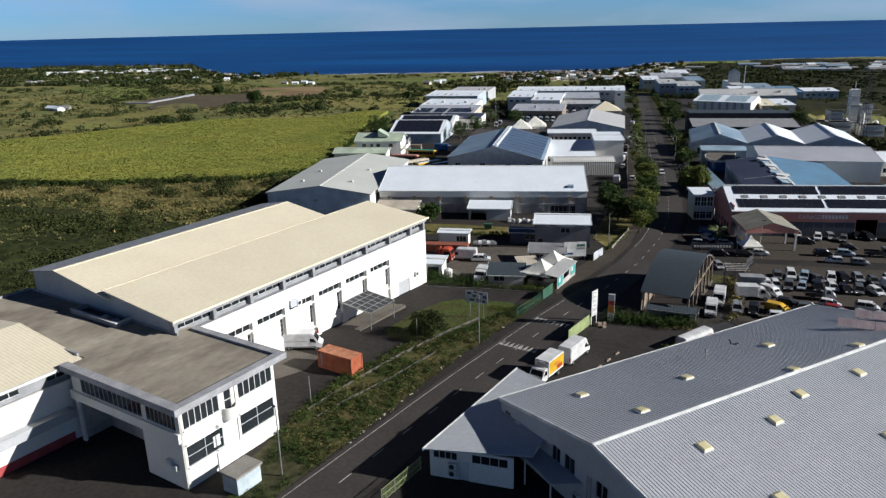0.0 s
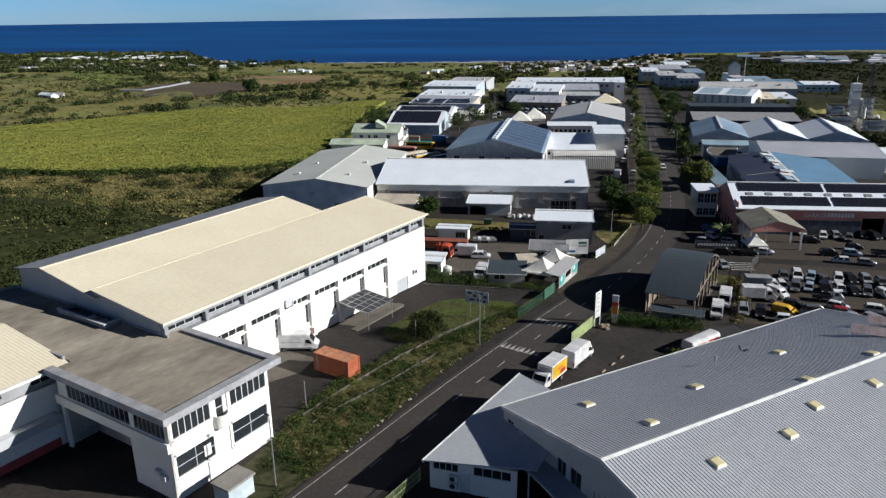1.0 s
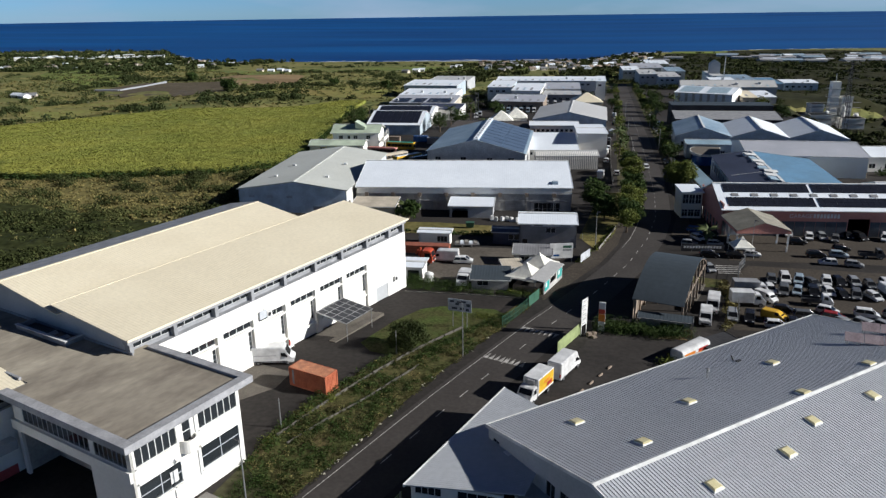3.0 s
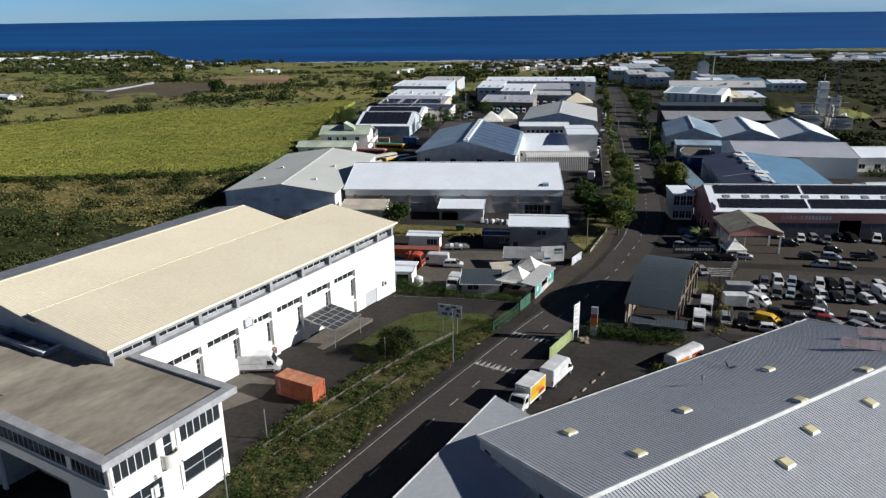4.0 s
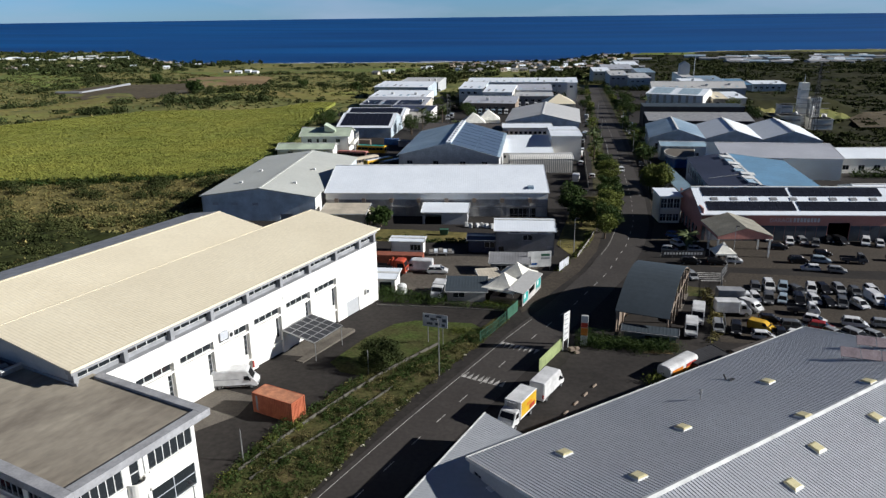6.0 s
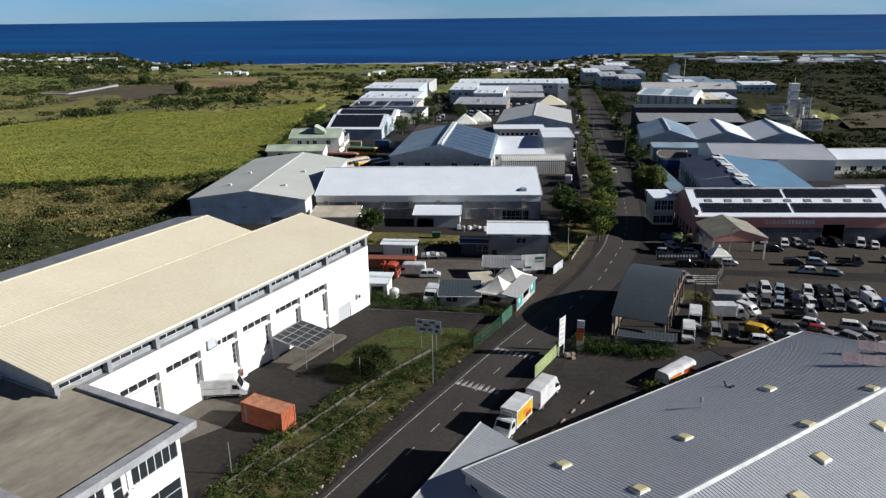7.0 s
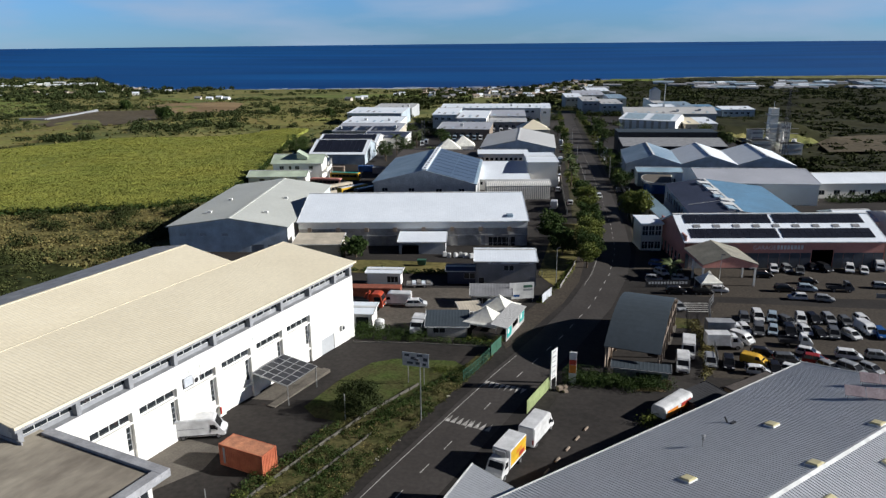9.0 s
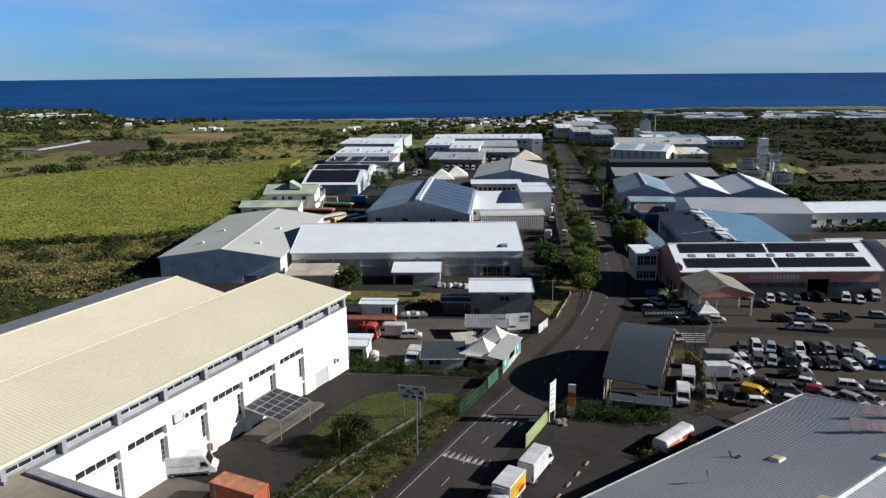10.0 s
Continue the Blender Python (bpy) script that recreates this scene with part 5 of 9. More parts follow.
shed("stair_block", "tall pale block with a flat roof beside the road", -11.8, 270, 6.5, 10.6, 22, 9.2, 9.5, "x", "white_wall", "white_roof", [("r", 2 + 4 * i, 3.4 + 4 * i, 5, 6.3, 2, 1) for i in range(5)], 0.8, category="office")
shed("hall", "blue-grey hall with a wide gable roof and pale ridge", -34.6, 332, 1.0, 32.4, 46, 7.4, 10.8, "y", "hangar_wall", "grey_roof", [("f", 5.6, 7.4, 4.0, 5.2, 1, 1), ("f", 3.0, 7, -1, 3.5, 1, 1, "door"), ("r", 4, 7, 3, 5, 3, 1)], 1.0, category="hall")


def pyramid_roof(x, y, w, h0, h1, label, wall="white_wall", roof="tent_cloth", name="pavilion"):
    t = thing(name, label, "pavilion", spot(x, y, 8))
    bm = fresh()
    box(bm, -w / 2 + 0.4, w / 2 - 0.4, -w / 2 + 0.4, w / 2 - 0.4, -2, h0)
    part("wall", bm, M[wall], t)
    bm = fresh()
    base = [bm.verts.new(p) for p in ((-w / 2, -w / 2, h0), (w / 2, -w / 2, h0), (w / 2, w / 2, h0), (-w / 2, w / 2, h0))]
    top = [bm.verts.new(p) for p in ((-0.2, -0.2, h1), (0.2, -0.2, h1), (0.2, 0.2, h1), (-0.2, 0.2, h1))]
    for i in range(4):
        bm.faces.new((base[i], base[(i + 1) % 4], top[(i + 1) % 4], top[i]))
    bm.faces.new(top), bm.faces.new(base[::-1])
    part("roof", bm, M[roof], t)


pyramid_roof(-50.4, 341.0, 11.0, 5.4, 9.6, "white pavilion with a pyramid roof")
pyramid_roof(-44.6, 349.0, 11.0, 6.0, 10.2, "white pavilion with a tall pyramid roof")
pyramid_roof(-14.0, 416, 17, 8.2, 12.8, "hall with a cream hipped roof", "beige_wall", "cream_roof")


def solar_shed(label, x, y, ang, w, dep, eave, ridge, wall="blue_wall", rows=1, margin=1.2):
    t = shed("solar_shed", label, x, y, ang, w, dep, eave, ridge, "x", wall, "white_roof", [], 0.9, category="warehouse", group="solar sheds")
    run = dep / 2
    k = (ridge - eave) / run
    n = int((w - 2 * margin) / 2.1)
    for r in range(rows):
        y0, y1 = run * (0.12 + 0.86 * r / rows), run * (0.12 + 0.86 * (r + 1) / rows) - 0.6
        for i in range(n):
            x0 = margin + (w - 2 * margin) * i / n
            x1 = x0 + (w - 2 * margin) / n - 0.08
            bm = fresh()
            z = lambda yy: eave + k * yy + 0.2
            hexa(bm, [(x0, y0, z(y0)), (x1, y0, z(y0)), (x1, y1, z(y1)), (x0, y1, z(y1)), (x0, y0, z(y0) + 0.07), (x1, y0, z(y0) + 0.07), (x1, y1, z(y1) + 0.07), (x0, y1, z(y1) + 0.07)])
            part("panel", bm, M["solar_cell"], t)
    return t


solar_shed("shed with dark solar panels on a white roof", -109, 318, 5, 24.5, 34, 5.0, 9.2)
solar_shed("second shed with dark solar panels and a white end wall", -117, 353, 5, 29, 30, 5.6, 8.4, "white_wall")
FAR_BLOCKS = (
    (-102.2, 380.1, 0, 23.2, 19, 6, 7, "navy_roof", "white_wall"),
    (-124.5, 404.5, 2.5, 37, 30, 7, 8.5, "lilac_roof", "beige_wall"),
    (-133, 454, 2, 35.5, 32, 7.5, 8.7, "white_roof", "white_wall"),
    (-149.3, 522, 1, 39.4, 37, 9, 10.2, "white_roof", "blue_wall"),
    (-148.8, 595.5, 0, 32.3, 36, 8, 9, "grey_roof", "grey_wall"),
    (-70, 433.5, 0, 30.5, 27, 6, 7.5, "lilac_roof", "rust_roof"),
    (-83.2, 498, 2, 16.3, 41, 10, 11.2, "white_roof", "blue_wall"),
    (-64.7, 482, 0, 19, 40, 9, 10.5, "white_roof", "white_wall"),
    (-43.2, 479.5, 4, 23.7, 17, 6.5, 7.3, "grey_roof", "dark_cladding"),
    (-44.6, 500, 4, 23.5, 36, 9, 10, "lilac_roof", "white_wall"),
    (-87.8, 566, 3.5, 77.5, 27, 10, 11.2, "white_roof", "white_wall"),
    (-11.3, 520.5, 2, 6.5, 39, 13, 13.5, "white_roof", "white_wall"),
    (77, 474, 4, 8.5, 30, 6.6, 8.0, "cream_roof", "beige_wall"),
    (87, 486, 5, 11.7, 30, 6, 7.2, "white_roof", "grey_wall"),
    (47.6, 548, 4, 64.1, 11, 7.4, 11.2, "grey_roof", "grey_wall"),
    (76.6, 618, 4, 8.6, 44, 11.8, 12.6, "grey_roof", "blue_wall"),
    (81.5, 590, 4, 24.1, 44, 9.7, 11.1, "blue_roof", "grey_wall"),
    (106.0, 592, 4, 17.8, 40, 7.6, 9.0, "sky_blue_roof", "blue_wall"),
    (124.9, 596, 4, 24.2, 20, 7.8, 8.8, "white_roof", "blue_wall"),
    (71.7, 572, 4, 17.1, 30, 9.8, 10.8, "white_roof", "white_wall"),
    (22.2, 655, 4, 15.1, 44, 11.1, 12.0, "grey_roof", "grey_wall"),
    (37.4, 640, 4, 17.4, 44, 9.7, 10.7, "grey_roof", "blue_wall"),
    (18.4, 760, 4, 29.6, 44, 11.8, 13.6, "lilac_roof", "grey_wall"),
    (35.1, 840, 4, 23.5, 40, 12.6, 14.1, "white_roof", "beige_wall"),
    (48.0, 700, 4, 15.4, 44, 11.4, 12.3, "blue_roof", "grey_wall"),
    (9.0, 720, 4, 15.7, 44, 11.4, 12.4, "white_roof", "grey_wall"),
)
for x, y, ang, w, dep, e, r, roof, wall in FAR_BLOCKS:
    holes = [("f", 1.5 + 4.2 * i, 3.6 + 4.2 * i, e - 3.4, e - 2.0, 2, 1) for i in range(int((w - 2) / 4.2))]
    t = shed("industrial_building", {"white_roof": "white-roofed", "grey_roof": "grey-roofed", "blue_roof": "blue-roofed", "cream_roof": "cream-roofed", "navy_roof": "dark-roofed", "lilac_roof": "pale grey-roofed", "sky_blue_roof": "bright blue-roofed"}[roof] + " industrial building with a row of windows", x, y, ang, w, dep, e, r, "x", wall, roof, holes, 1.4, category="industrial building", gutter=False, ridge_at=0.88)
    if x == -124.5:
        for u0, u1 in ((1.5, 11), (12.5, 19.5), (21, 35.5)):
            for j in range(int((u1 - u0) / 1.75)):
                bm = fresh()
                z = lambda v: e + (r - e) / (dep * 0.88) * v + 0.2
                p0, p1 = u0 + 1.75 * j, u0 + 1.75 * j + 1.65
                hexa(bm, [(p0, 1.0, z(1)), (p1, 1.0, z(1)), (p1, 15, z(15)), (p0, 15, z(15)), (p0, 1.0, z(1) + 0.08), (p1, 1.0, z(1) + 0.08), (p1, 15, z(15) + 0.08), (p0, 15, z(15) + 0.08)])
                part("panel", bm, M["solar_cell"], t)
    k, rc = (r - e) / (dep * 0.88), random.Random(int(x * 7 + y))
    for i in range(int(w / 5)):
        u, v0 = 1.5 + 5 * i + rc.uniform(0, 1.5), dep * rc.uniform(0.04, 0.16)
        v1, z = v0 + dep * rc.uniform(0.12, 0.24), lambda v: e + k * v + 0.16
        if rc.random() < 0.75:
            bm = fresh()
            hexa(bm, [(u, v0, z(v0)), (u + 1.4, v0, z(v0)), (u + 1.4, v1, z(v1)), (u, v1, z(v1)), (u, v0, z(v0) + 0.12), (u + 1.4, v0, z(v0) + 0.12), (u + 1.4, v1, z(v1) + 0.12), (u, v1, z(v1) + 0.12)])
            part("roof_light", bm, M["pale_blue_glass" if rc.random() < 0.5 else "trim_grey"], t)
        elif rc.random() < 0.6:
            bm = fresh()
            box(bm, u, u + 1.6, v1, v1 + 1.6, z(v1) - 0.2, z(v1) + rc.uniform(0.9, 1.8))
            part("roof_unit", bm, M["trim_white"], t)


def dark_hall():
    t = shed("dark_hall", "dark weathered hall with a grey front roof slope", 29.8, 362, 3, 47.5, 16, 5.0, 7.0, "x", "dark_roof", "trim_grey", [("f", 31, 34, 2.0, 4.4, 1, 1), ("f", 36, 40, 2.4, 4.4, 2, 1)], 1.2, ridge_at=0.97, category="hall", cap="dark_metal", gutter=False)
    bm = fresh()
    box(bm, -0.3, 46.8, 15.8, 30, -2, 9.4)
    part("upper_hall", bm, M["dark_roof"], t, "taller near-black rear hall")
    bm = fresh()
    box(bm, -0.5, 47.0, 15.6, 30.2, 9.4, 9.7)
    part("roof_edge", bm, M["grey_roof_dark"], t)


dark_hall()


def striped_store():
    t = shed("striped_store", "white store with rust streaks and pale blue roof lights", 37.5, 476.4, -20, 34, 26, 9.0, 11.5, "x", "white_wall", "white_roof", [], 1.2, category="store", ridge_at=0.7)
    for i in range(7):
        bm = fresh()
        box(bm, 2 + 4.4 * i, 3.6 + 4.4 * i, -0.06, -0.005, 1 + (i % 2), 8.6)
        part("wall_streak", bm, M["beige_wall"], t)
    for i in range(2):
        bm = fresh()
        k = 2.5 / 18.2
        x0, x1, y0, y1 = 2 + 16.5 * i, 14 + 16.5 * i, 2.0, 16.0
        hexa(bm, [(x0, y0, 9.0 + k * y0 + 0.2), (x1, y0, 9.0 + k * y0 + 0.2), (x1, y1, 9.0 + k * y1 + 0.2), (x0, y1, 9.0 + k * y1 + 0.2), (x0, y0, 9.0 + k * y0 + 0.28), (x1, y0, 9.0 + k * y0 + 0.28), (x1, y1, 9.0 + k * y1 + 0.28), (x0, y1, 9.0 + k * y1 + 0.28)])
        part("roof_light", bm, M["pale_blue_glass"], t)


striped_store()


def triple_hall():
    for i, (roof, lab) in enumerate((("blue_roof", "hall with a blue-grey gable roof, first of three joined"), ("white_roof", "hall with a pale gable roof, middle of three joined"), ("white_roof", "hall with a pale gable roof, last of three joined"))):
        x = 24.5 + 20.6 * i
        shed("gable_hall", lab, x, 295.5 + 0.3 * i, -2.0, 20.6, 36, 6.0, 9.3, "y", "blue_wall", roof, [("f", 2.2 + 3.2 * j, 3.3 + 3.2 * j, 1.6, 4.0, 1, 2) for j in range(5)] if i == 0 else [("f", 8, 11.5, -1, 3.4, 1, 1, "door")], 0.9, over=0.15, gutter=False, category="hall", group="three joined halls")


triple_hall()


def garage():
    t = shed("garage", "salmon-pink car garage with solar panels on a white roof", 24.9, 168.8, 7.3, 42.4, 19, 6.3, 10.0, "x", "pink_wall", "white_roof", [("f", 1.0, 9.0, -0.5, 3.6, 1, 1, "door"), ("f", 27.0, 31.6, -0.5, 4.4, 1, 1, "open"), ("l", 5.5, 6.7, 6.4, 7.6, 1, 1), ("l", 7.6, 8.8, 6.4, 7.6, 1, 1)] + [("l", 1.2 + 2.7 * i, 2.6 + 2.7 * i, -0.5, 2.6, 1, 2) for i in range(6)], 0.6, category="garage")
    k = (10.0 - 6.3) / 9.5
    z = lambda yy: 6.3 + k * yy + 0.22
    for x0, x1, y0, y1 in ((1.6, 20.4, 0.9, 4.1), (21.2, 40.6, 0.9, 4.1), (1.6, 20.4, 6.0, 9.0), (21.2, 40.6, 6.0, 9.0)):
        n = 15
        for i in range(n):
            for j in range(2):
                a, b = x0 + (x1 - x0) * i / n, x0 + (x1 - x0) * (i + 1) / n - 0.05
                c, d = y0 + (y1 - y0) * j / 2, y0 + (y1 - y0) * (j + 1) / 2 - 0.05
                bm = fresh()
                hexa(bm, [(a, c, z(c)), (b, c, z(c)), (b, d, z(d)), (a, d, z(d)), (a, c, z(c) + 0.06), (b, c, z(c) + 0.06), (b, d, z(d) + 0.06), (a, d, z(d) + 0.06)])
                part("panel", bm, M["solar_cell"], t)
    for i in range(9):
        a = 3 + 4.3 * i
        bm = fresh()
        hexa(bm, [(a, 4.5, z(4.5)), (a + 1.5, 4.5, z(4.5)), (a + 1.5, 5.5, z(5.5)), (a, 5.5, z(5.5)), (a, 4.5, z(4.5) + 0.05), (a + 1.5, 4.5, z(4.5) + 0.05), (a + 1.5, 5.5, z(5.5) + 0.05), (a, 5.5, z(5.5) + 0.05)])
        part("roof_light", bm, M["dark_cladding"], t)
    # dark panels stand for the shade on the wall below the fascia
    for u0, u1 in [(0.2, 0.95)] + [(9.05 + 2.23 * i, 11.2 + 2.23 * i) for i in range(8)] + [(31.7 + 2.1 * i, 33.72 + 2.1 * i) for i in range(5)]:
        bm = fresh()
        box(bm, u0, u1, -0.05, -0.005, -1, 3.75)
        part("lower_shade", bm, M["bar_dark"], t, "panel darkened for the shade below the fascia")
    # lettering: the kind of business, the name as bars
    cu = bpy.data.curves.new("sign_word", "FONT")
    cu.body, cu.size, cu.extrude, cu.align_x = "GARAGE", 1.25, 0.03, "LEFT"
    cu.materials.append(M["trim_white"])
    ob = new("sign_word", cu)
    ob.parent = t
    ob.matrix_basis = Matrix.Translation((14.4, -0.06, 4.55)) @ pose(0, 0, 0, 90)
    tagged(ob, label="pale raised capital letters")
    for i in range(8):
        bm = fresh()
        box(bm, 19.5 + 0.72 * i, 20.0 + 0.72 * i, -0.1, -0.02, 4.55, 5.45)
        part("sign_bar", bm, M["trim_white"], t)
    bm = fresh()
    box(bm, 13.8, 25.4, -0.03, -0.005, 4.25, 5.75)
    part("sign_panel", bm, M["pink_wall"], t)
    # porch with its own gable
    p = thing("porch", "gabled entrance porch with an olive roof on pale posts", "porch", pose(26.2, 155.8, -2.0, 0, 0, 8))
    for s in (0, 1):
        bm = fresh()
        a = -0.3 if s == 0 else 10.7
        ribbed(bm, (a, -0.4, 4.55), (a, 11.4, 4.55), (5.2, 11.4, 6.25), (5.2, -0.4, 6.25), 0.5, 0.05)
        part("roof", bm, M["olive_roof"], p)
    bm = fresh()
    prism(bm, [(-0.2, 3.85), (10.6, 3.85), (10.6, 4.45), (5.2, 6.15), (-0.2, 4.45)], -0.25, -0.05)
    part("gable_board", bm, M["pink_wall"], p)
    bm = fresh()
    box(bm, -0.2, 0.0, -0.05, 11.0, 3.85, 4.45)
    box(bm, 10.4, 10.6, -0.05, 11.0, 3.85, 4.45)
    part("side_beam", bm, M["pink_wall"], p)
    for x, y in ((0.1, 0.2), (10.3, 0.2), (0.1, 6.0), (10.3, 6.0)):
        bm = fresh()
        box(bm, x - 0.17, x + 0.17, y - 0.17, y + 0.17, -1, 4.0)
        part("post", bm, M["white_wall"], p)


garage()


def glazed_annex():
    t = thing("glazed_block", "two-storey white block with large windows beside the garage", "office", spot(17.5, 183, 7))
    for i, z in enumerate((0.0, 3.2)):
        holes = [(0.2 + 1.5 * j, 1.55 + 1.5 * j, z + 0.5, z + 2.8) for j in range(3)]
        bm = fresh()
        wall_cells(bm, Matrix(), 4.8, z - 1, z + 3.2, 0.2, holes)
        wall_cells(bm, face_matrix("r", 4.8, 8), 8.0, z - 1, z + 3.2, 0.2, [])
        wall_cells(bm, face_matrix("l", 4.8, 8), 8.0, z - 1, z + 3.2, 0.2, [])
        wall_cells(bm, face_matrix("b", 4.8, 8), 4.8, z - 1, z + 3.2, 0.2, [])
        part("storey", bm, M["white_wall"], t)
        for h in holes:
            window(t, Matrix(), *h, 2, 2, bar=0.09)
    bm = fresh()
    box(bm, -0.3, 5.1, -0.3, 8.3, 6.4, 6.7)
    part("roof", bm, M["white_roof"], t)


glazed_annex()
WORK = shed("workshop", "workshop with a dark navy metal roof", 32.0, 199.5, 1, 10.4, 42, 5.9, 7.5, "y", "blue_wall", "navy_roof", [("l", 3 + 4 * i, 5 + 4 * i, 2, 4.6, 2, 1) for i in range(9)], 0.7, category="workshop", ridge_at=0.97, gutter=False)
bm = fresh()
hexa(bm, [(1.0, 11.5, 6.24), (9.6, 11.7, 7.6), (9.6, 11.95, 7.6), (1.0, 11.75, 6.24), (1.0, 11.5, 6.32), (9.6, 11.7, 7.68), (9.6, 11.95, 7.68), (1.0, 11.75, 6.32)])
part("flashing", bm, M["trim_white"], WORK)
shed("workshop", "workshop with a weathered light blue metal roof", 42.9, 199.5, 1, 17.4, 43, 7.2, 7.4, "y", "blue_wall", "sky_blue_roof", [], 0.7, category="workshop", ridge_at=0.04, eave2=5.4, gutter=False)
for i in range(8):
    rgc = random.Random(60 + i)
    t = thing("roof_light_box", "pale stepped roof light between the workshop roofs", "roof light", Matrix.Translation((42.2 + rgc.uniform(-0.9, 0.9), 203 + 4.7 * i, G(42, 220) + 7.35)) @ pose(0, 0, 0, 0, 0, rgc.uniform(-5, 9)), "roof lights")
    bm = fresh()
    w, d, h = rgc.uniform(0.8, 1.8), rgc.uniform(1.4, 2.2), rgc.uniform(0.3, 0.7)
    hexa(bm, [(-w, -d, -0.5), (w, -d, -0.7), (w, d, -0.7), (-w, d, -0.5), (-w, -d, h), (w, -d, h * 0.5), (w, d, h * 0.5), (-w, d, h)])
    rounded(bm, 0.05)
    part("casing", bm, M["trim_white" if i % 3 else "pale_blue_glass"], t)
shed("low_store", "long low store with a bright pale blue roof", 25.2, 206.5, 6.0, 3.8, 30, 3.6, 4.3, "y", "beige_wall", "pale_blue_metal", [("l", 2 + 5 * i, 4 + 5 * i, 1, 2.6, 2, 1) for i in range(6)], 0.7, category="store", ridge_at=0.9, cap="tent_cloth")
shed("low_store", "narrow store with a pale blue roof behind the yard", 27.0, 276.0, 2.0, 15.5, 6.5, 5.3, 5.9, "x", "blue_wall", "pale_blue_metal", [("f", 1.5 + 3.4 * i, 3.0 + 3.4 * i, 1.6, 3.0, 2, 1) for i in range(4)], 0.7, category="store", ridge_at=0.9)


def curved_canopy():
    t = thing("entrance_canopy", "cream flat canopy with a rounded end over a blue wall", "canopy", pose(0, 0, G(31, 262), 0, 0, 0))
    ring = [(30.5 + 3.2 * math.cos(a), 268 + 8.0 * math.sin(a)) for a in [math.pi * (0.5 + i / 12) for i in range(13)]] + [(36.5, 259.5), (38.5, 276.0)]
    for name, z0, z1, mat, k in (("fascia", 3.3, 4.0, "tent_cloth", 1.0), ("deck", 4.0, 4.06, "paving", 0.94), ("wall", -2.0, 3.3, "paint_blue", 0.9)):
        bm = fresh()
        lo = [bm.verts.new((33 + (x - 33) * k, 267 + (y - 267) * k, z0)) for x, y in ring]
        hi = [bm.verts.new((33 + (x - 33) * k, 267 + (y - 267) * k, z1)) for x, y in ring]
        bm.faces.new(hi), bm.faces.new(lo[::-1])
        for i in range(len(ring)):
            j = (i + 1) % len(ring)
            bm.faces.new((lo[i], lo[j], hi[j], hi[i]))
        bmesh.ops.recalc_face_normals(bm, faces=bm.faces[:])
        part(name, bm, M[mat], t)


curved_canopy()
shed("big_store", "large store with a pale lilac-grey roof and white walls", 42.4, 244.3, 2.0, 35.1, 27, 7.1, 9.3, "x", "white_wall", "lilac_roof", [("f", 3, 8, -1, 4, 1, 1, "door")], 0.7, category="store")
shed("white_store", "white-roofed store behind clipped trees", 79, 258, 9.2, 33, 17, 5.2, 7.0, "x", "white_wall", "white_roof", [("f", 3 + 5 * i, 5 + 5 * i, 1.5, 3, 2, 1) for i in range(6)], 0.7, category="store")
shed("small_hall", "small white hall with a low gable roof", 69.5, 204, 10, 9.5, 12, 4.0, 5.6, "x", "white_wall", "white_roof", [("f", 2, 5, -1, 3, 1, 1, "door"), ("l", 2, 4, 1.5, 3, 2, 1)], 0.6, category="hall")
shed("small_hall", "small grey hall with an olive roof", 80, 198, 10, 18, 13, 5.2, 6.6, "x", "grey_wall", "olive_roof", [], 0.6, category="hall")


def green_house():
    t = shed("villa", "white two-storey house with a mint-green roof", -108.5, 274, 8, 18.5, 13, 6.8, 9.0, "x", "white_wall", "mint_roof", [("f", 2.5, 4.1, 4.2, 5.6, 2, 1), ("f", 6.0, 7.0, 3.4, 5.6, 1, 1), ("f", 8.4, 10.0, 4.2, 5.6, 2, 1), ("f", 13.6, 15.2, 4.2, 5.6, 2, 1)], 0.7, category="house", over=0.7)
    bm = fresh()
    hexa(bm, [(9.0, 1.8, 8.2), (13.0, 1.8, 7.9), (13.0, 7.5, 7.9), (9.0, 7.5, 9.0), (9.0, 1.8, 10.9), (13.0, 1.8, 8.6), (13.0, 7.5, 8.6), (9.0, 7.5, 10.9)])
    part("gablet", bm, M["mint_roof"], t)
    bm = fresh()
    box(bm, 18.5, 20.6, 0, 12, 3.2, 3.45)
    box(bm, 20.5, 20.6, 0, 12, 3.45, 4.4)
    part("balcony", bm, M["white_wall"], t)
    for i in range(4):
        bm = fresh()
        tube(bm, (20.5, 0.3 + 3.8 * i, -2), (20.5, 0.3 + 3.8 * i, 6.6), 0.12)
        part("post", bm, M["white_wall"], t)
    shed("side_house", "low white annex with a mint-green roof", -113.5, 262, 8, 21, 9, 3.3, 4.6, "x", "white_wall", "mint_roof", [("f", 4 + 4 * i, 6 + 4 * i, 1.0, 2.4, 2, 1) for i in range(4)], 0.7, category="house", over=0.5)


green_house()


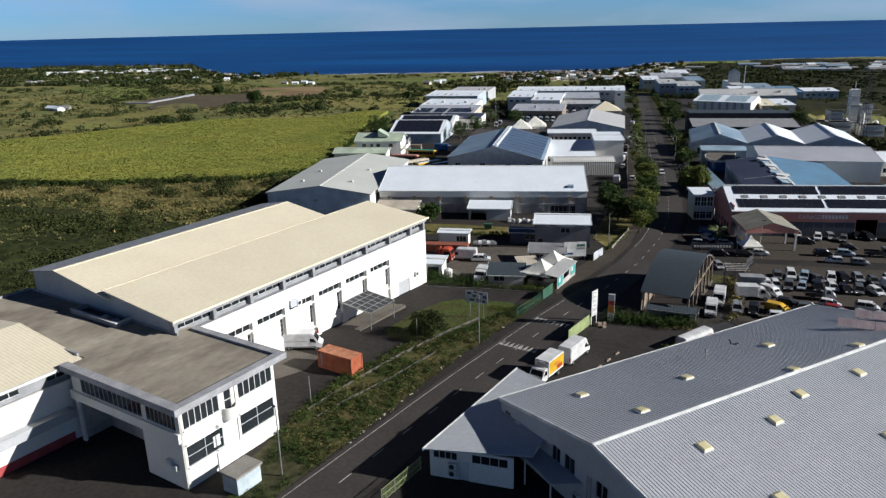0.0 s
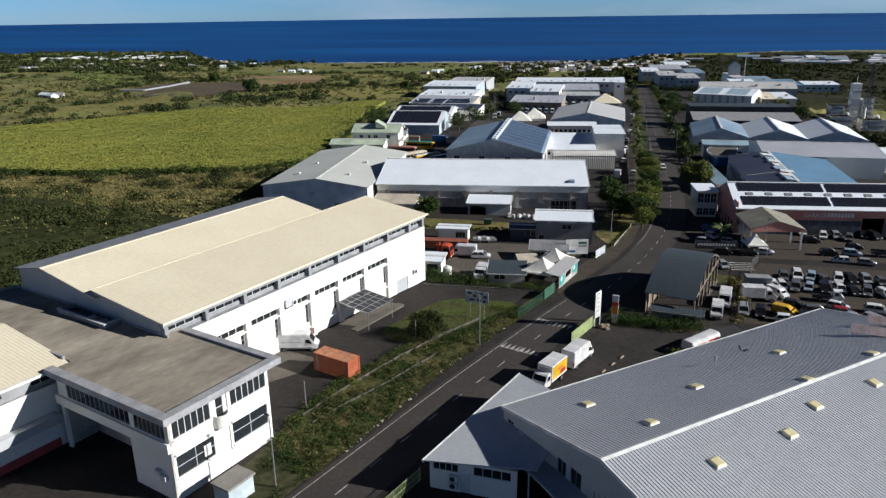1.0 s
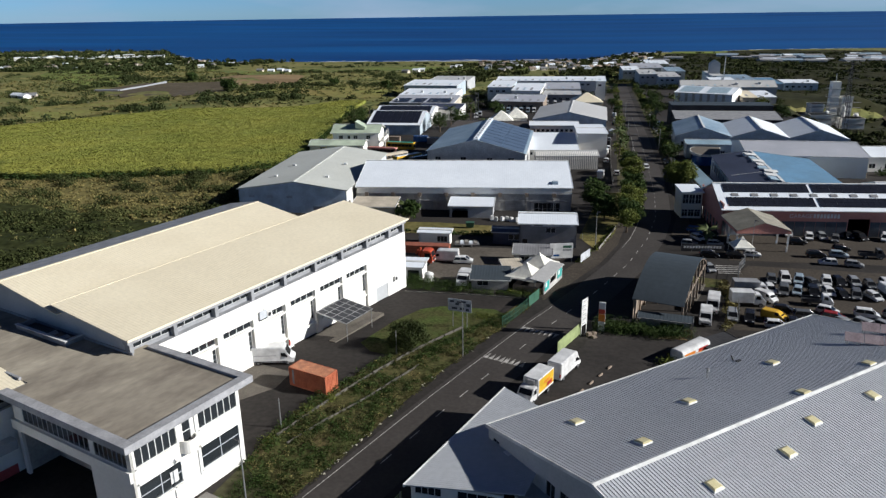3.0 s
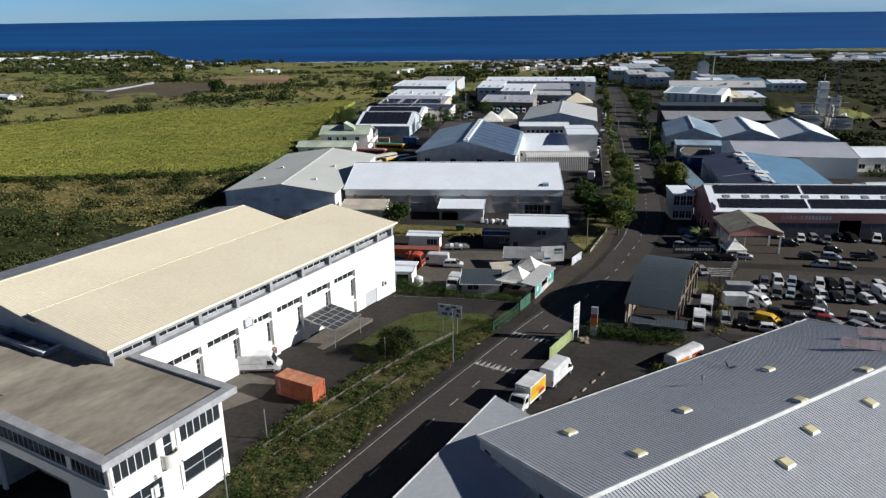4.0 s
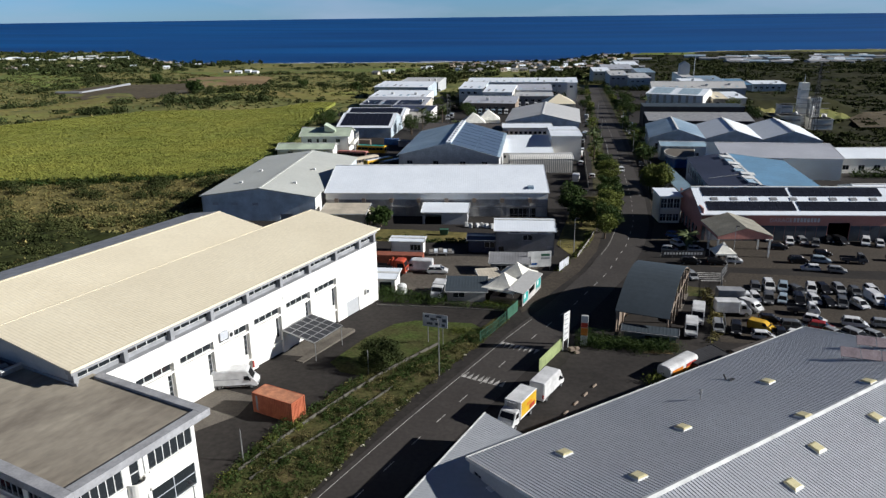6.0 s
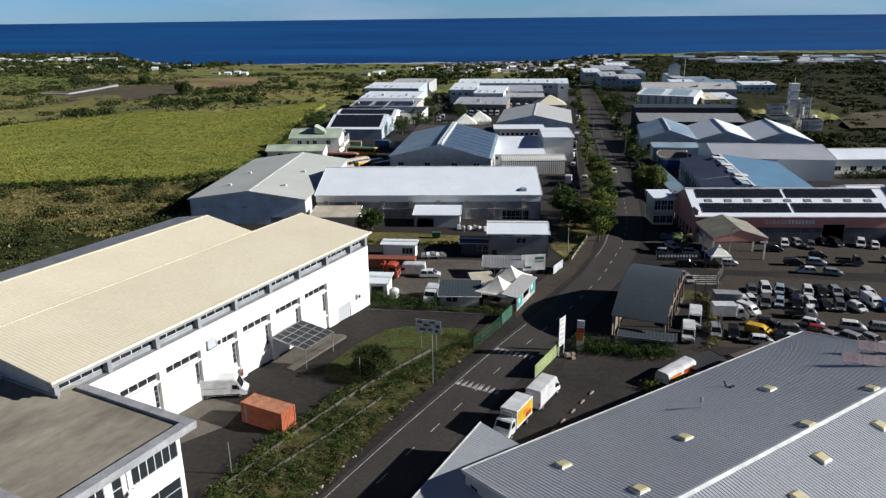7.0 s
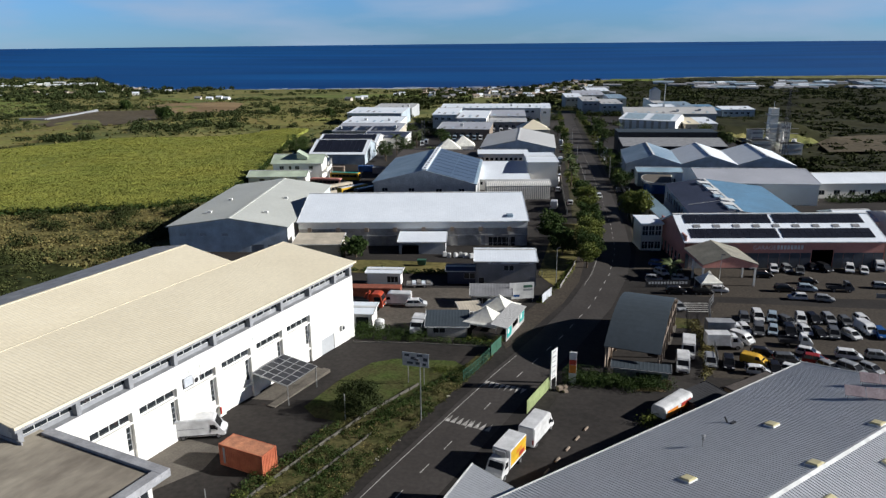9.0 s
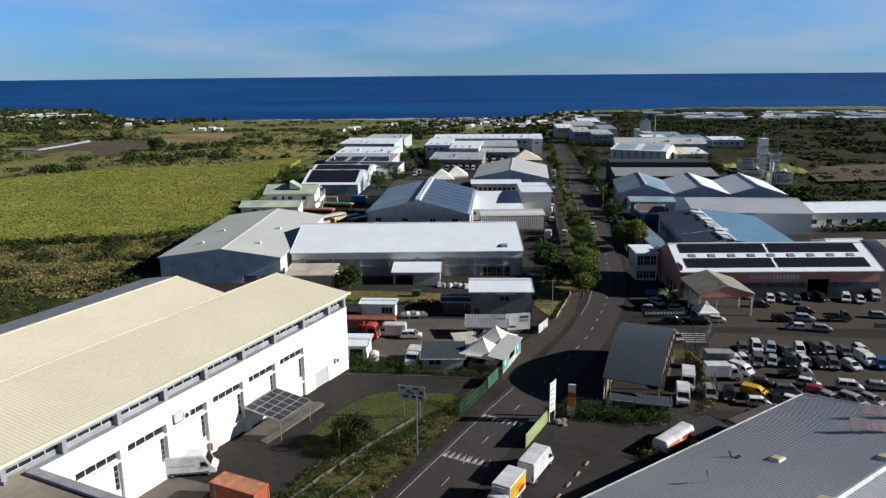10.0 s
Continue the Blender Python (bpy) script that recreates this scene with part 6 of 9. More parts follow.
# ---- plant with the tower, pylon and masts ----
def plant():
    t = thing("process_tower", "tall grey process tower with tanks and pipe frames", "industrial plant", spot(126, 470, 6))
    bm = fresh()
    box(bm, -2.3, 2.3, -2.3, 2.3, -3, 27.5)
    part("tower", bm, M["white_wall"], t, "white clad tower shaft")
    for i in range(5):
        bm = fresh()
        box(bm, -3.3, 3.3, -3.3, 3.3, 5 * i + 3.4, 5 * i + 3.6)
        pf = part("platform", bm, M["galvanised"], t)
        for sx, sy in ((-1, -1), (1, -1), (1, 1), (-1, 1)):
            bm = fresh()
            tube(bm, (sx * 3.2, sy * 3.2, 5 * i + 3.6), (sx * 3.2, sy * 3.2, 5 * i + 4.7), 0.06, n=4)
            part("rail_post", bm, M["galvanised"], pf)
        for q in (-3.2, 3.2):
            bm = fresh()
            box(bm, -3.2, 3.2, q - 0.05, q + 0.05, 5 * i + 4.65, 5 * i + 4.75)
            part("rail", bm, M["galvanised"], pf)
    bm = fresh()
    tube(bm, (0, 0, 27.5), (0, 0, 32), 0.3, 0.15)
    part("chimney", bm, M["metal"], t)
    for x, y, w, d, h in ((-9.5, 0, 7, 8, 15), (-10, -9, 12, 8, 10), (7, 1, 6, 7, 19), (8, -8, 12, 9, 8), (-16, 3, 8, 9, 9)):
        bm = fresh()
        box(bm, x - w / 2, x + w / 2, y - d / 2, y + d / 2, -3, h)
        box(bm, x - w / 2 - 0.25, x + w / 2 + 0.25, y - d / 2 - 0.25, y + d / 2 + 0.25, h - 0.5, h)
        part("block", bm, M["white_wall"], t)
        for k in range(int(h / 3)):
            bm = fresh()
            box(bm, x - w / 2 + 0.6, x + w / 2 - 0.6, y - d / 2 - 0.12, y - d / 2 - 0.01, 3 * k + 0.8, 3 * k + 2.0)
            part("louvre", bm, M["trim_grey"], t)
    for x, y, r, h in ((-5.0, -6, 1.2, 11), (4.2, -5.5, 1.0, 14), (13, -2, 1.5, 9)):
        bm = fresh()
        tube(bm, (x, y, -3), (x, y, h), r, n=14)
        tube(bm, (x, y, h), (x, y, h + r * 0.6), r, 0.2, n=14)
        part("tank", bm, M["white_wall"], t)
    for k in range(5):
        bm = fresh()
        for yy in (-3.6, -4.4):
            tube(bm, (-14, yy, 4 + 3 * k), (14, yy, 4 + 3 * k), 0.1, n=6)
        part("pipe_run", bm, M["galvanised"], t)
    s = thing("silo_block", "tall grey silo block of the far factory", "industrial plant", spot(80, 640, 0))
    bm = fresh()
    tube(bm, (8, 0, -2), (8, 0, 27), 0.35)
    part("mast", bm, M["metal"], s)
    bm = fresh()
    box(bm, -4, 4, -4, 4, -2, 20)
    prism(bm, [(-4.3, 20), (4.3, 20), (0, 23)], -4.2, 4.2)
    part("block", bm, M["grey_wall"], s)


plant()


def lattice_pylon(x, y, h, name="pylon", label="grey steel lattice power pylon", w0=3.6, w1=0.6, n=11, arms=True):
    t = thing(name, label, "pylon", spot(x, y, 12))
    lv = [h * (1 - (1 - i / n) ** 1.25) for i in range(n + 1)]
    wd = [w0 + (w1 - w0) * z / h for z in lv]
    for sx, sy in ((-1, -1), (1, -1), (1, 1), (-1, 1)):
        bm = fresh()
        tube(bm, (sx * w0 / 2, sy * w0 / 2, -2), (sx * w1 / 2, sy * w1 / 2, h), 0.14, 0.09, 5)
        part("leg", bm, M["dark_metal"], t)
    bm = fresh()
    for i in range(n):
        a, b, za, zb = wd[i] / 2, wd[i + 1] / 2, lv[i], lv[i + 1]
        for p, q in (((-a, -a), (b, -b)), ((a, -a), (-b, -b)), ((-a, a), (b, b)), ((a, a), (-b, b)), ((-a, -a), (-b, b)), ((-a, a), (-b, -b)), ((a, -a), (b, b)), ((a, a), (b, -b))):
            tube(bm, (*p, za), (*q, zb), 0.045, n=4)
    part("bracing", bm, M["dark_metal"], t)
    if arms:
        for z in (0.78, 0.88, 0.97):
            bm = fresh()
            tube(bm, (-4.5, 0, h * z), (4.5, 0, h * z), 0.1, n=5)
            tube(bm, (-4.5, 0, h * z), (0, 0, h * z + 1.2), 0.06, n=4)
            tube(bm, (4.5, 0, h * z), (0, 0, h * z + 1.2), 0.06, n=4)
            part("cross_arm", bm, M["dark_metal"], t)


lattice_pylon(119, 420, 38)
lattice_pylon(-61.5, 338, 18, "lattice_mast", "grey steel lattice mast beside the side street", 1.6, 1.2, 8, False)


# ---- the arched canopy ----
def arched_canopy():
    t = thing("arched_canopy", "open shelter with a dark arched metal roof on rusty posts", "shelter", pose(10.9, 122.3, -1.25, 0, 0, -15))
    # the arch spans local y, the vault runs along local x
    W, S, zs, rise, n = 7.9, 22.6, 4.2, 3.5, 28
    arc = [(-S / 2 * math.cos(math.pi * i / n), zs + rise * (1 - math.cos(math.pi * i / n) ** 2)) for i in range(n + 1)]
    for i in range(n):
        (y0, z0), (y1, z1) = arc[i], arc[i + 1]
        bm = fresh()
        hexa(bm, [(-W / 2, y0, z0), (W / 2, y0, z0), (W / 2, y1, z1), (-W / 2, y1, z1), (-W / 2, y0, z0 + 0.08), (W / 2, y0, z0 + 0.08), (W / 2, y1, z1 + 0.08), (-W / 2, y1, z1 + 0.08)])
        part("roof_sheet", bm, M["grey_roof_dark"], t)
    for x in (-W / 2 + 0.15, 0, W / 2 - 0.15):
        bm = fresh()
        for (y0, z0), (y1, z1) in zip(arc, arc[1:]):
            tube(bm, (x, y0, z0 - 0.12), (x, y1, z1 - 0.12), 0.09, n=5)
        part("arch_rib", bm, M["rust_roof"], t, "rusty steel arch rib")
    for s in (-1, 1):
        for k in range(7):
            y = -S / 2 + 1.1 + (S - 1.6) * k / 6
            top = zs + rise * max(0.0, 1 - (2 * y / S) ** 2)
            bm = fresh()
            box(bm, s * (W / 2 - 0.35) - 0.13, s * (W / 2 - 0.35) + 0.13, y - 0.13, y + 0.13, -1, top - 0.1)
            part("post", bm, M["rust_roof"], t, "rusty steel post")
        bm = fresh()
        box(bm, s * (W / 2 - 0.35) - 0.1, s * (W / 2 - 0.35) + 0.1, -S / 2 + 1.0, S / 2 - 0.4, zs - 0.3, zs - 0.1)
        part("beam", bm, M["rust_roof"], t)
    # unseen end wall, added so that the shelter casts an unbroken shadow
    bm = fresh()
    prism(bm, [(y, z - 0.02) for y, z in arc] + [(S / 2, -1), (-S / 2 + 0.9, -1), (-S / 2 + 0.9, zs - 0.1)], W / 2 - 0.08, W / 2 - 0.02, pose(0, 0, 0, 0, 0, 90))
    bmesh.ops.recalc_face_normals(bm, faces=bm.faces[:])
    part("shadow_sheet", bm, M["rust_roof"], t, "unseen sheet closing one end, added to fill the shadow")
    bm = fresh()
    box(bm, -W / 2, W / 2, -S / 2 + 0.9, S / 2, -1, 0.12)
    part("floor", bm, M["paving"], t)


arched_canopy()
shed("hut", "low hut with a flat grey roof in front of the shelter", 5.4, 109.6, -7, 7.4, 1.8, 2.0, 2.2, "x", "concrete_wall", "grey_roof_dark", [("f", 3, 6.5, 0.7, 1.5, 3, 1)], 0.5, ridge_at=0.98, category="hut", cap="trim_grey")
shed("store_shed", "low shed with a dark brown tarred roof", 15.6, 100.0, 42, 5.5, 4.5, 1.2, 1.5, "x", "rust_roof", "dark_roof", [], 0.5, ridge_at=0.9, category="shed", cap="dark_metal")
shed("store_shed", "low shed with a dark roof beside the car lot", 22.5, 104.0, 40, 8, 4.2, 0.9, 1.1, "x", "rust_roof", "tarred_roof", [], 0.5, ridge_at=0.9, category="shed", cap="dark_metal")


# ---- vehicles ----
def wheel_parts(t, xs, half, r=0.31, w=0.2):
    for x in xs:
        for s in (-1, 1):
            bm = fresh()
            tube(bm, (x, s * (half - w), r), (x, s * half, r), r, n=14)
            wl = part("wheel", bm, M["tyre"], t)
            bm = fresh()
            tube(bm, (x, s * half, r), (x, s * (half + 0.015), r), r * 0.6, n=10)
            part("rim", bm, M["rim"], wl)


def car(kind, colour, m, label, group=""):
    """A passenger car: nose towards +x."""
    paint = M["paint_" + colour]
    t = thing("car", label, "car", m, group)
    suv = kind == "suv"
    L, W, hb, hr = (4.45, 1.84, 1.02, 1.68) if suv else (4.0, 1.74, 0.95, 1.5)
    f, r = L / 2, -L / 2
    bm = fresh()
    prism(bm, [(r + 0.02, 0.32), (f - 0.05, 0.30), (f, 0.52), (f - 0.1, 0.72), (f - 0.35, 0.82), (f - 0.95, hb), (r + 0.35, hb + 0.05), (r, 0.88)], -W / 2, W / 2)
    rounded(bm, 0.09, 2)
    body = part("body", bm, paint, t)
    # cabin of glass, with roof and pillars
    b0, b1, t0, t1 = r + 0.1, f - 0.78, r + 0.42, f - 1.62
    lw, uw = W / 2 - 0.05, W / 2 - 0.18
    bm = fresh()
    hexa(bm, [(b0, -lw, hb - 0.03), (b1, -lw, hb - 0.03), (b1, lw, hb - 0.03), (b0, lw, hb - 0.03), (t0, -uw, hr - 0.03), (t1, -uw, hr - 0.03), (t1, uw, hr - 0.03), (t0, uw, hr - 0.03)])
    part("glazing", bm, M["car_glass"], t)
    bm = fresh()
    hexa(bm, [(t0 - 0.1, -uw - 0.03, hr - 0.06), (t1 + 0.1, -uw - 0.03, hr - 0.06), (t1 + 0.1, uw + 0.03, hr - 0.06), (t0 - 0.1, uw + 0.03, hr - 0.06), (t0, -uw + 0.1, hr + 0.05), (t1 - 0.1, -uw + 0.1, hr + 0.05), (t1 - 0.1, uw - 0.1, hr + 0.05), (t0, uw - 0.1, hr + 0.05)])
    rounded(bm, 0.03)
    part("roof", bm, paint, t)
    for s in (-1, 1):
        for (xa, xb) in ((b0, t0), (b1, t1), ((b0 + b1) / 2 - 0.1, (t0 + t1) / 2)):
            bm = fresh()
            tube(bm, (xa, s * (lw + 0.005), hb - 0.02), (xb, s * (uw + 0.01), hr - 0.02), 0.045, n=5)
            part("pillar", bm, paint, t)
    for s in (-1, 1):
        bm = fresh()
        box(bm, f - 0.3, f - 0.02, s * (W / 2 - 0.3) - 0.2, s * (W / 2 - 0.3) + 0.2, 0.6, 0.76)
        rounded(bm, 0.03)
        part("headlight", bm, M["lamp_glass"], t)
        bm = fresh()
        box(bm, r - 0.01, r + 0.12, s * (W / 2 - 0.22) - 0.12, s * (W / 2 - 0.22) + 0.12, 0.7, 0.93)
        part("tail_light", bm, M["tail_glass"], t)
        bm = fresh()
        box(bm, b1 - 0.45, b1 - 0.25, s * (W / 2 + 0.08) - 0.09, s * (W / 2 + 0.08) + 0.09, hb, hb + 0.13)
        part("mirror", bm, paint, t)
    bm = fresh()
    box(bm, f - 0.1, f + 0.012, -0.5, 0.5, 0.38, 0.54)
    part("grille", bm, M["grille"], t)
    wheel_parts(t, (f - 0.78, r + 0.72), W / 2 - 0.01)
    return t


def van(colour, m, label, L=5.4, H=2.45, W=1.95, group="", stripe=None):
    """A delivery van: nose towards +x."""
    paint = M["paint_" + colour]
    t = thing("van", label, "van", m, group)
    f, r = L / 2, -L / 2
    bm = fresh()
    prism(bm, [(r, 0.38), (f - 0.05, 0.35), (f, 0.62), (f - 0.06, 1.0), (f - 0.62, 1.24), (f - 1.22, H - 0.16), (f - 1.6, H), (r + 0.08, H - 0.02)], -W / 2, W / 2)
    rounded(bm, 0.1, 2)
    part("body", bm, paint, t)
    bm = fresh()
    hexa(bm, [(f - 0.72, -W / 2 + 0.14, 1.27), (f - 0.62, -W / 2 + 0.14, 1.29), (f - 0.62, W / 2 - 0.14, 1.29), (f - 0.72, W / 2 - 0.14, 1.27), (f - 1.2, -W / 2 + 0.22, H - 0.32), (f - 1.1, -W / 2 + 0.22, H - 0.3), (f - 1.1, W / 2 - 0.22, H - 0.3), (f - 1.2, W / 2 - 0.22, H - 0.32)])
    part("windscreen", bm, M["car_glass"], t)
    for s in (-1, 1):
        bm = fresh()
        y = s * (W / 2 + 0.004)
        prism(bm, [(f - 0.85, 1.28), (f - 1.75, 1.28), (f - 1.75, 1.85), (f - 1.2, 1.85)], y - 0.012, y + 0.012)
        part("side_window", bm, M["car_glass"], t)
        bm = fresh()
        box(bm, f - 0.2, f - 0.01, s * (W / 2 - 0.28) - 0.17, s * (W / 2 - 0.28) + 0.17, 0.75, 0.97)
        part("headlight", bm, M["lamp_glass"], t)
        bm = fresh()
        box(bm, f - 1.05, f - 0.88, s * (W / 2 + 0.1) - 0.1, s * (W / 2 + 0.1) + 0.1, 1.25, 1.55)
        part("mirror", bm, M["grille"], t)
        bm = fresh()
        box(bm, r + 0.5, f - 0.9, s * (W / 2 + 0.01) - 0.015, s * (W / 2 + 0.01) + 0.015, 0.5, 0.62)
        part("side_strip", bm, M["grille"], t)
        bm = fresh()
        box(bm, r - 0.015, r + 0.05, s * (W / 2 - 0.14) - 0.07, s * (W / 2 - 0.14) + 0.07, 0.8, 1.3)
        part("tail_light", bm, M["tail_glass"], t)
    bm = fresh()
    box(bm, f - 0.15, f + 0.012, -0.6, 0.6, 0.45, 0.7)
    part("grille", bm, M["grille"], t)
    if stripe:
        for s in (-1, 1):
            bm = fresh()
            box(bm, r + 0.4, f - 2.4, s * (W / 2 + 0.012) - 0.006, s * (W / 2 + 0.012) + 0.006, 1.42, 1.5)
            part("lettering_bar", bm, M[stripe], t)
    wheel_parts(t, (f - 0.85, r + 0.95), W / 2 - 0.01, 0.34, 0.22)
    return t


def box_truck(m, label, box_mat="paint_white", cab="white", L=6.4, H=3.05, W=2.15, side=None, deck=False, group=""):
    """A small lorry with a cab and a box body: nose towards +x."""
    t = thing("truck", label, "truck", m, group)
    paint = M["paint_" + cab] if "paint_" + cab in M else M[cab]
    f, r = L / 2, -L / 2
    bm = fresh()
    prism(bm, [(f - 1.95, 0.5), (f - 0.05, 0.45), (f, 0.75), (f - 0.1, 1.15), (f - 0.55, 1.45), (f - 0.95, 2.2), (f - 1.95, 2.28)], -W / 2 + 0.08, W / 2 - 0.08)
    rounded(bm, 0.08, 2)
    part("cab", bm, paint, t)
    bm = fresh()
    hexa(bm, [(f - 0.6, -W / 2 + 0.2, 1.47), (f - 0.5, -W / 2 + 0.2, 1.49), (f - 0.5, W / 2 - 0.2, 1.49), (f - 0.6, W / 2 - 0.2, 1.47), (f - 0.95, -W / 2 + 0.26, 2.1), (f - 0.86, -W / 2 + 0.26, 2.1), (f - 0.86, W / 2 - 0.26, 2.1), (f - 0.95, W / 2 - 0.26, 2.1)])
    part("windscreen", bm, M["car_glass"], t)
    for s in (-1, 1):
        bm = fresh()
        y = s * (W / 2 - 0.075)
        prism(bm, [(f - 0.85, 1.4), (f - 1.7, 1.4), (f - 1.7, 2.0), (f - 1.1, 2.0)], y - 0.015, y + 0.015)
        part("side_window", bm, M["car_glass"], t)
        bm = fresh()
        box(bm, f - 0.15, f + 0.01, s * (W / 2 - 0.4) - 0.18, s * (W / 2 - 0.4) + 0.18, 0.75, 0.98)
        part("headlight", bm, M["lamp_glass"], t)
    bm = fresh()
    box(bm, r, f - 0.6, -0.45, 0.45, 0.5, 0.72)
    part("chassis", bm, M["dark_metal"], t)
    if deck:
        bm = fresh()
        box(bm, r, f - 2.05, -W / 2, W / 2, 0.8, 0.95)
        for y0, y1 in ((-W / 2, -W / 2 + 0.06), (W / 2 - 0.06, W / 2)):
            box(bm, r, f - 2.05, y0, y1, 0.95, 1.35)
        part("flatbed", bm, M[box_mat], t)
    else:
        bm = fresh()
        box(bm, r, f - 2.02, -W / 2, W / 2, 0.78, H)
        rounded(bm, 0.05, 1)
        bod = part("box_body", bm, M[box_mat], t)
        bm = fresh()
        box(bm, f - 2.03, f - 1.75, -0.6, 0.6, H - 0.75, H - 0.15)
        part("cooler", bm, M["trim_grey"], bod)
        if side:
            for s in (-1, 1):
                y = s * (W / 2 + 0.006)
                for (xa, xb, za, zb), mm in zip(((r + 0.1, f - 2.2, 1.1, H - 0.15), (r + 0.5, r + 1.9, 1.2, 1.75), (r + 1.2, r + 2.6, 1.9, 2.3)), side):
                    bm = fresh()
                    dy = 0.004 * (1 + side.index(mm))
                    box(bm, xa, xb, y - dy, y + dy, za, zb)
                    part("side_picture", bm, M[mm], bod)
    wheel_parts(t, (f - 0.9, r + 1.3), W / 2 - 0.06, 0.38, 0.26)
    return t


def bus(m, label, colour, L=11.5, H=3.0, W=2.5, roof="paint_white"):
    t = thing("bus", label, "bus", m, "parked buses")
    bm = fresh()
    box(bm, -L / 2, L / 2, -W / 2, W / 2, 0.35, H)
    rounded(bm, 0.15, 2)
    part("body", bm, M[colour], t)
    for s in (-1, 1):
        for i in range(7):
            bm = fresh()
            x = -L / 2 + 0.6 + i * (L - 1.2) / 7
            box(bm, x, x + (L - 1.2) / 7 - 0.12, s * (W / 2 + 0.004) - 0.01, s * (W / 2 + 0.004) + 0.01, 1.45, 2.45)
            part("window", bm, M["car_glass"], t)
    bm = fresh()
    box(bm, L / 2 - 0.02, L / 2 + 0.012, -1.05, 1.05, 1.2, 2.6)
    part("windscreen", bm, M["car_glass"], t)
    bm = fresh()
    box(bm, -L / 2 + 0.5, L / 2 - 0.8, -0.8, 0.8, H, H + 0.14)
    part("roof_pod", bm, M[roof], t)
    wheel_parts(t, (L / 2 - 2.4, -L / 2 + 2.8), W / 2 - 0.02, 0.48, 0.3)


DONE = {}


def park(kind, colour, x, y, ang):
    ang += random.uniform(-3, 3)
    m = spot(x, y, ang, 0.07) @ Matrix.Scale(0.92, 4)
    where = "car lot rows" if y < 147 else "garage forecourt"
    key = (kind, colour, where)
    if key in DONE:
        return copy_thing(DONE[key], m)
    words = {"hatch": "small hatchback", "suv": "tall estate car", "van": "delivery van", "pickup": "pickup truck"}[kind]
    label = colour.replace("_", " ") + " " + words + " parked on the " + ("gravel car lot" if y < 147 else "garage forecourt")
    if kind == "van":
        DONE[key] = van(colour, m, label, 4.1 if colour == "yellow" else 4.7, 1.8 if colour == "yellow" else 2.05, 1.8, where)
    elif kind == "pickup":
        DONE[key] = box_truck(m, label, "dark_metal", colour, 5.2, 2, 1.9, deck=True, group=where)
    else:
        DONE[key] = car(kind, colour, m, label, where)
    return DONE[key]


LOT_A = [("hatch", "grey", 29.4, 136.3, -97), ("suv", "white", 31.9, 137.5, -93), ("hatch", "pale_blue", 34.2, 137.2, -104), ("hatch", "grey", 36.2, 136.0, -65), ("suv", "white", 38.8, 137.2, -100), ("hatch", "black", 40.9, 137.4, -85), ("hatch", "silver", 43.5, 137.8, -90), ("hatch", "grey", 45.8, 136.9, -87), ("hatch", "white", 48.8, 137.9, -85)]
LOT_B = [("hatch", "white", 28.2, 131.1, -83), ("suv", "grey", 30.3, 130.6, -103), ("hatch", "pale_blue", 32.6, 130.9, -103), ("suv", "black", 35.1, 130.7, -98), ("hatch", "white", 37.7, 131.5, -83), ("hatch", "black", 39.6, 130.7, -78), ("suv", "grey", 41.8, 130.7, -98), ("hatch", "white", 44.5, 130.6, -68), ("van", "white", 47.6, 133.2, -78), ("hatch", "blue", 49.2, 131.7, -88)]
LOT_C = [("van", "white", 26.6, 126.2, -50), ("pickup", "white", 34.5, 125.8, -8), ("hatch", "white", 35.2, 122.1, -22), ("suv", "grey", 31.2, 119.0, -5), ("hatch", "black", 28.4, 121.2, -5), ("hatch", "red", 35.3, 119.1, -15), ("suv", "white", 40.8, 121.7, -10), ("hatch", "silver", 45.0, 122.2, -12), ("hatch", "black", 28.5, 115.1, -95), ("hatch", "white", 25.9, 114.2, -4), ("hatch", "white", 30.9, 115.0, -30), ("hatch", "silver", 36.3, 116.7, -60), ("suv", "silver", 39.1, 116.2, -50), ("hatch", "silver", 41.9, 116.8, -50), ("suv", "silver", 19.9, 116.6, -98), ("suv", "black", 22.4, 116.3, -98)]
LOT_D = [("van", "yellow", 26.2, 117.3, -30)]
COURT = [("hatch", "white", 43.2, 168.4, -99), ("hatch", "silver", 46.0, 169.2, -84), ("hatch", "grey", 48.2, 167.7, -104), ("hatch", "black", 39.9, 163.9, 2), ("hatch", "white", 39.4, 170.6, -94), ("suv", "black", 53.9, 170.6, -69), ("suv", "white", 59.0, 170.7, -104), ("hatch", "white", 61.5, 169.7, -104), ("van", "white", 65.7, 172.8, -104), ("hatch", "black", 51.9, 171.2, -94)]
STREET = [("hatch", "black", 47.5, 160.4, 0), ("hatch", "white", 42.2, 149.8, 180), ("hatch", "silver", 46.8, 149.3, -8), ("pickup", "grey", 51.9, 156.1, -5), ("hatch", "pale_blue", 45.7, 155.4, -10), ("hatch", "silver", 60.5, 159.0, -8), ("suv", "black", 41.3, 154.5, 3)]
CORNER = [("hatch", "white", 19.5, 163.3, -58), ("hatch", "silver", 17.3, 158.4, -10), ("hatch", "white", 22.6, 159.2, -8), ("hatch", "blue", 19.6, 169.8, -20), ("hatch", "black", 23.1, 167.0, -78), ("suv", "black", 25.4, 150.9, 0), ("hatch", "white", 28.9, 152.6, 0), ("hatch", "silver", 19.4, 141.2, -78), ("suv", "black", 20.4, 150.5, 0)]
for rows in (LOT_A, LOT_B, LOT_C, LOT_D, COURT, STREET, CORNER):
    for row in rows:
        park(*row)

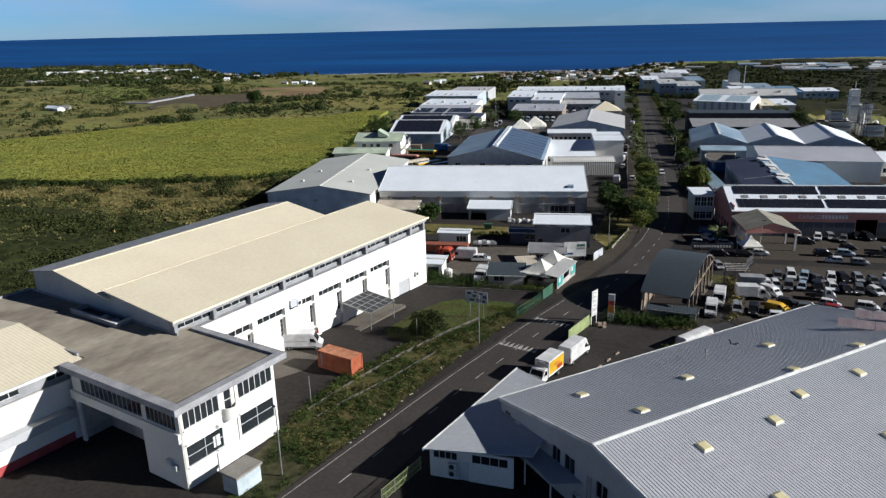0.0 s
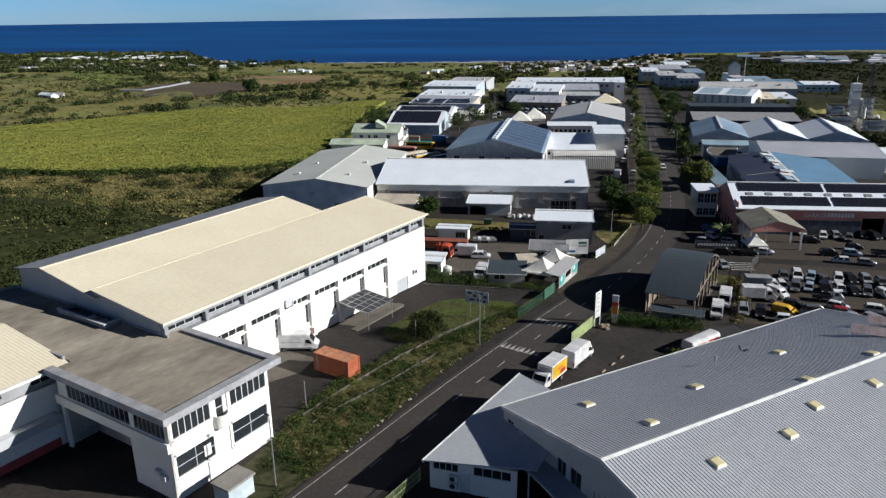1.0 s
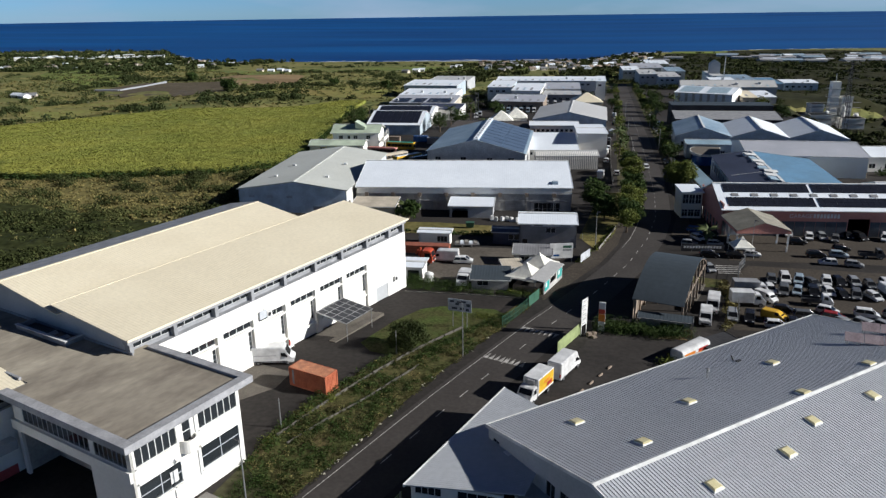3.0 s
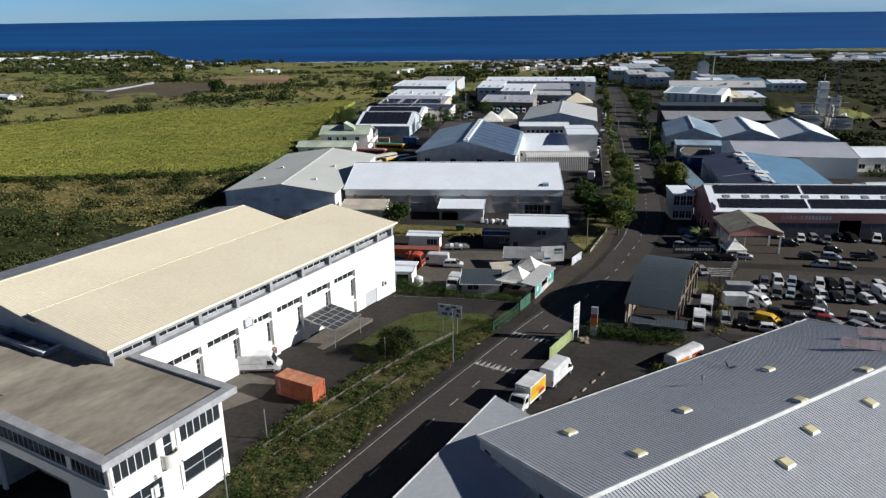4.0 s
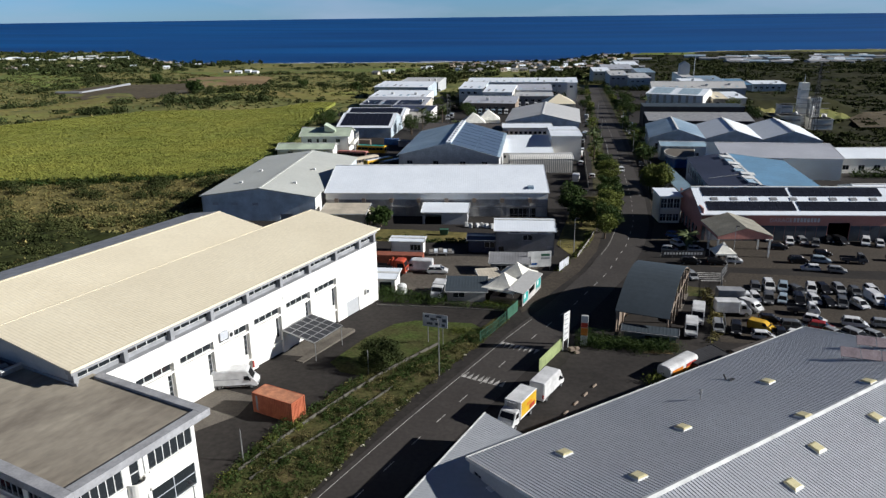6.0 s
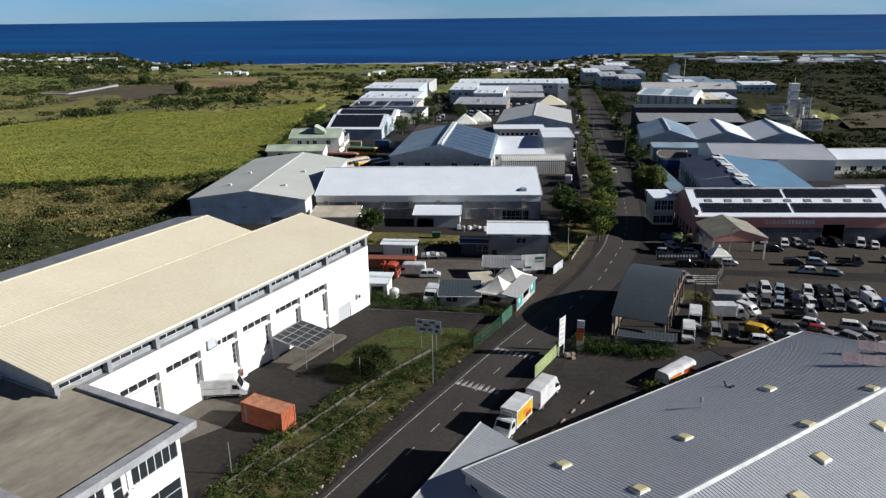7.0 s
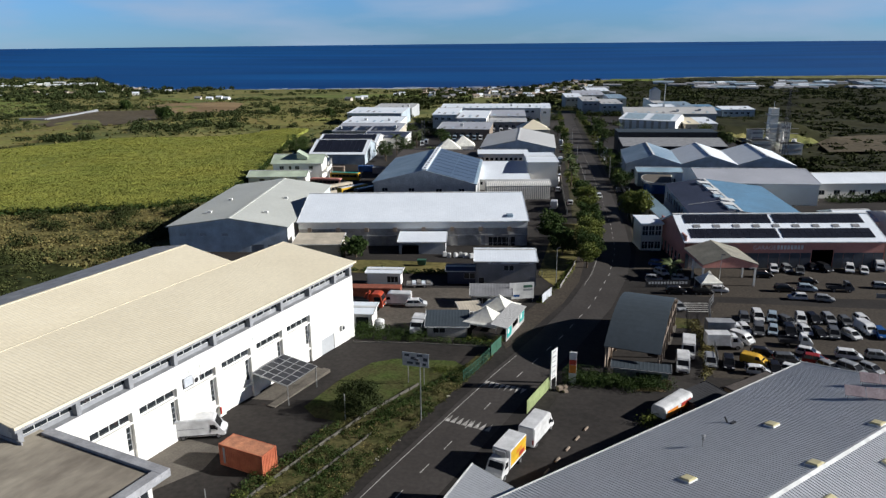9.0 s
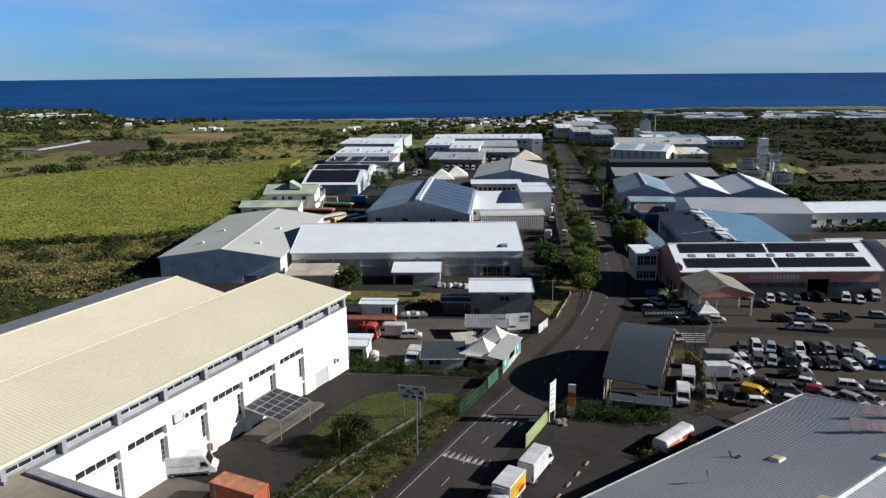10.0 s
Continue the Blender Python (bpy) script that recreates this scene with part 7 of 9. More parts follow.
van("white", spot(-44.6, 86.9, 16, 0.05), "white high-roofed delivery van beside the factory wall", 5.9, 2.65, 2.0, stripe="bar_grey")
box_truck(spot(-8.1, 84.7, -112, 0.05), "white box truck with a red and yellow picture on its side", L=6.2, side=("yellow_paint", "red_paint", "orange_sign"))
van("white", spot(-4.9, 92.0, 68, 0.05), "white high-roofed van parked behind the box truck", 6.2, 2.8, 2.05)
van("white", spot(17.4, 120.2, -100, 0.05), "old white van on the grass beside the shelter", 5.4, 2.4, 1.95)
van("white", spot(15.6, 114.4, -98, 0.05), "white van with a blue front beside the hedge", 4.6, 2.2, 1.85)
box_truck(spot(23.2, 123.4, 6, 0.05), "white box truck in the car lot", L=5.6, H=2.65, W=2.0)
box_truck(spot(24.6, 128.6, 4, 0.05), "grey box truck with a white cab", "trim_grey", L=6.2, H=2.8, W=2.0)


def mobile_shop():
    """A long low sales trailer with a rounded white top and painted sides."""
    t = thing("sales_trailer", "white and orange sales trailer beside the grey warehouse", "trailer", spot(12.0, 100.6, 50, 0.05))
    bm = fresh()
    prism(bm, [(-1.0, 0.5), (1.0, 0.5), (1.05, 1.45), (0.9, 1.85), (0.6, 1.98), (-0.6, 1.98), (-0.9, 1.85), (-1.05, 1.45)], -3.2, 3.2, pose(0, 0, 0, 0, 0, 90))
    rounded(bm, 0.08, 2)
    body = part("body", bm, M["paint_white"], t)
    for k in (-1, 1):
        for x0, x1, z0, z1, mm in ((-3.0, 3.0, 0.6, 1.05, "orange_sign"), (-2.8, -0.4, 1.07, 1.5, "orange_sign"), (0.4, 2.6, 1.07, 1.5, "red_paint")):
            bm = fresh()
            box(bm, x0, x1, k * 1.06 - 0.02, k * 1.06 + 0.02, z0, z1)
            part("side_picture", bm, M[mm], body)
    bm = fresh()
    box(bm, 3.1, 4.3, -0.06, 0.06, 0.45, 0.57)
    part("drawbar", bm, M["dark_metal"], t)
    wheel_parts(t, (-0.4, 0.5), 1.0, 0.34, 0.22)


mobile_shop()
car("hatch", "white", spot(-27.6, 136.4, 8, 0.05), "white hatchback in the transport yard")
box_truck(spot(-25.0, 124.2, -92, 0.05), "small white lorry beside the dark-roofed hut", L=4.6, H=2.4)


def crane_lorry():
    """A tall cab over the engine, a flat deck and a folded crane behind the cab."""
    t = thing("truck", "red crane lorry with a tall cab and a folded crane", "truck", spot(-37.2, 134.6, -3, 0.05))
    bm = fresh()
    prism(bm, [(2.0, 0.6), (4.0, 0.55), (4.12, 1.2), (4.02, 1.9), (3.75, 2.95), (3.2, 3.15), (2.0, 3.1)], -1.15, 1.15)
    rounded(bm, 0.08, 2)
    part("cab", bm, M["crane_red"], t)
    bm = fresh()
    hexa(bm, [(3.98, -1.0, 1.85), (4.06, -1.0, 1.85), (4.06, 1.0, 1.85), (3.98, 1.0, 1.85), (3.74, -0.95, 2.75), (3.82, -0.95, 2.75), (3.82, 0.95, 2.75), (3.74, 0.95, 2.75)])
    part("windscreen", bm, M["car_glass"], t)
    for k in (-1, 1):
        bm = fresh()
        prism(bm, [(2.5, 1.75), (3.85, 1.75), (3.6, 2.6), (2.5, 2.6)], k * 1.155 - 0.012, k * 1.155 + 0.012)
        part("side_window", bm, M["car_glass"], t)
        bm = fresh()
        box(bm, 3.95, 4.16, k * 0.8 - 0.2, k * 0.8 + 0.2, 0.75, 1.0)
        part("headlight", bm, M["lamp_glass"], t)
    bm = fresh()
    box(bm, 4.05, 4.15, -0.7, 0.7, 1.1, 1.6)
    part("grille", bm, M["grille"], t)
    bm = fresh()
    box(bm, -4.0, 3.6, -0.45, 0.45, 0.6, 0.85)
    part("chassis", bm, M["dark_metal"], t)
    bm = fresh()
    box(bm, -4.0, 1.0, -1.2, 1.2, 1.0, 1.18)
    for y0, y1 in ((-1.2, -1.14), (1.14, 1.2)):
        box(bm, -4.0, 1.0, y0, y1, 1.18, 1.65)
    part("flatbed", bm, M["dark_metal"], t)
    for a, b, r in (((1.4, 0, 0.9), (1.4, 0, 3.3), 0.24), ((1.4, 0, 3.3), (0.2, 0.5, 1.8), 0.17), ((1.4, 0.1, 3.2), (1.2, -0.9, 2.0), 0.15), ((0.2, 0.5, 1.8), (0.9, -0.4, 3.0), 0.12)):
        bm = fresh()
        tube(bm, a, b, r)
        part("crane_arm", bm, M["crane_red"], t)
    wheel_parts(t, (3.0, -1.6, -2.8), 1.15, 0.5, 0.3)


crane_lorry()
van("white", spot(-31.4, 137.0, 184, 0.05), "white van beside the red lorry", 5.6, 2.5, 2.0)
car("hatch", "white", spot(12.0, 250.5, -86, 0.09), "white car standing on the road")
for i, (x, y, c) in enumerate(((-1.2, 262, "white"), (-0.8, 292, "white"), (-0.6, 316, "silver"), (0.6, 345, "white"), (1.2, 372, "black"), (1.6, 392, "white"), (2.4, 238, "white"), (19.2, 262, "black"), (20.6, 342, "white"), (20.0, 356, "grey"), (1.5, 425, "white"), (20.5, 410, "white"), (-4.0, 203, "white"))):
    car("hatch", c, spot(x, y, 88 if x < 10 else -88, 0.05), c + " car parked beside the long road", "roadside cars")
for x, y, c in ((-2.6, 232, "white"), (-1.6, 278, "white"), (0.2, 333, "silver"), (1.4, 410, "white"), (21.8, 306, "white"), (22.4, 372, "white")):
    van(c, spot(x, y, 86, 0.05), c + " delivery van parked beside the long road", group="roadside vans")
for i, (x, y) in enumerate(((-66, 427), (-62.5, 427.4), (-59, 426.6), (-55, 427.2), (-51.5, 427), (-47.5, 426.5), (-44, 427), (-40.5, 474), (-35.5, 474.4), (-30, 474.2), (-25, 474.6), (-72, 394), (-71.5, 402))):
    van("pale_blue" if i < 6 else "white", spot(x, y, -85, 0.05), ("pale blue" if i < 6 else "white") + " van parked before the far works", 5.6, 2.7, 2.1, group="vans at the far works")
bus(spot(-81, 276.5, -4, 0.05), "yellow bus with dark windows", "yellow_paint", roof="teal_sign")
bus(spot(-84, 262, -2, 0.05), "faded pink bus parked beside the hangar", "pink_wall", roof="pink_wall")
bus(spot(-70, 247, 55, 0.05), "yellow and white bus parked behind the hangar", "yellow_paint")
bus(spot(-64, 246, 55, 0.05), "dark grey bus parked behind the hangar", "paint_grey", roof="paint_grey")
bus(spot(-76, 250, 55, 0.05), "pale bus parked behind the hangar", "beige_wall", roof="beige_wall")
for x, y, c, lab in ((-90, 296, "rust_roof", "brown shipping container"), (-79, 300, "paint_blue", "blue water tank container"), (-66, 318, "orange_sign", "stack of orange crates"), (-72, 296, "bar_grey", "grey scrap container")):
    t = thing("container", lab + " in the bus yard", "container", spot(x, y, 6, 0.02))
    bm = fresh()
    box(bm, -3.0, 3.0, -1.2, 1.2, 0, 2.5)
    body = part("body", bm, M[c], t)
    for i in range(14):
        bm = fresh()
        box(bm, -2.9 + 0.42 * i, -2.7 + 0.42 * i, -1.24, 1.24, 0.1, 2.4)
        part("rib", bm, M[c], body)


# ---- plants ----
def leaf_cloud(centres, radii, per, size, rng, flat=0.75):
    """Small leaf triangles scattered through lumps; returns arrays of corners."""
    pts = []
    for c, r in zip(centres, radii):
        n = max(4, int(per * r * r))
        d = rng.normal(size=(n, 3))
        d /= np.linalg.norm(d, axis=1)[:, None]
        p = np.asarray(c) + d * (r * rng.uniform(0.55, 1.05, n)[:, None]) * (1, 1, flat)
        a = rng.normal(size=(n, 3))
        a /= np.linalg.norm(a, axis=1)[:, None]
        b = np.cross(a, d + 0.3 * rng.normal(size=(n, 3)))
        b /= np.linalg.norm(b, axis=1)[:, None] + 1e-9
        s = size * rng.uniform(0.6, 1.4, n)[:, None]
        pts.append(np.stack([p - a * s * 0.5, p + a * s * 0.5, p + b * s, ], 1))
    return np.concatenate(pts)


def tri_mesh(name, tris, material):
    v = tris.reshape(-1, 3)
    n = len(tris)
    me = bpy.data.meshes.new(name)
    me.vertices.add(len(v))
    me.vertices.foreach_set("co", v.astype(np.float32).ravel())
    me.loops.add(3 * n)
    me.loops.foreach_set("vertex_index", np.arange(3 * n, dtype=np.int32))
    me.polygons.add(n)
    me.polygons.foreach_set("loop_start", np.arange(0, 3 * n, 3, dtype=np.int32))
    me.polygons.foreach_set("loop_total", np.full(n, 3, dtype=np.int32))
    me.update(calc_edges=True)
    me.materials.append(material)
    return me


def tree(m, label, h=7.0, r=2.6, leaf="leaf", seed=1, leaf_size=0.34, per=55, name="tree", group="", lumps=26, trunk_h=0.35):
    rng = np.random.default_rng(seed)
    t = thing(name, label, name, m, group)
    bm = fresh()
    th = h * trunk_h
    tube(bm, (0, 0, -0.6), (0.1, 0.05, th), 0.055 * r + 0.08, 0.04 * r + 0.06, 8)
    cs, rs = [], []
    for i in range(lumps):
        a, u = rng.uniform(0, 6.28), rng.uniform(0, 1)
        zz = th * 0.85 + (h - th) * rng.uniform(0.12, 0.95)
        span = r * math.sqrt(max(0.08, 1 - ((zz - (th + (h - th) * 0.45)) / ((h - th) * 0.62)) ** 2))
        rad = span * math.sqrt(u) * 0.85
        c = (rad * math.cos(a), rad * math.sin(a), zz)
        cs.append(c), rs.append(r * rng.uniform(0.26, 0.46))
        if i % 3 == 0:
            tube(bm, (0.08, 0.04, th * 0.8), (c[0] * 0.8, c[1] * 0.8, c[2]), 0.03 * r, 0.012 * r, 5)
    part("trunk", bm, M["bark"], t)
    ob = new("crown", tri_mesh("crown", leaf_cloud(cs, rs, per, leaf_size, rng), M[leaf]))
    ob.parent = t
    return t


def palm(m, label, h=6.0, seed=1, fronds=15, reach=2.8, group=""):
    rng = np.random.default_rng(seed)
    t = thing("palm_tree", label, "palm tree", m, group)
    bm = fresh()
    tube(bm, (0, 0, -0.5), (0.15, 0.1, h), 0.2, 0.13, 8)
    part("trunk", bm, M["bark"], t)
    for i in range(fronds):
        a, lift = 6.2832 * i / fronds + rng.uniform(-0.2, 0.2), rng.uniform(-0.2, 0.9)
        bm = fresh()
        prev = None
        for k in range(8):
            s = k / 7
            rad, z = reach * s, h + lift * reach * s - 1.5 * s * s
            c = Vector((0.15 + rad * math.cos(a), 0.1 + rad * math.sin(a), z))
            n = Vector((-math.sin(a), math.cos(a), 0))
            w = 0.42 * math.sin(math.pi * min(1, 0.12 + 0.88 * s)) + 0.03
            now = [bm.verts.new(c - n * w - Vector((0, 0, w * 0.55))), bm.verts.new(c), bm.verts.new(c + n * w - Vector((0, 0, w * 0.55)))]
            if prev:
                bm.faces.new((prev[0], prev[1], now[1], now[0])), bm.faces.new((prev[1], prev[2], now[2], now[1]))
            prev = now
        part("frond", bm, M["palm_leaf"], t)
    return t


AVENUE = [(4.3, 166.5, 5.4, 2.3), (4.6, 171.5, 6.0, 2.6), (5.0, 177.5, 6.2, 2.7), (5.4, 184, 6.6, 2.8), (5.8, 191, 6.8, 2.8), (6.2, 198.5, 6.6, 2.7), (6.4, 207, 7.2, 2.9), (6.5, 217, 7.4, 3.0), (6.4, 228, 7.2, 2.9), (6.2, 240, 6.8, 2.8)]
base_trees = [tree(spot(x, y, 40 * i), "round dense avenue tree on the grass strip", h * 1.12, r * 1.28, "leaf" if i % 3 == 1 else "leaf_light", 11 + i, 0.27, 120, group="avenue trees") for i, (x, y, h, r) in enumerate(AVENUE[:5])]
for i, (x, y, h, r) in enumerate(AVENUE[5:]):
    copy_thing(base_trees[i], spot(x, y, 70 * i + 15))
OTHERS = [(-3.4, 188, 8.0, 3.8, "leaf"), (-0.8, 176, 6.5, 3.0, "leaf"), (19.8, 217, 8.5, 4.6, "leaf_light"), (20.6, 226, 7.0, 3.4, "leaf"), (-27.4, 95.4, 3.7, 3.1, "far_leaf"), (-47.6, 168.5, 4.5, 3.0, "leaf"), (22.2, 320, 7, 3.5, "leaf"), (21, 302, 6, 3, "leaf"), (22, 270, 6, 3.2, "leaf"), (20.8, 286, 5, 2.6, "leaf"), (76, 408, 12, 5.5, "leaf_light"), (84, 398, 9, 4.5, "leaf"), (-78, 332, 9, 5, "leaf"), (-72, 345, 10, 5, "leaf"), (-124, 345, 10, 5.5, "leaf"), (-128, 360, 9, 5, "leaf"), (-62, 398, 9, 5, "leaf"), (24, 416, 8, 3.5, "leaf"), (22, 440, 9, 4, "leaf"), (4, 330, 5, 2.5, "leaf"), (3.2, 272, 5.5, 2.8, "leaf_light"), (24, 470, 9, 4, "leaf"), (0, 455, 7, 3.5, "leaf"), (30, 345, 5, 3, "leaf")]
for i, (x, y, h, r, lf) in enumerate(OTHERS):
    tree(spot(x, y, 33 * i), "broad dark green tree among the buildings" if y > 120 else "low spreading dark bush on the lawn", h, r, lf, 40 + i, 0.19 if y < 120 else 0.36, 210 if y < 120 else 80 if y < 250 else 30, name="tree", trunk_h=0.3 if y > 120 else 0.12, lumps=30)
for i, (x, y, h) in enumerate(((-49.6, 171.0, 3.2), (-50.6, 169.4, 2.4), (3.2, 262, 7.5), (2.6, 284, 8.5), (4.6, 300, 6.5), (-77, 352, 9.5), (-80, 366, 8), (-119, 352, 9), (-55, 322, 7), (21.4, 276, 4), (20.9, 160.5, 3.2), (34, 436, 9), (-71, 372, 9), (21.6, 380, 6), (-0.6, 181.2, 3.6))):
    palm(spot(x, y, 24 * i), "feathery green palm tree", h, 5 + i, 15, 2.2 + 0.12 * h, "palm trees")


def scatter(name, label, category, pts, sizes, material, per, leaf, seed, flat=0.7):
    """Countless bushes as one sheet of leaves."""
    rng = np.random.default_rng(seed)
    cs, rs = [], []
    for (x, y), s in zip(pts, sizes):
        z = G(x, y)
        for k in range(3):
            cs.append((x + rng.uniform(-0.7, 0.7) * s, y + rng.uniform(-0.7, 0.7) * s, z + 0.35 * s * rng.uniform(0.4, 1.3)))
            rs.append(s * rng.uniform(0.5, 0.85))
    ob = new(name, tri_mesh(name, leaf_cloud(cs, rs, per, leaf, rng, flat), M[material]))
    return tagged(ob, label, category, kind="stuff")


rng = np.random.default_rng(7)


def sprinkle(n, x0, x1, y0, y1, keep=None, clump=0.0, scale=60.0):
    out = []
    tries = 0
    while len(out) < n and tries < n * 40:
        tries += 1
        x, y = rng.uniform(x0, x1), rng.uniform(y0, y1)
        if keep and not keep(x, y):
            continue
        if clump and noise.noise((x / scale, y / scale, 2.0)) < rng.uniform(-0.5, 0.5) * (1 - clump) + clump * 0.12:
            continue
        out.append((x, y))
    return out


MEADOW = [(-112, 232), (-128, 215), (-180, 193), (-250, 186), (-340, 178), (-340, 110), (-200, 90), (-112, 90), (-103, 140), (-97, 170)]
# dark thicket beside the factory, bushes in the dry meadow
pts = sprinkle(1700, -330, -98, 90, 172, lambda x, y: y < 168 - 0.04 * (-x - 100) and x < -94 - (y < 125) * 4, 0.3, 30)
scatter("thicket", "dense dark green thicket beside the factory", "bushes", pts, rng.uniform(1.2, 3.0, len(pts)), "valley_leaf", 20, 0.40, 3)
# green bushes in a paler leaf colour that imitates sunlit tops
pts = sprinkle(620, -200, -96, 108, 176, lambda x, y: y < 168 - 0.04 * (-x - 100) and x < -94 - (y < 125) * 4, 0.35, 18)
scatter("green_thicket", "green bushes in the thicket, paler as if sunlit", "bushes", pts, rng.uniform(1.0, 2.3, len(pts)), "scrub_leaf", 26, 0.34, 74)
pts = sprinkle(420, -330, -98, 120, 176, lambda x, y: y < 172, 0.0)
scatter("brush", "olive and brown brush between the bushes", "bushes", pts, rng.uniform(0.7, 2.0, len(pts)), "leaf_dry", 8, 0.6, 4)
pts = [(-118, 190), (-121, 192), (-124, 189), (-136, 186), (-140, 187), (-133, 196), (-145, 207), (-152, 197), (-187, 203), (-126, 201), (-128, 203), (-148, 198), (-160, 186), (-173, 180), (-205, 178), (-222, 175)] + sprinkle(60, -330, -100, 165, 215, lambda x, y: inside((x, y), MEADOW) and not inside((x, y), CANE), 0.6, 25)
scatter("meadow_bushes", "dark bushes scattered over the dry meadow", "bushes", pts, rng.uniform(1.8, 3.8, len(pts)), "valley_leaf", 30, 0.38, 5)
pts = sprinkle(3200, -340, -98, 150, 225, lambda x, y: inside((x, y), MEADOW) and not inside((x, y), CANE))
scatter("dry_tufts", "tufts of dry brown grass", "grass", pts, rng.uniform(0.4, 1.2, len(pts)), "leaf_dry", 16, 0.38, 6, 0.4)


def cane_plants():
    """The standing cane: blades in tufts over the whole field, closest along its near edge."""
    r = np.random.default_rng(9)
    tris = []
    n = 60000
    xs, ys = r.uniform(-382, -108, n), r.uniform(170, 474, n)
    xs, ys = np.concatenate([xs, r.uniform(-200, -108, 9000)]), np.concatenate([ys, r.uniform(190, 300, 9000)])
    for x, y in zip(xs, ys):
        if not inside((x, y), CANE):
            continue
        z = G(x, y)
        h = r.uniform(2.0, 2.35)
        for k in range(5):
            a = r.uniform(0, 6.28)
            w, lean = r.uniform(0.16, 0.34), r.uniform(0.4, 1.0)
            bx, by = x + r.uniform(-1.1, 1.1), y + r.uniform(-1.1, 1.1)
            dx, dy = math.cos(a), math.sin(a)
            tris.append(((bx - dy * w, by + dx * w, z + 1.88), (bx + dy * w, by - dx * w, z + 1.88), (bx + dx * lean, by + dy * lean, z + h)))
    me = tri_mesh("cane_plants", np.array(tris), M["cane"])
    tagged(new("cane_plants", me), "tall bright green sugar cane leaves", "sugar cane", kind="stuff")


cane_plants()
# tree-leaf green instead of cane: the edge's shade is in the colour
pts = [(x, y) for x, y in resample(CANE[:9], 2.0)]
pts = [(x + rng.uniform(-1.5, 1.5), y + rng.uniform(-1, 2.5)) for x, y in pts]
scatter("cane_edge", "dark leaves that give the cane field's edge its shade", "sugar cane", pts, rng.uniform(1.3, 2.1, len(pts)), "leaf", 20, 0.45, 12, 1.0)

# far bush and woods: each patch one mass
FIELDS = [[(-461, 576), (-456, 655), (-357, 647), (-298, 549), (-305, 485), (-347, 480)], [(-423, 714), (-401, 780), (-323, 743), (-289, 638), (-328, 604), (-358, 650)], [(-325, 345), (-380, 420), (-361, 512), (-307, 448), (-290, 380), (-298, 350)], [(-567, 938), (-451, 944), (-344, 860), (-397, 765)], [(-480, 975), (-360, 1000), (-120, 1015), (-60, 960), (-200, 900), (-355, 887)], CANE]
LAND = [(-1400, 240), (-400, 245), (-310, 300), (-290, 330), (-275, 370), (-200, 440), (-190, 480), (-140, 480), (-110, 580), (10, 680), (95, 640), (138, 520), (140, 300), (180, 240), (1000, 300), (1000, 1500), (-1600, 1600)]


def on_land(x, y):
    a = math.degrees(math.atan2(x, y))
    return math.hypot(x, y) < coast(a) * 0.985 and inside((x, y), LAND)


pts = sprinkle(1300, -900, 60, 300, 1150, lambda x, y: on_land(x, y) and not any(inside((x, y), f) for f in FIELDS), 0.8, 55)
scatter("far_bushes", "dark bushes and hedges between the far fields", "bushes", pts, rng.uniform(1.6, 4.5, len(pts)), "far_leaf", 4, 1.1, 21)
pts = [(x + rng.uniform(-14, 14), y + rng.uniform(-9, 9)) for x, y in ((-557, 755), (-540, 740), (-525, 726), (-505, 710), (-494, 698), (-484, 699), (-310, 453), (-252, 459), (-247, 452), (-232, 474), (-228, 482), (-300, 400), (-286, 396), (-276, 602), (-250, 610), (-272, 542), (-277, 525), (-472, 567), (-485, 600), (-494, 637), (-375, 447), (-421, 690), (-440, 690), (-480, 728), (-268, 457), (-220, 640), (-190, 660), (-160, 640)) for k in range(9)]
scatter("groves", "dark groves and hedgerows among the far fields", "bushes", pts, rng.uniform(2.2, 5.0, len(pts)), "far_leaf", 5, 1.0, 27)
pts = sprinkle(5200, 100, 620, 240, 1250, on_land, 0.15, 60)
scatter("valley_bush", "taller dark bushes in the valley", "bushes", pts, rng.uniform(2.0, 4.5, len(pts)), "valley_leaf", 7, 1.15, 22)
pts = sprinkle(1900, -220, 420, 700, 1450, on_land, 0.2, 60)
scatter("far_woods", "dark woods between the far houses", "bushes", pts, rng.uniform(2.5, 6.0, len(pts)), "valley_leaf", 1.4, 2.2, 23)
pts = sprinkle(1300, -1500, -560, 760, 1850, on_land, 0.2, 80)
scatter("headland_bush", "dark bush on the far headland", "bushes", pts, rng.uniform(3.5, 7.5, len(pts)), "far_leaf", 1.0, 2.8, 24)
pts = sprinkle(620, 95, 170, 250, 480, lambda x, y: x > 100 + (y > 380) * 34 and not (98 < x < 150 and 448 < y < 492))
scatter("valley_edge", "green bushes along the estate's edge", "bushes", pts, rng.uniform(1.5, 3.6, len(pts)), "valley_leaf", 9, 1.0, 25)
for i, (x, y, h, r) in enumerate(((-295, 532, 9, 7.5), (-330, 585, 6, 4), (-250, 640, 6, 5), (-190, 610, 6, 5), (-420, 680, 8, 7))):
    tree(spot(x, y, 50 * i), "single dark round tree among the fields", h, r, "leaf", 90 + i, 1.0, 9, trunk_h=0.12, lumps=24)
for i in range(26):
    a = rng.uniform(-4, 4) if i < 20 else rng.uniform(-30, -24)
    rr = coast(a) * rng.uniform(0.9, 0.975)
    x, y = rr * math.sin(radians(a)), rr * math.cos(radians(a))
    tree(spot(x, y, 20 * i), "dark tree near the shore", rng.uniform(5, 9), rng.uniform(3, 5.5), "far_leaf", 130 + i, 1.2, 8, trunk_h=0.2, lumps=14, group="shore trees")

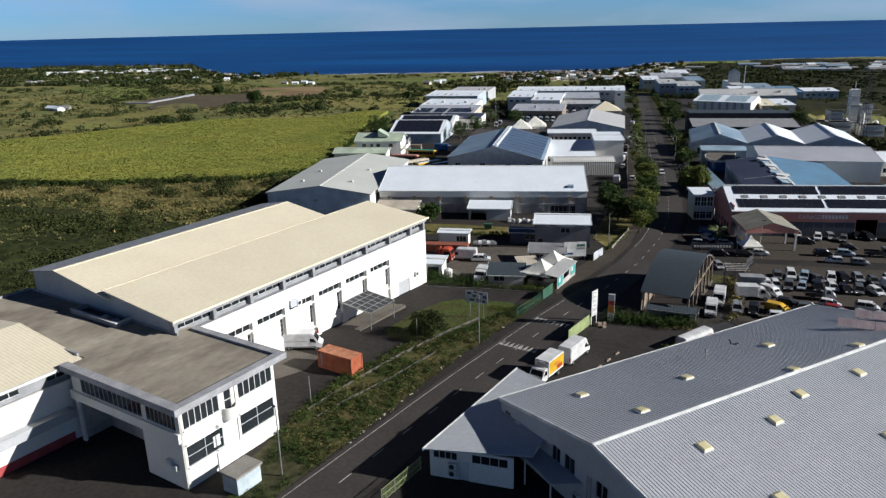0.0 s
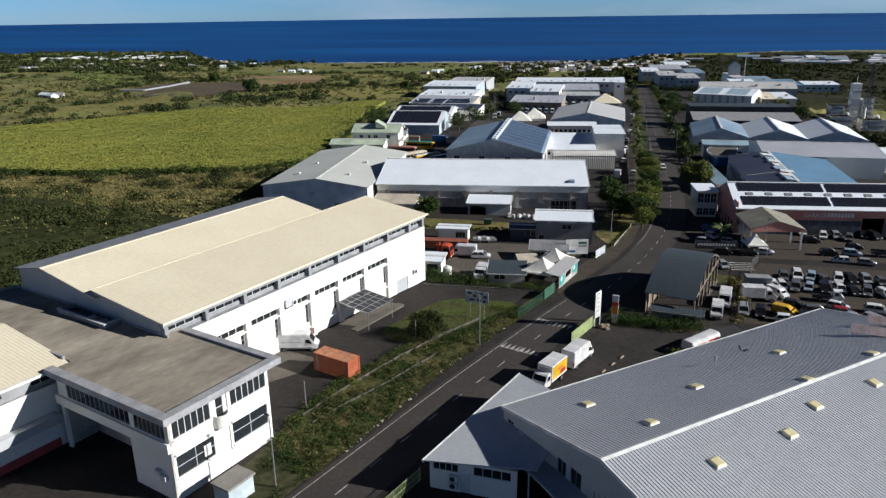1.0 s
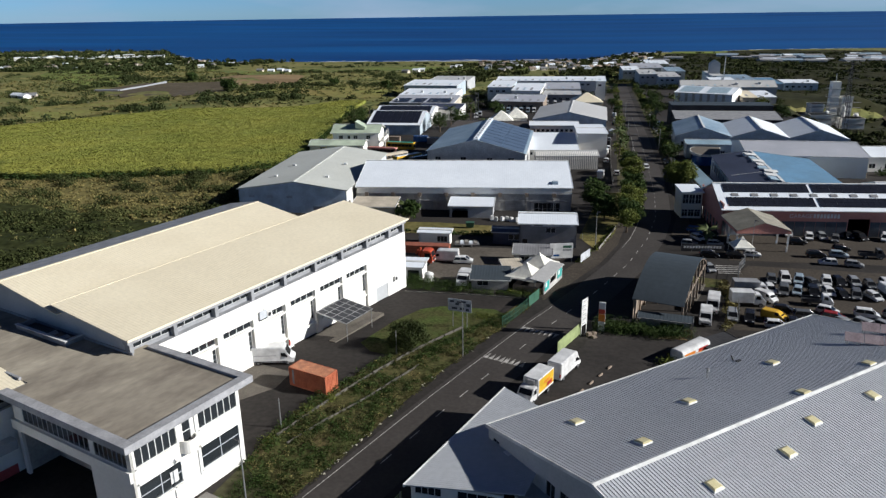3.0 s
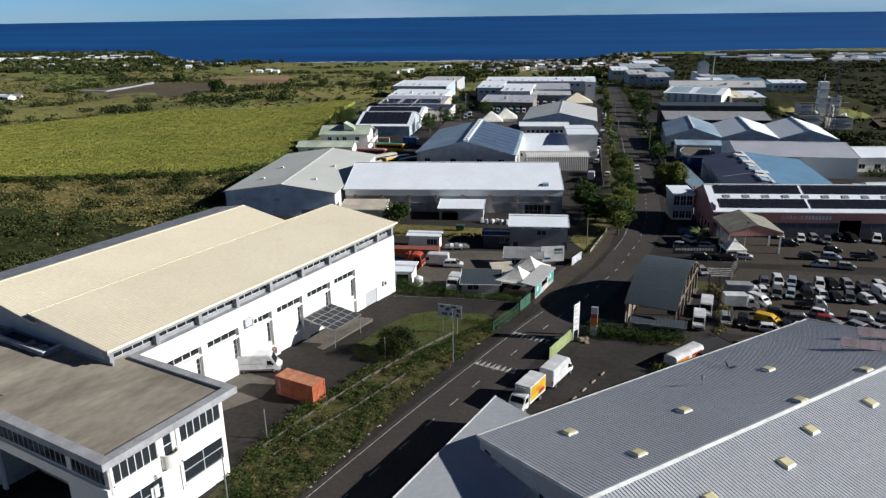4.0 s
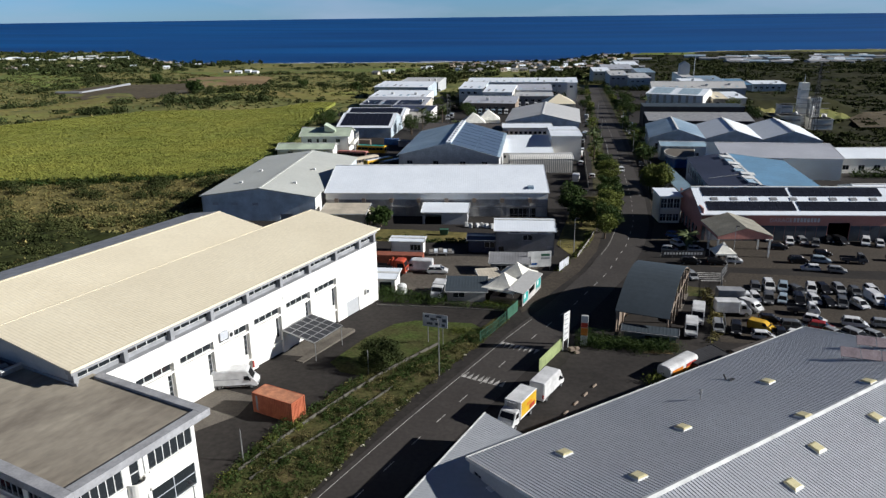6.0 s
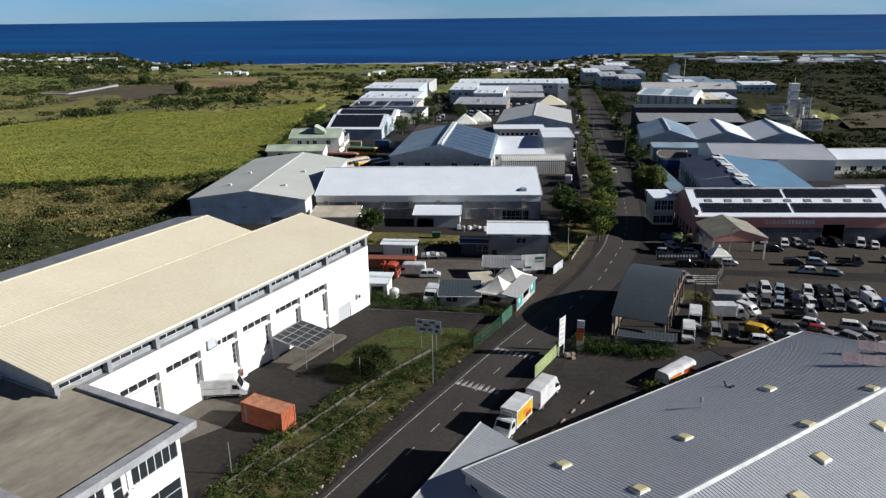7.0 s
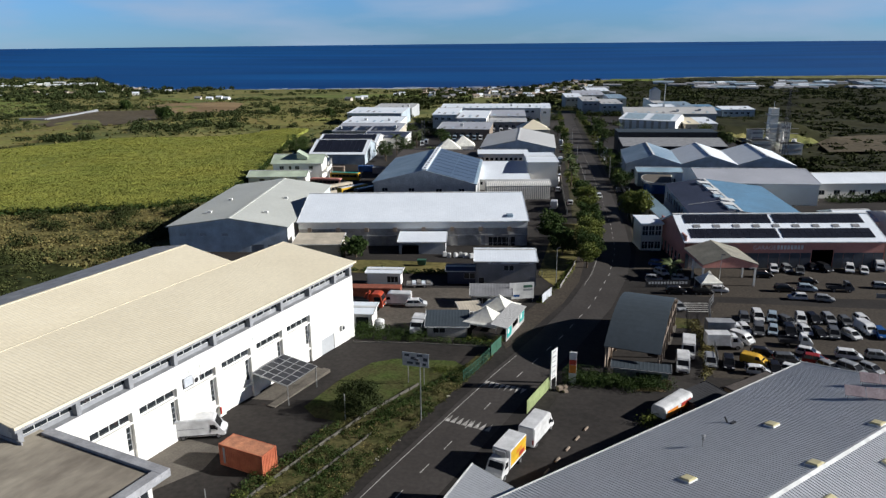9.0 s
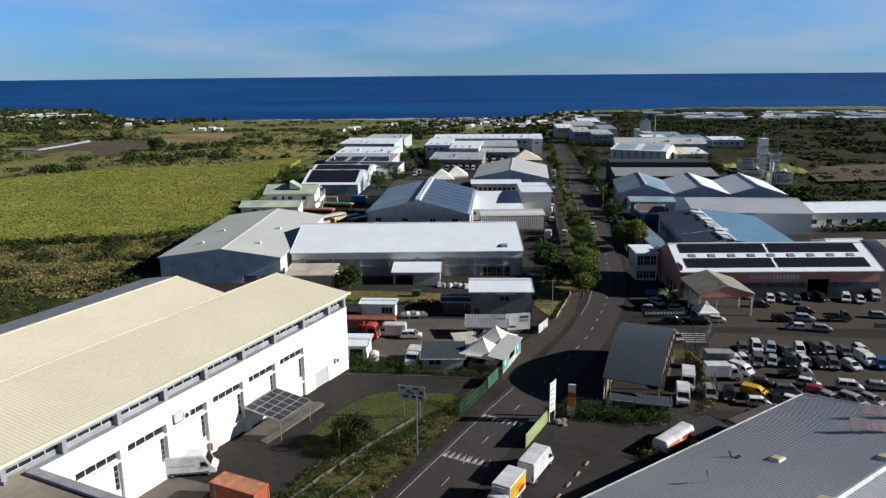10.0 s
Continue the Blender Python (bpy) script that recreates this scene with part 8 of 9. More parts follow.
pts = [(x + rng.uniform(-5, 5), y + rng.uniform(-4, 4)) for x, y in ((24, 636), (30, 634), (36, 628), (44, 626), (52, 628), (58, 640), (20, 690), (12, 705), (62, 560), (70, 556), (45, 538), (56, 536), (92, 565), (104, 572), (116, 574), (130, 578), (142, 580), (152, 600), (96, 500), (104, 506), (98, 520), (30, 470), (34, 460), (26, 520), (30, 560), (22, 590), (-92, 486), (-98, 470), (-90, 520), (-100, 545), (-86, 400), (-82, 420), (-78, 455), (-18, 560), (-4, 580), (-20, 610), (-60, 612), (-90, 610)) for k in range(6)]
scatter("works_trees", "dark trees between the far works", "trees", pts, rng.uniform(2.0, 4.2, len(pts)), "far_leaf", 7, 0.8, 75, 1.3)

# planting of the verge beside the road
VPOLY = VERGE_ROAD + VERGE_YARD
pts = sprinkle(640, -38, -12, 58, 116, lambda x, y: inside((x, y), VPOLY), 0.25, 5)
scatter("verge_weeds", "mixed green weeds and brush on the verge", "weeds", pts, rng.uniform(0.3, 0.75, len(pts)), "leaf", 150, 0.12, 31, 0.8)
pts = sprinkle(330, -38, -12, 58, 116, lambda x, y: inside((x, y), VPOLY), 0.3, 4)
scatter("verge_shrubs", "yellow-green shrubs along the verge", "shrubs", pts[:210], rng.uniform(0.4, 0.85, 210), "leaf_olive", 110, 0.13, 62)
scatter("verge_straw", "brown and straw-coloured brush on the verge", "weeds", pts[190:], rng.uniform(0.3, 0.7, len(pts) - 190), "leaf_dry", 90, 0.13, 32, 0.9)
pts = [(x + rng.uniform(-0.5, 0.5), y + rng.uniform(-0.5, 0.5)) for x, y in resample([(-36.2, 64), (-36.0, 71), (-34.4, 79), (-32.6, 82), (-30.6, 87.5), (-29, 92)], 0.7)]
scatter("yard_hedge", "low dark hedge along the yard's edge", "hedge", pts, rng.uniform(0.5, 1.0, len(pts)), "leaf", 60, 0.2, 33, 1.0)
pts = sprinkle(500, -36, -15, 91, 113, lambda x, y: inside((x, y), [(-34.9, 95.5), (-32.5, 104.4), (-29.5, 110.5), (-26.5, 112.4), (-17.5, 112.8), (-15.6, 110.9), (-19.5, 103.5), (-26.3, 94.8), (-29.6, 92.4), (-32.5, 92.9)]))
scatter("lawn_tufts", "uneven grass tufts on the lawn", "grass", pts, rng.uniform(0.12, 0.3, len(pts)), "leaf", 260, 0.07, 34, 0.5)
pts = [(x + rng.uniform(-0.35, 0.35), y + rng.uniform(-0.35, 0.35)) for x, y in resample([(-25.6, 91.0), (-22.6, 97.0), (-19.9, 102.6), (-16.6, 107.4)], 0.3)]
scatter("wall_hedge", "dark straggling hedge below the terrace wall", "hedge", pts, rng.uniform(0.4, 0.8, len(pts)), "leaf", 110, 0.14, 71, 1.2)
pts = [(x + rng.uniform(-0.7, 0.2), y + rng.uniform(-0.4, 0.4)) for x, y in resample(VERGE_ROAD, 0.16)]
scatter("road_edge_grass", "yellow-green grass along the road's edge", "grass", pts, rng.uniform(0.16, 0.4, len(pts)), "leaf_olive", 190, 0.1, 72, 0.8)
pts = [(x + rng.uniform(-0.5, 0.5), y + rng.uniform(-0.5, 0.5)) for x, y in ((-18.6, 108.4), (-17.6, 109.3), (-19.2, 109.6), (-33.4, 78.2), (-33.0, 79.0), (-34.6, 75.0), (-36.6, 68.5)) for k in range(4)]
scatter("verge_bushes", "yellow-green bushes on the verge", "bushes", pts, rng.uniform(0.5, 0.95, len(pts)), "leaf_light", 110, 0.14, 73, 1.0)
# hedge by the sign, plants by the huts
pts = [(x + rng.uniform(-0.7, 0.7), y + rng.uniform(-0.8, 0.8)) for x, y in resample([(-0.4, 107.2), (4, 107.4), (9.4, 107.2), (12.6, 107.8)], 0.3) + resample([(-0.6, 109.6), (4.4, 109.8)], 0.4) + resample([(0.4, 108.4), (5, 108.2), (11, 107.9)], 0.4)]
scatter("hedge", "dense dark green hedge in front of the shelter", "hedge", pts, rng.uniform(1.0, 1.6, len(pts)), "leaf", 80, 0.15, 35, 1.25)
pts = [(x + rng.uniform(-0.6, 0.6), y + rng.uniform(-0.4, 0.4)) for x, y in resample([(-34, 120.2), (-26, 120.0), (-17, 120.2), (-12.6, 119.6)], 0.45)]
scatter("yard_shrubs", "shrubs along the yard fence", "shrubs", pts, rng.uniform(0.5, 1.1, len(pts)), "leaf", 90, 0.15, 36, 1.1)
pts = [(x + rng.uniform(-1.0, 1.0), y + rng.uniform(-0.8, 0.8)) for x, y in resample([(-36.5, 122.4), (-30, 122.0), (-24.5, 121.4)], 0.5)]
scatter("yard_thicket", "tall dark shrubs and creepers at the yard's upper edge", "shrubs", pts, rng.uniform(0.9, 1.7, len(pts)), "leaf", 80, 0.16, 61, 1.2)
pts = [(x + rng.uniform(-0.5, 0.5), y + rng.uniform(-0.4, 0.4)) for x, y in resample([(-16.8, 121.9), (-14.0, 121.2), (-11.3, 121.0)], 0.3)]
scatter("terrace_hedge", "yellow-green creeper along the snack terrace", "hedge", pts, rng.uniform(0.6, 1.1, len(pts)), "leaf_light", 90, 0.14, 63, 1.3)
pts = [(x + rng.uniform(-0.5, 0.5), y + rng.uniform(-0.5, 0.5)) for x, y in resample([(8.0, 96.6), (9.9, 98.5), (12.4, 101.0)], 0.35)]
scatter("corner_shrubs", "green shrubs beside the mobile shop", "shrubs", pts, rng.uniform(0.6, 1.2, len(pts)), "leaf_light", 80, 0.18, 37, 1.1)
pts = [(x + rng.uniform(-0.4, 0.4), y + rng.uniform(-0.4, 0.4)) for x, y in resample([(18.2, 112), (19.6, 115), (20.4, 122), (21, 134)], 0.5)]
scatter("fence_weeds", "yellow-green weeds along the lot fence", "weeds", pts, rng.uniform(0.5, 1.1, len(pts)), "leaf_dry", 50, 0.24, 38, 1.0)
pts = [(x + rng.uniform(-0.5, 0.5), y + rng.uniform(-0.5, 0.5)) for x, y in resample([(-5.4, 141), (-2.0, 152), (0.2, 162), (1.2, 170)], 0.6)]
scatter("roadside_hedge", "clipped yellow-green hedge beside the road", "hedge", pts, rng.uniform(0.5, 0.8, len(pts)), "leaf_light", 45, 0.26, 39, 1.0)
pts = [(x + rng.uniform(-0.8, 0.8), y + rng.uniform(-0.6, 0.6)) for x, y in resample([(-46, 158), (-34, 157.4), (-22, 158.6)], 0.7)]
scatter("bank_hedge", "dark hedge below the white warehouse", "hedge", pts, rng.uniform(0.6, 1.1, len(pts)), "leaf", 40, 0.3, 40, 1.0)
pts = [(x + rng.uniform(-1.2, 1.2), y + rng.uniform(-1, 1)) for x, y in resample([(84, 252), (98, 255), (112, 257)], 1.0)]
scatter("clipped_trees", "row of dark clipped trees", "trees", pts, rng.uniform(1.6, 2.6, len(pts)), "leaf", 12, 0.5, 41, 1.2)

pts = sprinkle(2600, -640, -120, 300, 900, lambda x, y: on_land(x, y) and not any(inside((x, y), f) for f in FIELDS), 0.3, 40)
scatter("olive_scrub", "low olive scrub between the fields", "bushes", pts, rng.uniform(0.8, 2.2, len(pts)), "scrub_leaf", 3, 1.1, 51, 0.6)
pts = sprinkle(1500, -600, -130, 300, 860, lambda x, y: on_land(x, y) and not any(inside((x, y), f) for f in FIELDS[:2]), 0.2, 30)
scatter("straw_tufts", "tufts of straw-coloured grass between the fields", "grass", pts, rng.uniform(0.8, 1.8, len(pts)), "leaf_dry", 3, 0.9, 52, 0.35)
pts = [(x + rng.uniform(-1.6, 1.6), y + rng.uniform(-6, 6)) for x, y in resample([(20.2, 236), (20.8, 330), (19.8, 470), (17.4, 630)], 3.4) + resample([(5.0, 244), (5.0, 330), (4.0, 470), (2.2, 630)], 4.2)]
scatter("roadside_bushes", "bushes and weeds along both sides of the long road", "bushes", pts, rng.uniform(0.5, 1.5, len(pts)), "leaf", 12, 0.45, 53, 1.0)
for i in range(22):
    y = 250 + 17 * i
    x = (20.6 if i % 3 else 4.6) + rng.uniform(-0.8, 0.8) - max(0, y - 330) * 0.011
    tree(spot(x, y, 47 * i), "dark roadside tree along the long road", rng.uniform(4.5, 7.5), rng.uniform(2.0, 3.2), "leaf" if i % 2 else "leaf_light", 200 + i, 0.5, 26, lumps=18, group="roadside trees")

# the same dark leaf colour, hiding the sheet's sunlit side
pts = [(x + rng.uniform(-0.8, 1.0), y + rng.uniform(-1.2, 0.6)) for x, y in resample(CANE[2:8], 0.7)]
scatter("cane_front", "standing cane along the field's edge", "sugar cane", pts, rng.uniform(1.2, 1.9, len(pts)), "leaf", 26, 0.4, 64, 1.5)
pts = sprinkle(120, -38, -30, 49, 66, lambda x, y: inside((x, y), [(-30.6, 58), (-32, 53), (-33.6, 50), (-36.2, 51), (-37.6, 57), (-36.8, 66)]), 0.2, 4)
scatter("office_weeds", "green and dry weeds on the soil beside the office", "weeds", pts, rng.uniform(0.3, 0.7, len(pts)), "leaf", 110, 0.13, 65, 0.9)

pts = [(x + rng.uniform(-0.45, 0.45), y + rng.uniform(-0.45, 0.45)) for x, y in resample([(-36.0, 69.6), (-33.6, 76.8), (-30.8, 84.1), (-26.3, 94.5), (-21.2, 104.0)], 0.42) + resample([(-34.2, 68.4), (-32.1, 73.2), (-28.3, 80.6), (-24.4, 90.2)], 0.42)]
scatter("wall_creeper", "weeds hanging over the terrace walls", "weeds", pts, rng.uniform(0.22, 0.5, len(pts)), "leaf_olive", 130, 0.12, 66, 1.0)


# ---- loose things near the road and in the yards ----
def shipping_container():
    t = thing("shipping_container", "faded orange shipping container with corrugated sides standing in the yard", "container", spot(-36.4, 81.5, -17.5, 0.05))
    L, W, H = 6.06, 2.44, 2.59
    def corrugated(name, length, n, m):
        """One folded sheet standing along u, its folds upright."""
        bm = fresh()
        prev = None
        for i in range(n):
            for f, d in ((0.0, 0.0), (0.16, 0.055), (0.5, 0.055), (0.66, 0.0)):
                u = -length / 2 + length * (i + f) / n
                now = [bm.verts.new(m @ Vector((u, d, z))) for z in (0.12, H - 0.1)] + [bm.verts.new(m @ Vector((u, d + 0.02, z))) for z in (0.12, H - 0.1)]
                if prev:
                    bm.faces.new((prev[0], now[0], now[1], prev[1]))
                    bm.faces.new((now[2], prev[2], prev[3], now[3]))
                prev = now
        part(name, bm, M["container_orange"], t)
    for a in (0, 180):
        corrugated("side_panel", L - 0.2, 22, pose(0, 0, 0, 0, 0, a) @ Matrix.Translation((0, -W / 2 + 0.03, 0)))
        corrugated("end_panel", W - 0.2, 9, pose(0, 0, 0, 0, 0, a + 90) @ Matrix.Translation((0, -L / 2 + 0.03, 0)))
    bm = fresh()
    box(bm, -L / 2 + 0.06, L / 2 - 0.06, -W / 2 + 0.06, W / 2 - 0.06, H - 0.12, H - 0.02)
    part("top", bm, M["container_top"], t, "sun-bleached container roof")
    bm = fresh()
    for x in (-L / 2, L / 2 - 0.14):
        for y in (-W / 2, W / 2 - 0.14):
            box(bm, x, x + 0.14, y, y + 0.14, 0, H)
    for y in (-W / 2, W / 2 - 0.1):
        box(bm, -L / 2 + 0.14, L / 2 - 0.14, y, y + 0.1, H - 0.1, H)
        box(bm, -L / 2 + 0.14, L / 2 - 0.14, y, y + 0.1, 0, 0.14)
    for x in (-L / 2, L / 2 - 0.1):
        box(bm, x, x + 0.1, -W / 2 + 0.14, W / 2 - 0.14, H - 0.1, H)
        box(bm, x, x + 0.1, -W / 2 + 0.14, W / 2 - 0.14, 0, 0.14)
    part("frame", bm, M["container_orange"], t)
    bm = fresh()
    box(bm, -L / 2 + 0.55, -L / 2 + 0.85, -W / 2 - 0.012, -W / 2 - 0.002, 0.35, 2.3)
    part("lettering_bar", bm, M["bar_grey"], t)


shipping_container()


def lamp_post(x, y, h, label, arm=0.0, name="lamp_post", ang=0.0, head=True):
    t = thing(name, label, "post", spot(x, y, ang), "posts")
    bm = fresh()
    tube(bm, (0, 0, -0.3), (0, 0, h), 0.09, 0.055, 8)
    if arm:
        tube(bm, (0, 0, h - 0.1), (arm, 0, h + 0.15), 0.045, n=6)
    part("pole", bm, M["galvanised"], t)
    if head:
        bm = fresh()
        box(bm, arm - 0.35, arm + 0.35, -0.14, 0.14, h + 0.08, h + 0.24)
        rounded(bm, 0.04)
        part("lamp_head", bm, M["dark_metal"], t)


lamp_post(-36.3, 71.4, 3.9, "slim grey metal post in the yard", head=False)
lamp_post(-28.6, 93.0, 3.6, "slim grey metal post beside the lawn", head=False)
lamp_post(-19.2, 94.2, 8.0, "tall grey street lamp on the verge", 0.5, ang=160)
lamp_post(-32.8, 56.4, 8.2, "tall grey street lamp beside the office", 0.4, ang=150)
lamp_post(28.6, 152.3, 7.5, "tall grey lamp post beside the porch", 0.3)
for i, y in enumerate((222, 256, 292, 330, 368, 410)):
    lamp_post(7.4 if i % 2 else 18.4, y, 8.5, "grey street lamp along the road", 1.2 if i % 2 else -1.2)
lamp_post(-2.3, 153.6, 7.5, "grey pole with a small lamp beside the grey block", 0.4)


def yard_board():
    t = thing("billboard", "weathered white board on two posts on the lawn", "sign board", spot(-21.7, 104.4, -8))
    for x in (-1.15, 1.15):
        bm = fresh()
        tube(bm, (x, 0, -0.3), (x, 0, 4.6), 0.06)
        part("post", bm, M["galvanised"], t)
    bm = fresh()
    box(bm, -1.9, 1.9, -0.12, -0.06, 2.7, 4.7)
    part("board", bm, M["bar_pale"], t)
    for i, (x, z, w, h) in enumerate(((-1.6, 4.1, 0.7, 0.35), (-0.7, 3.7, 0.6, 0.4), (0.2, 4.2, 0.8, 0.3), (1.1, 3.6, 0.6, 0.5), (-1.3, 3.0, 0.9, 0.35), (0.0, 3.0, 0.7, 0.4), (1.0, 2.9, 0.5, 0.4))):
        bm = fresh()
        box(bm, x, x + w, -0.135, -0.121, z, z + h)
        part("peeled_patch", bm, M["bar_dark"], t)


yard_board()


def roadside_signs():
    t = thing("sign_tower", "tall white lattice sign board lit by the sun", "sign", spot(-2.9, 105.6, 62, 0.05))
    for x in (-0.75, 0.75):
        bm = fresh()
        box(bm, x - 0.06, x + 0.06, -0.06, 0.06, -0.3, 5.8)
        part("post", bm, M["trim_white"], t)
    for i in range(6):
        bm = fresh()
        box(bm, -0.72, 0.72, -0.05, 0.03, 1.5 + 0.72 * i, 2.13 + 0.72 * i)
        pl = part("panel", bm, M["trim_white"], t)
        bm = fresh()
        box(bm, -0.55, 0.4, -0.058, -0.051, 1.72 + 0.72 * i, 1.9 + 0.72 * i)
        part("lettering_bar", bm, M["bar_grey"], pl)
    t = thing("price_sign", "orange and white sign post beside the hedge", "sign", spot(-0.3, 107.4, -4, 0.05))
    bm = fresh()
    box(bm, -0.5, 0.5, -0.12, 0.12, -0.3, 4.7)
    part("pillar", bm, M["trim_white"], t)
    for z0, z1, mm in ((1.6, 2.8, "orange_sign"), (2.85, 3.6, "red_paint"), (3.65, 4.6, "bar_pale")):
        bm = fresh()
        box(bm, -0.48, 0.48, -0.16, -0.121, z0, z1)
        part("sign_field", bm, M[mm], t)


roadside_signs()


def fence_run(points, h, material, label, name="fence", post="galvanised", solid=True, step=2.2, gap=0.0):
    pts = resample(points, step)
    t = thing(name, label, name, Matrix())
    for (x0, y0), (x1, y1) in zip(pts, pts[1:]):
        ln = math.hypot(x1 - x0, y1 - y0)
        if ln < 0.2:
            continue
        m = pose(x0, y0, G(x0, y0), 0, 0, math.degrees(math.atan2(y1 - y0, x1 - x0)))
        bm = fresh()
        if solid:
            box(bm, 0.05, ln - 0.05, -0.03, 0.03, 0.05 + gap, h, m)
        else:
            for z in (0.15, h * 0.5, h - 0.05):
                box(bm, 0, ln, -0.02, 0.02, z - 0.025, z + 0.025, m)
            for i in range(int(ln / 0.14)):
                box(bm, 0.07 + 0.14 * i, 0.09 + 0.14 * i, -0.012, 0.012, 0.1, h, m)
        panel = part("panel", bm, M[material], t)
        if not solid:
            tagged(panel, kind="stuff")
        bm = fresh()
        tube(bm, m @ Vector((0, 0, -0.3)), m @ Vector((0, 0, h + 0.12)), 0.045, n=6)
        part("post", bm, M[post], t)
    return t


fence_run([(-15.3, 106.0), (-14.0, 109.2), (-12.3, 114.8)], 1.7, "green_fence", "green mesh fence along the road", post="green_fence", solid=False)
fence_run([(-12.2, 115.2), (-10.9, 119.5)], 1.9, "green_fence", "dark green sliding gate", "gate", post="green_fence")
fence_run([(-6.2, 97.6), (-3.4, 105.4)], 1.9, "lime_fence", "yellow-green metal sheet fence", post="lime_fence")
fence_run([(-20.9, 54.5), (-18.6, 61.0)], 1.6, "lime_fence", "pale green mesh fence beside the annex", solid=False)
fence_run([(20.6, 115), (22.4, 128), (24.6, 141.5), (26.6, 146.6)], 1.8, "galvanised", "wire mesh fence of the car lot", solid=False, step=3.0)
fence_run([(57, 152.4), (60, 152.6), (76, 153.4)], 1.0, "concrete", "low pink and grey wall along the forecourt", "low_wall", step=4)
fence_run([(-4.9, 141.5), (-3.2, 146.2)], 1.7, "bar_pale", "pale metal gate beside the road", "gate")
fence_run([(-1.5, 151), (0.9, 163), (2.2, 171.5)], 0.7, "concrete", "pale low wall with a clipped hedge", "low_wall", step=3)
fence_run([(18.6, 212), (21.0, 255), (21.4, 330)], 1.4, "concrete", "concrete boundary wall along the pavement", "low_wall", step=5)
fence_run([(1.2, 222), (0.4, 256), (0, 322)], 1.3, "concrete", "low boundary wall along the road", "low_wall", step=5)
fence_run([(15.2, 153.8), (24.0, 155.0)], 1.6, "dark_metal", "black banner fence along the garage entrance", "banner")
fence_run([(-3.2, 209.5), (3.6, 210.3)], 1.6, "concrete", "concrete block wall behind the trees", "low_wall", step=3)
fence_run([(-2.2, 158), (-16, 157)], 1.6, "dark_metal", "dark wire fence below the white warehouse", solid=False, step=3)
fence_run([(-34.4, 118.0), (-22, 118.9), (-13.4, 118.9)], 0.22, "concrete", "concrete kerb along the upper yard", "kerb", "concrete", step=4)


def bars_on_banner():
    t = thing("banner_lettering", "pale bars of lettering on the black banner", "banner", pose(15.2, 153.6, G(15, 153.6), 0, 0, 7.8))
    for i in range(13):
        bm = fresh()
        box(bm, 0.5 + 0.6 * i, 0.9 + 0.6 * i, -0.02, 0.0, 0.75, 1.25)
        part("lettering_bar", bm, M["trim_white"], t)


bars_on_banner()


def terrace_wall(points, h, label):
    t = thing("retaining_wall", label, "wall", Matrix(), "terrace walls")
    for (x0, y0), (x1, y1) in zip(points, points[1:]):
        ln = math.hypot(x1 - x0, y1 - y0)
        n = max(1, int(ln / 2.0))
        for i in range(n):
            a, b = i / n, (i + 1) / n - 0.015
            m = pose(x0, y0, 0, 0, 0, math.degrees(math.atan2(y1 - y0, x1 - x0)))
            z = G(x0 + (x1 - x0) * a, y0 + (y1 - y0) * a) + random.uniform(-0.04, 0.04)
            bm = fresh()
            box(bm, ln * a, ln * b, -0.10, 0.10, z - 0.2, z + h, m)
            rounded(bm, 0.03)
            part("block", bm, M["stone"], t)


terrace_wall([(-36.0, 69.6), (-33.6, 76.8), (-30.8, 84.1), (-26.3, 94.5), (-21.2, 104.0)], 0.4, "low weathered concrete terrace wall above the road")
terrace_wall([(-34.2, 68.4), (-32.1, 73.2), (-28.3, 80.6), (-24.4, 90.2)], 0.32, "second low terrace wall among the weeds")


def litter():
    t = thing("litter_line", "pale stones and litter along the road's edge", "litter", Matrix())
    rg = random.Random(4)
    line = [(-28.0, 64.2), (-25.4, 73), (-22.7, 83.3), (-19.0, 94.6), (-16.4, 101.5)]
    for i, (x, y) in enumerate(resample(line, 0.55)):
        dens = 0.55 if y < 78 else 0.15
        if rg.random() > dens:
            continue
        for _ in range(2):
            bm = fresh()
            s = rg.uniform(0.05, 0.16)
            c = Vector((x + rg.uniform(-0.5, 0.15), y + rg.uniform(-0.3, 0.3), 0))
            c.z = G(c.x, c.y) + 0.1
            m = Matrix.Translation(c) @ Euler((rg.uniform(-0.4, 0.4), rg.uniform(-0.4, 0.4), rg.uniform(0, 3))).to_matrix().to_4x4()
            hexa(bm, [m @ Vector(p) for p in ((-s, -s * 0.7, -0.04), (s, -s * 0.6, -0.05), (s * 0.8, s * 0.7, -0.04), (-s * 0.9, s * 0.6, -0.05), (-s * 0.6, -s * 0.4, s * 0.5), (s * 0.7, -s * 0.4, s * 0.4), (s * 0.5, s * 0.5, s * 0.45), (-s * 0.5, s * 0.4, s * 0.5))])
            part("stone", bm, M["litter"], t)


litter()


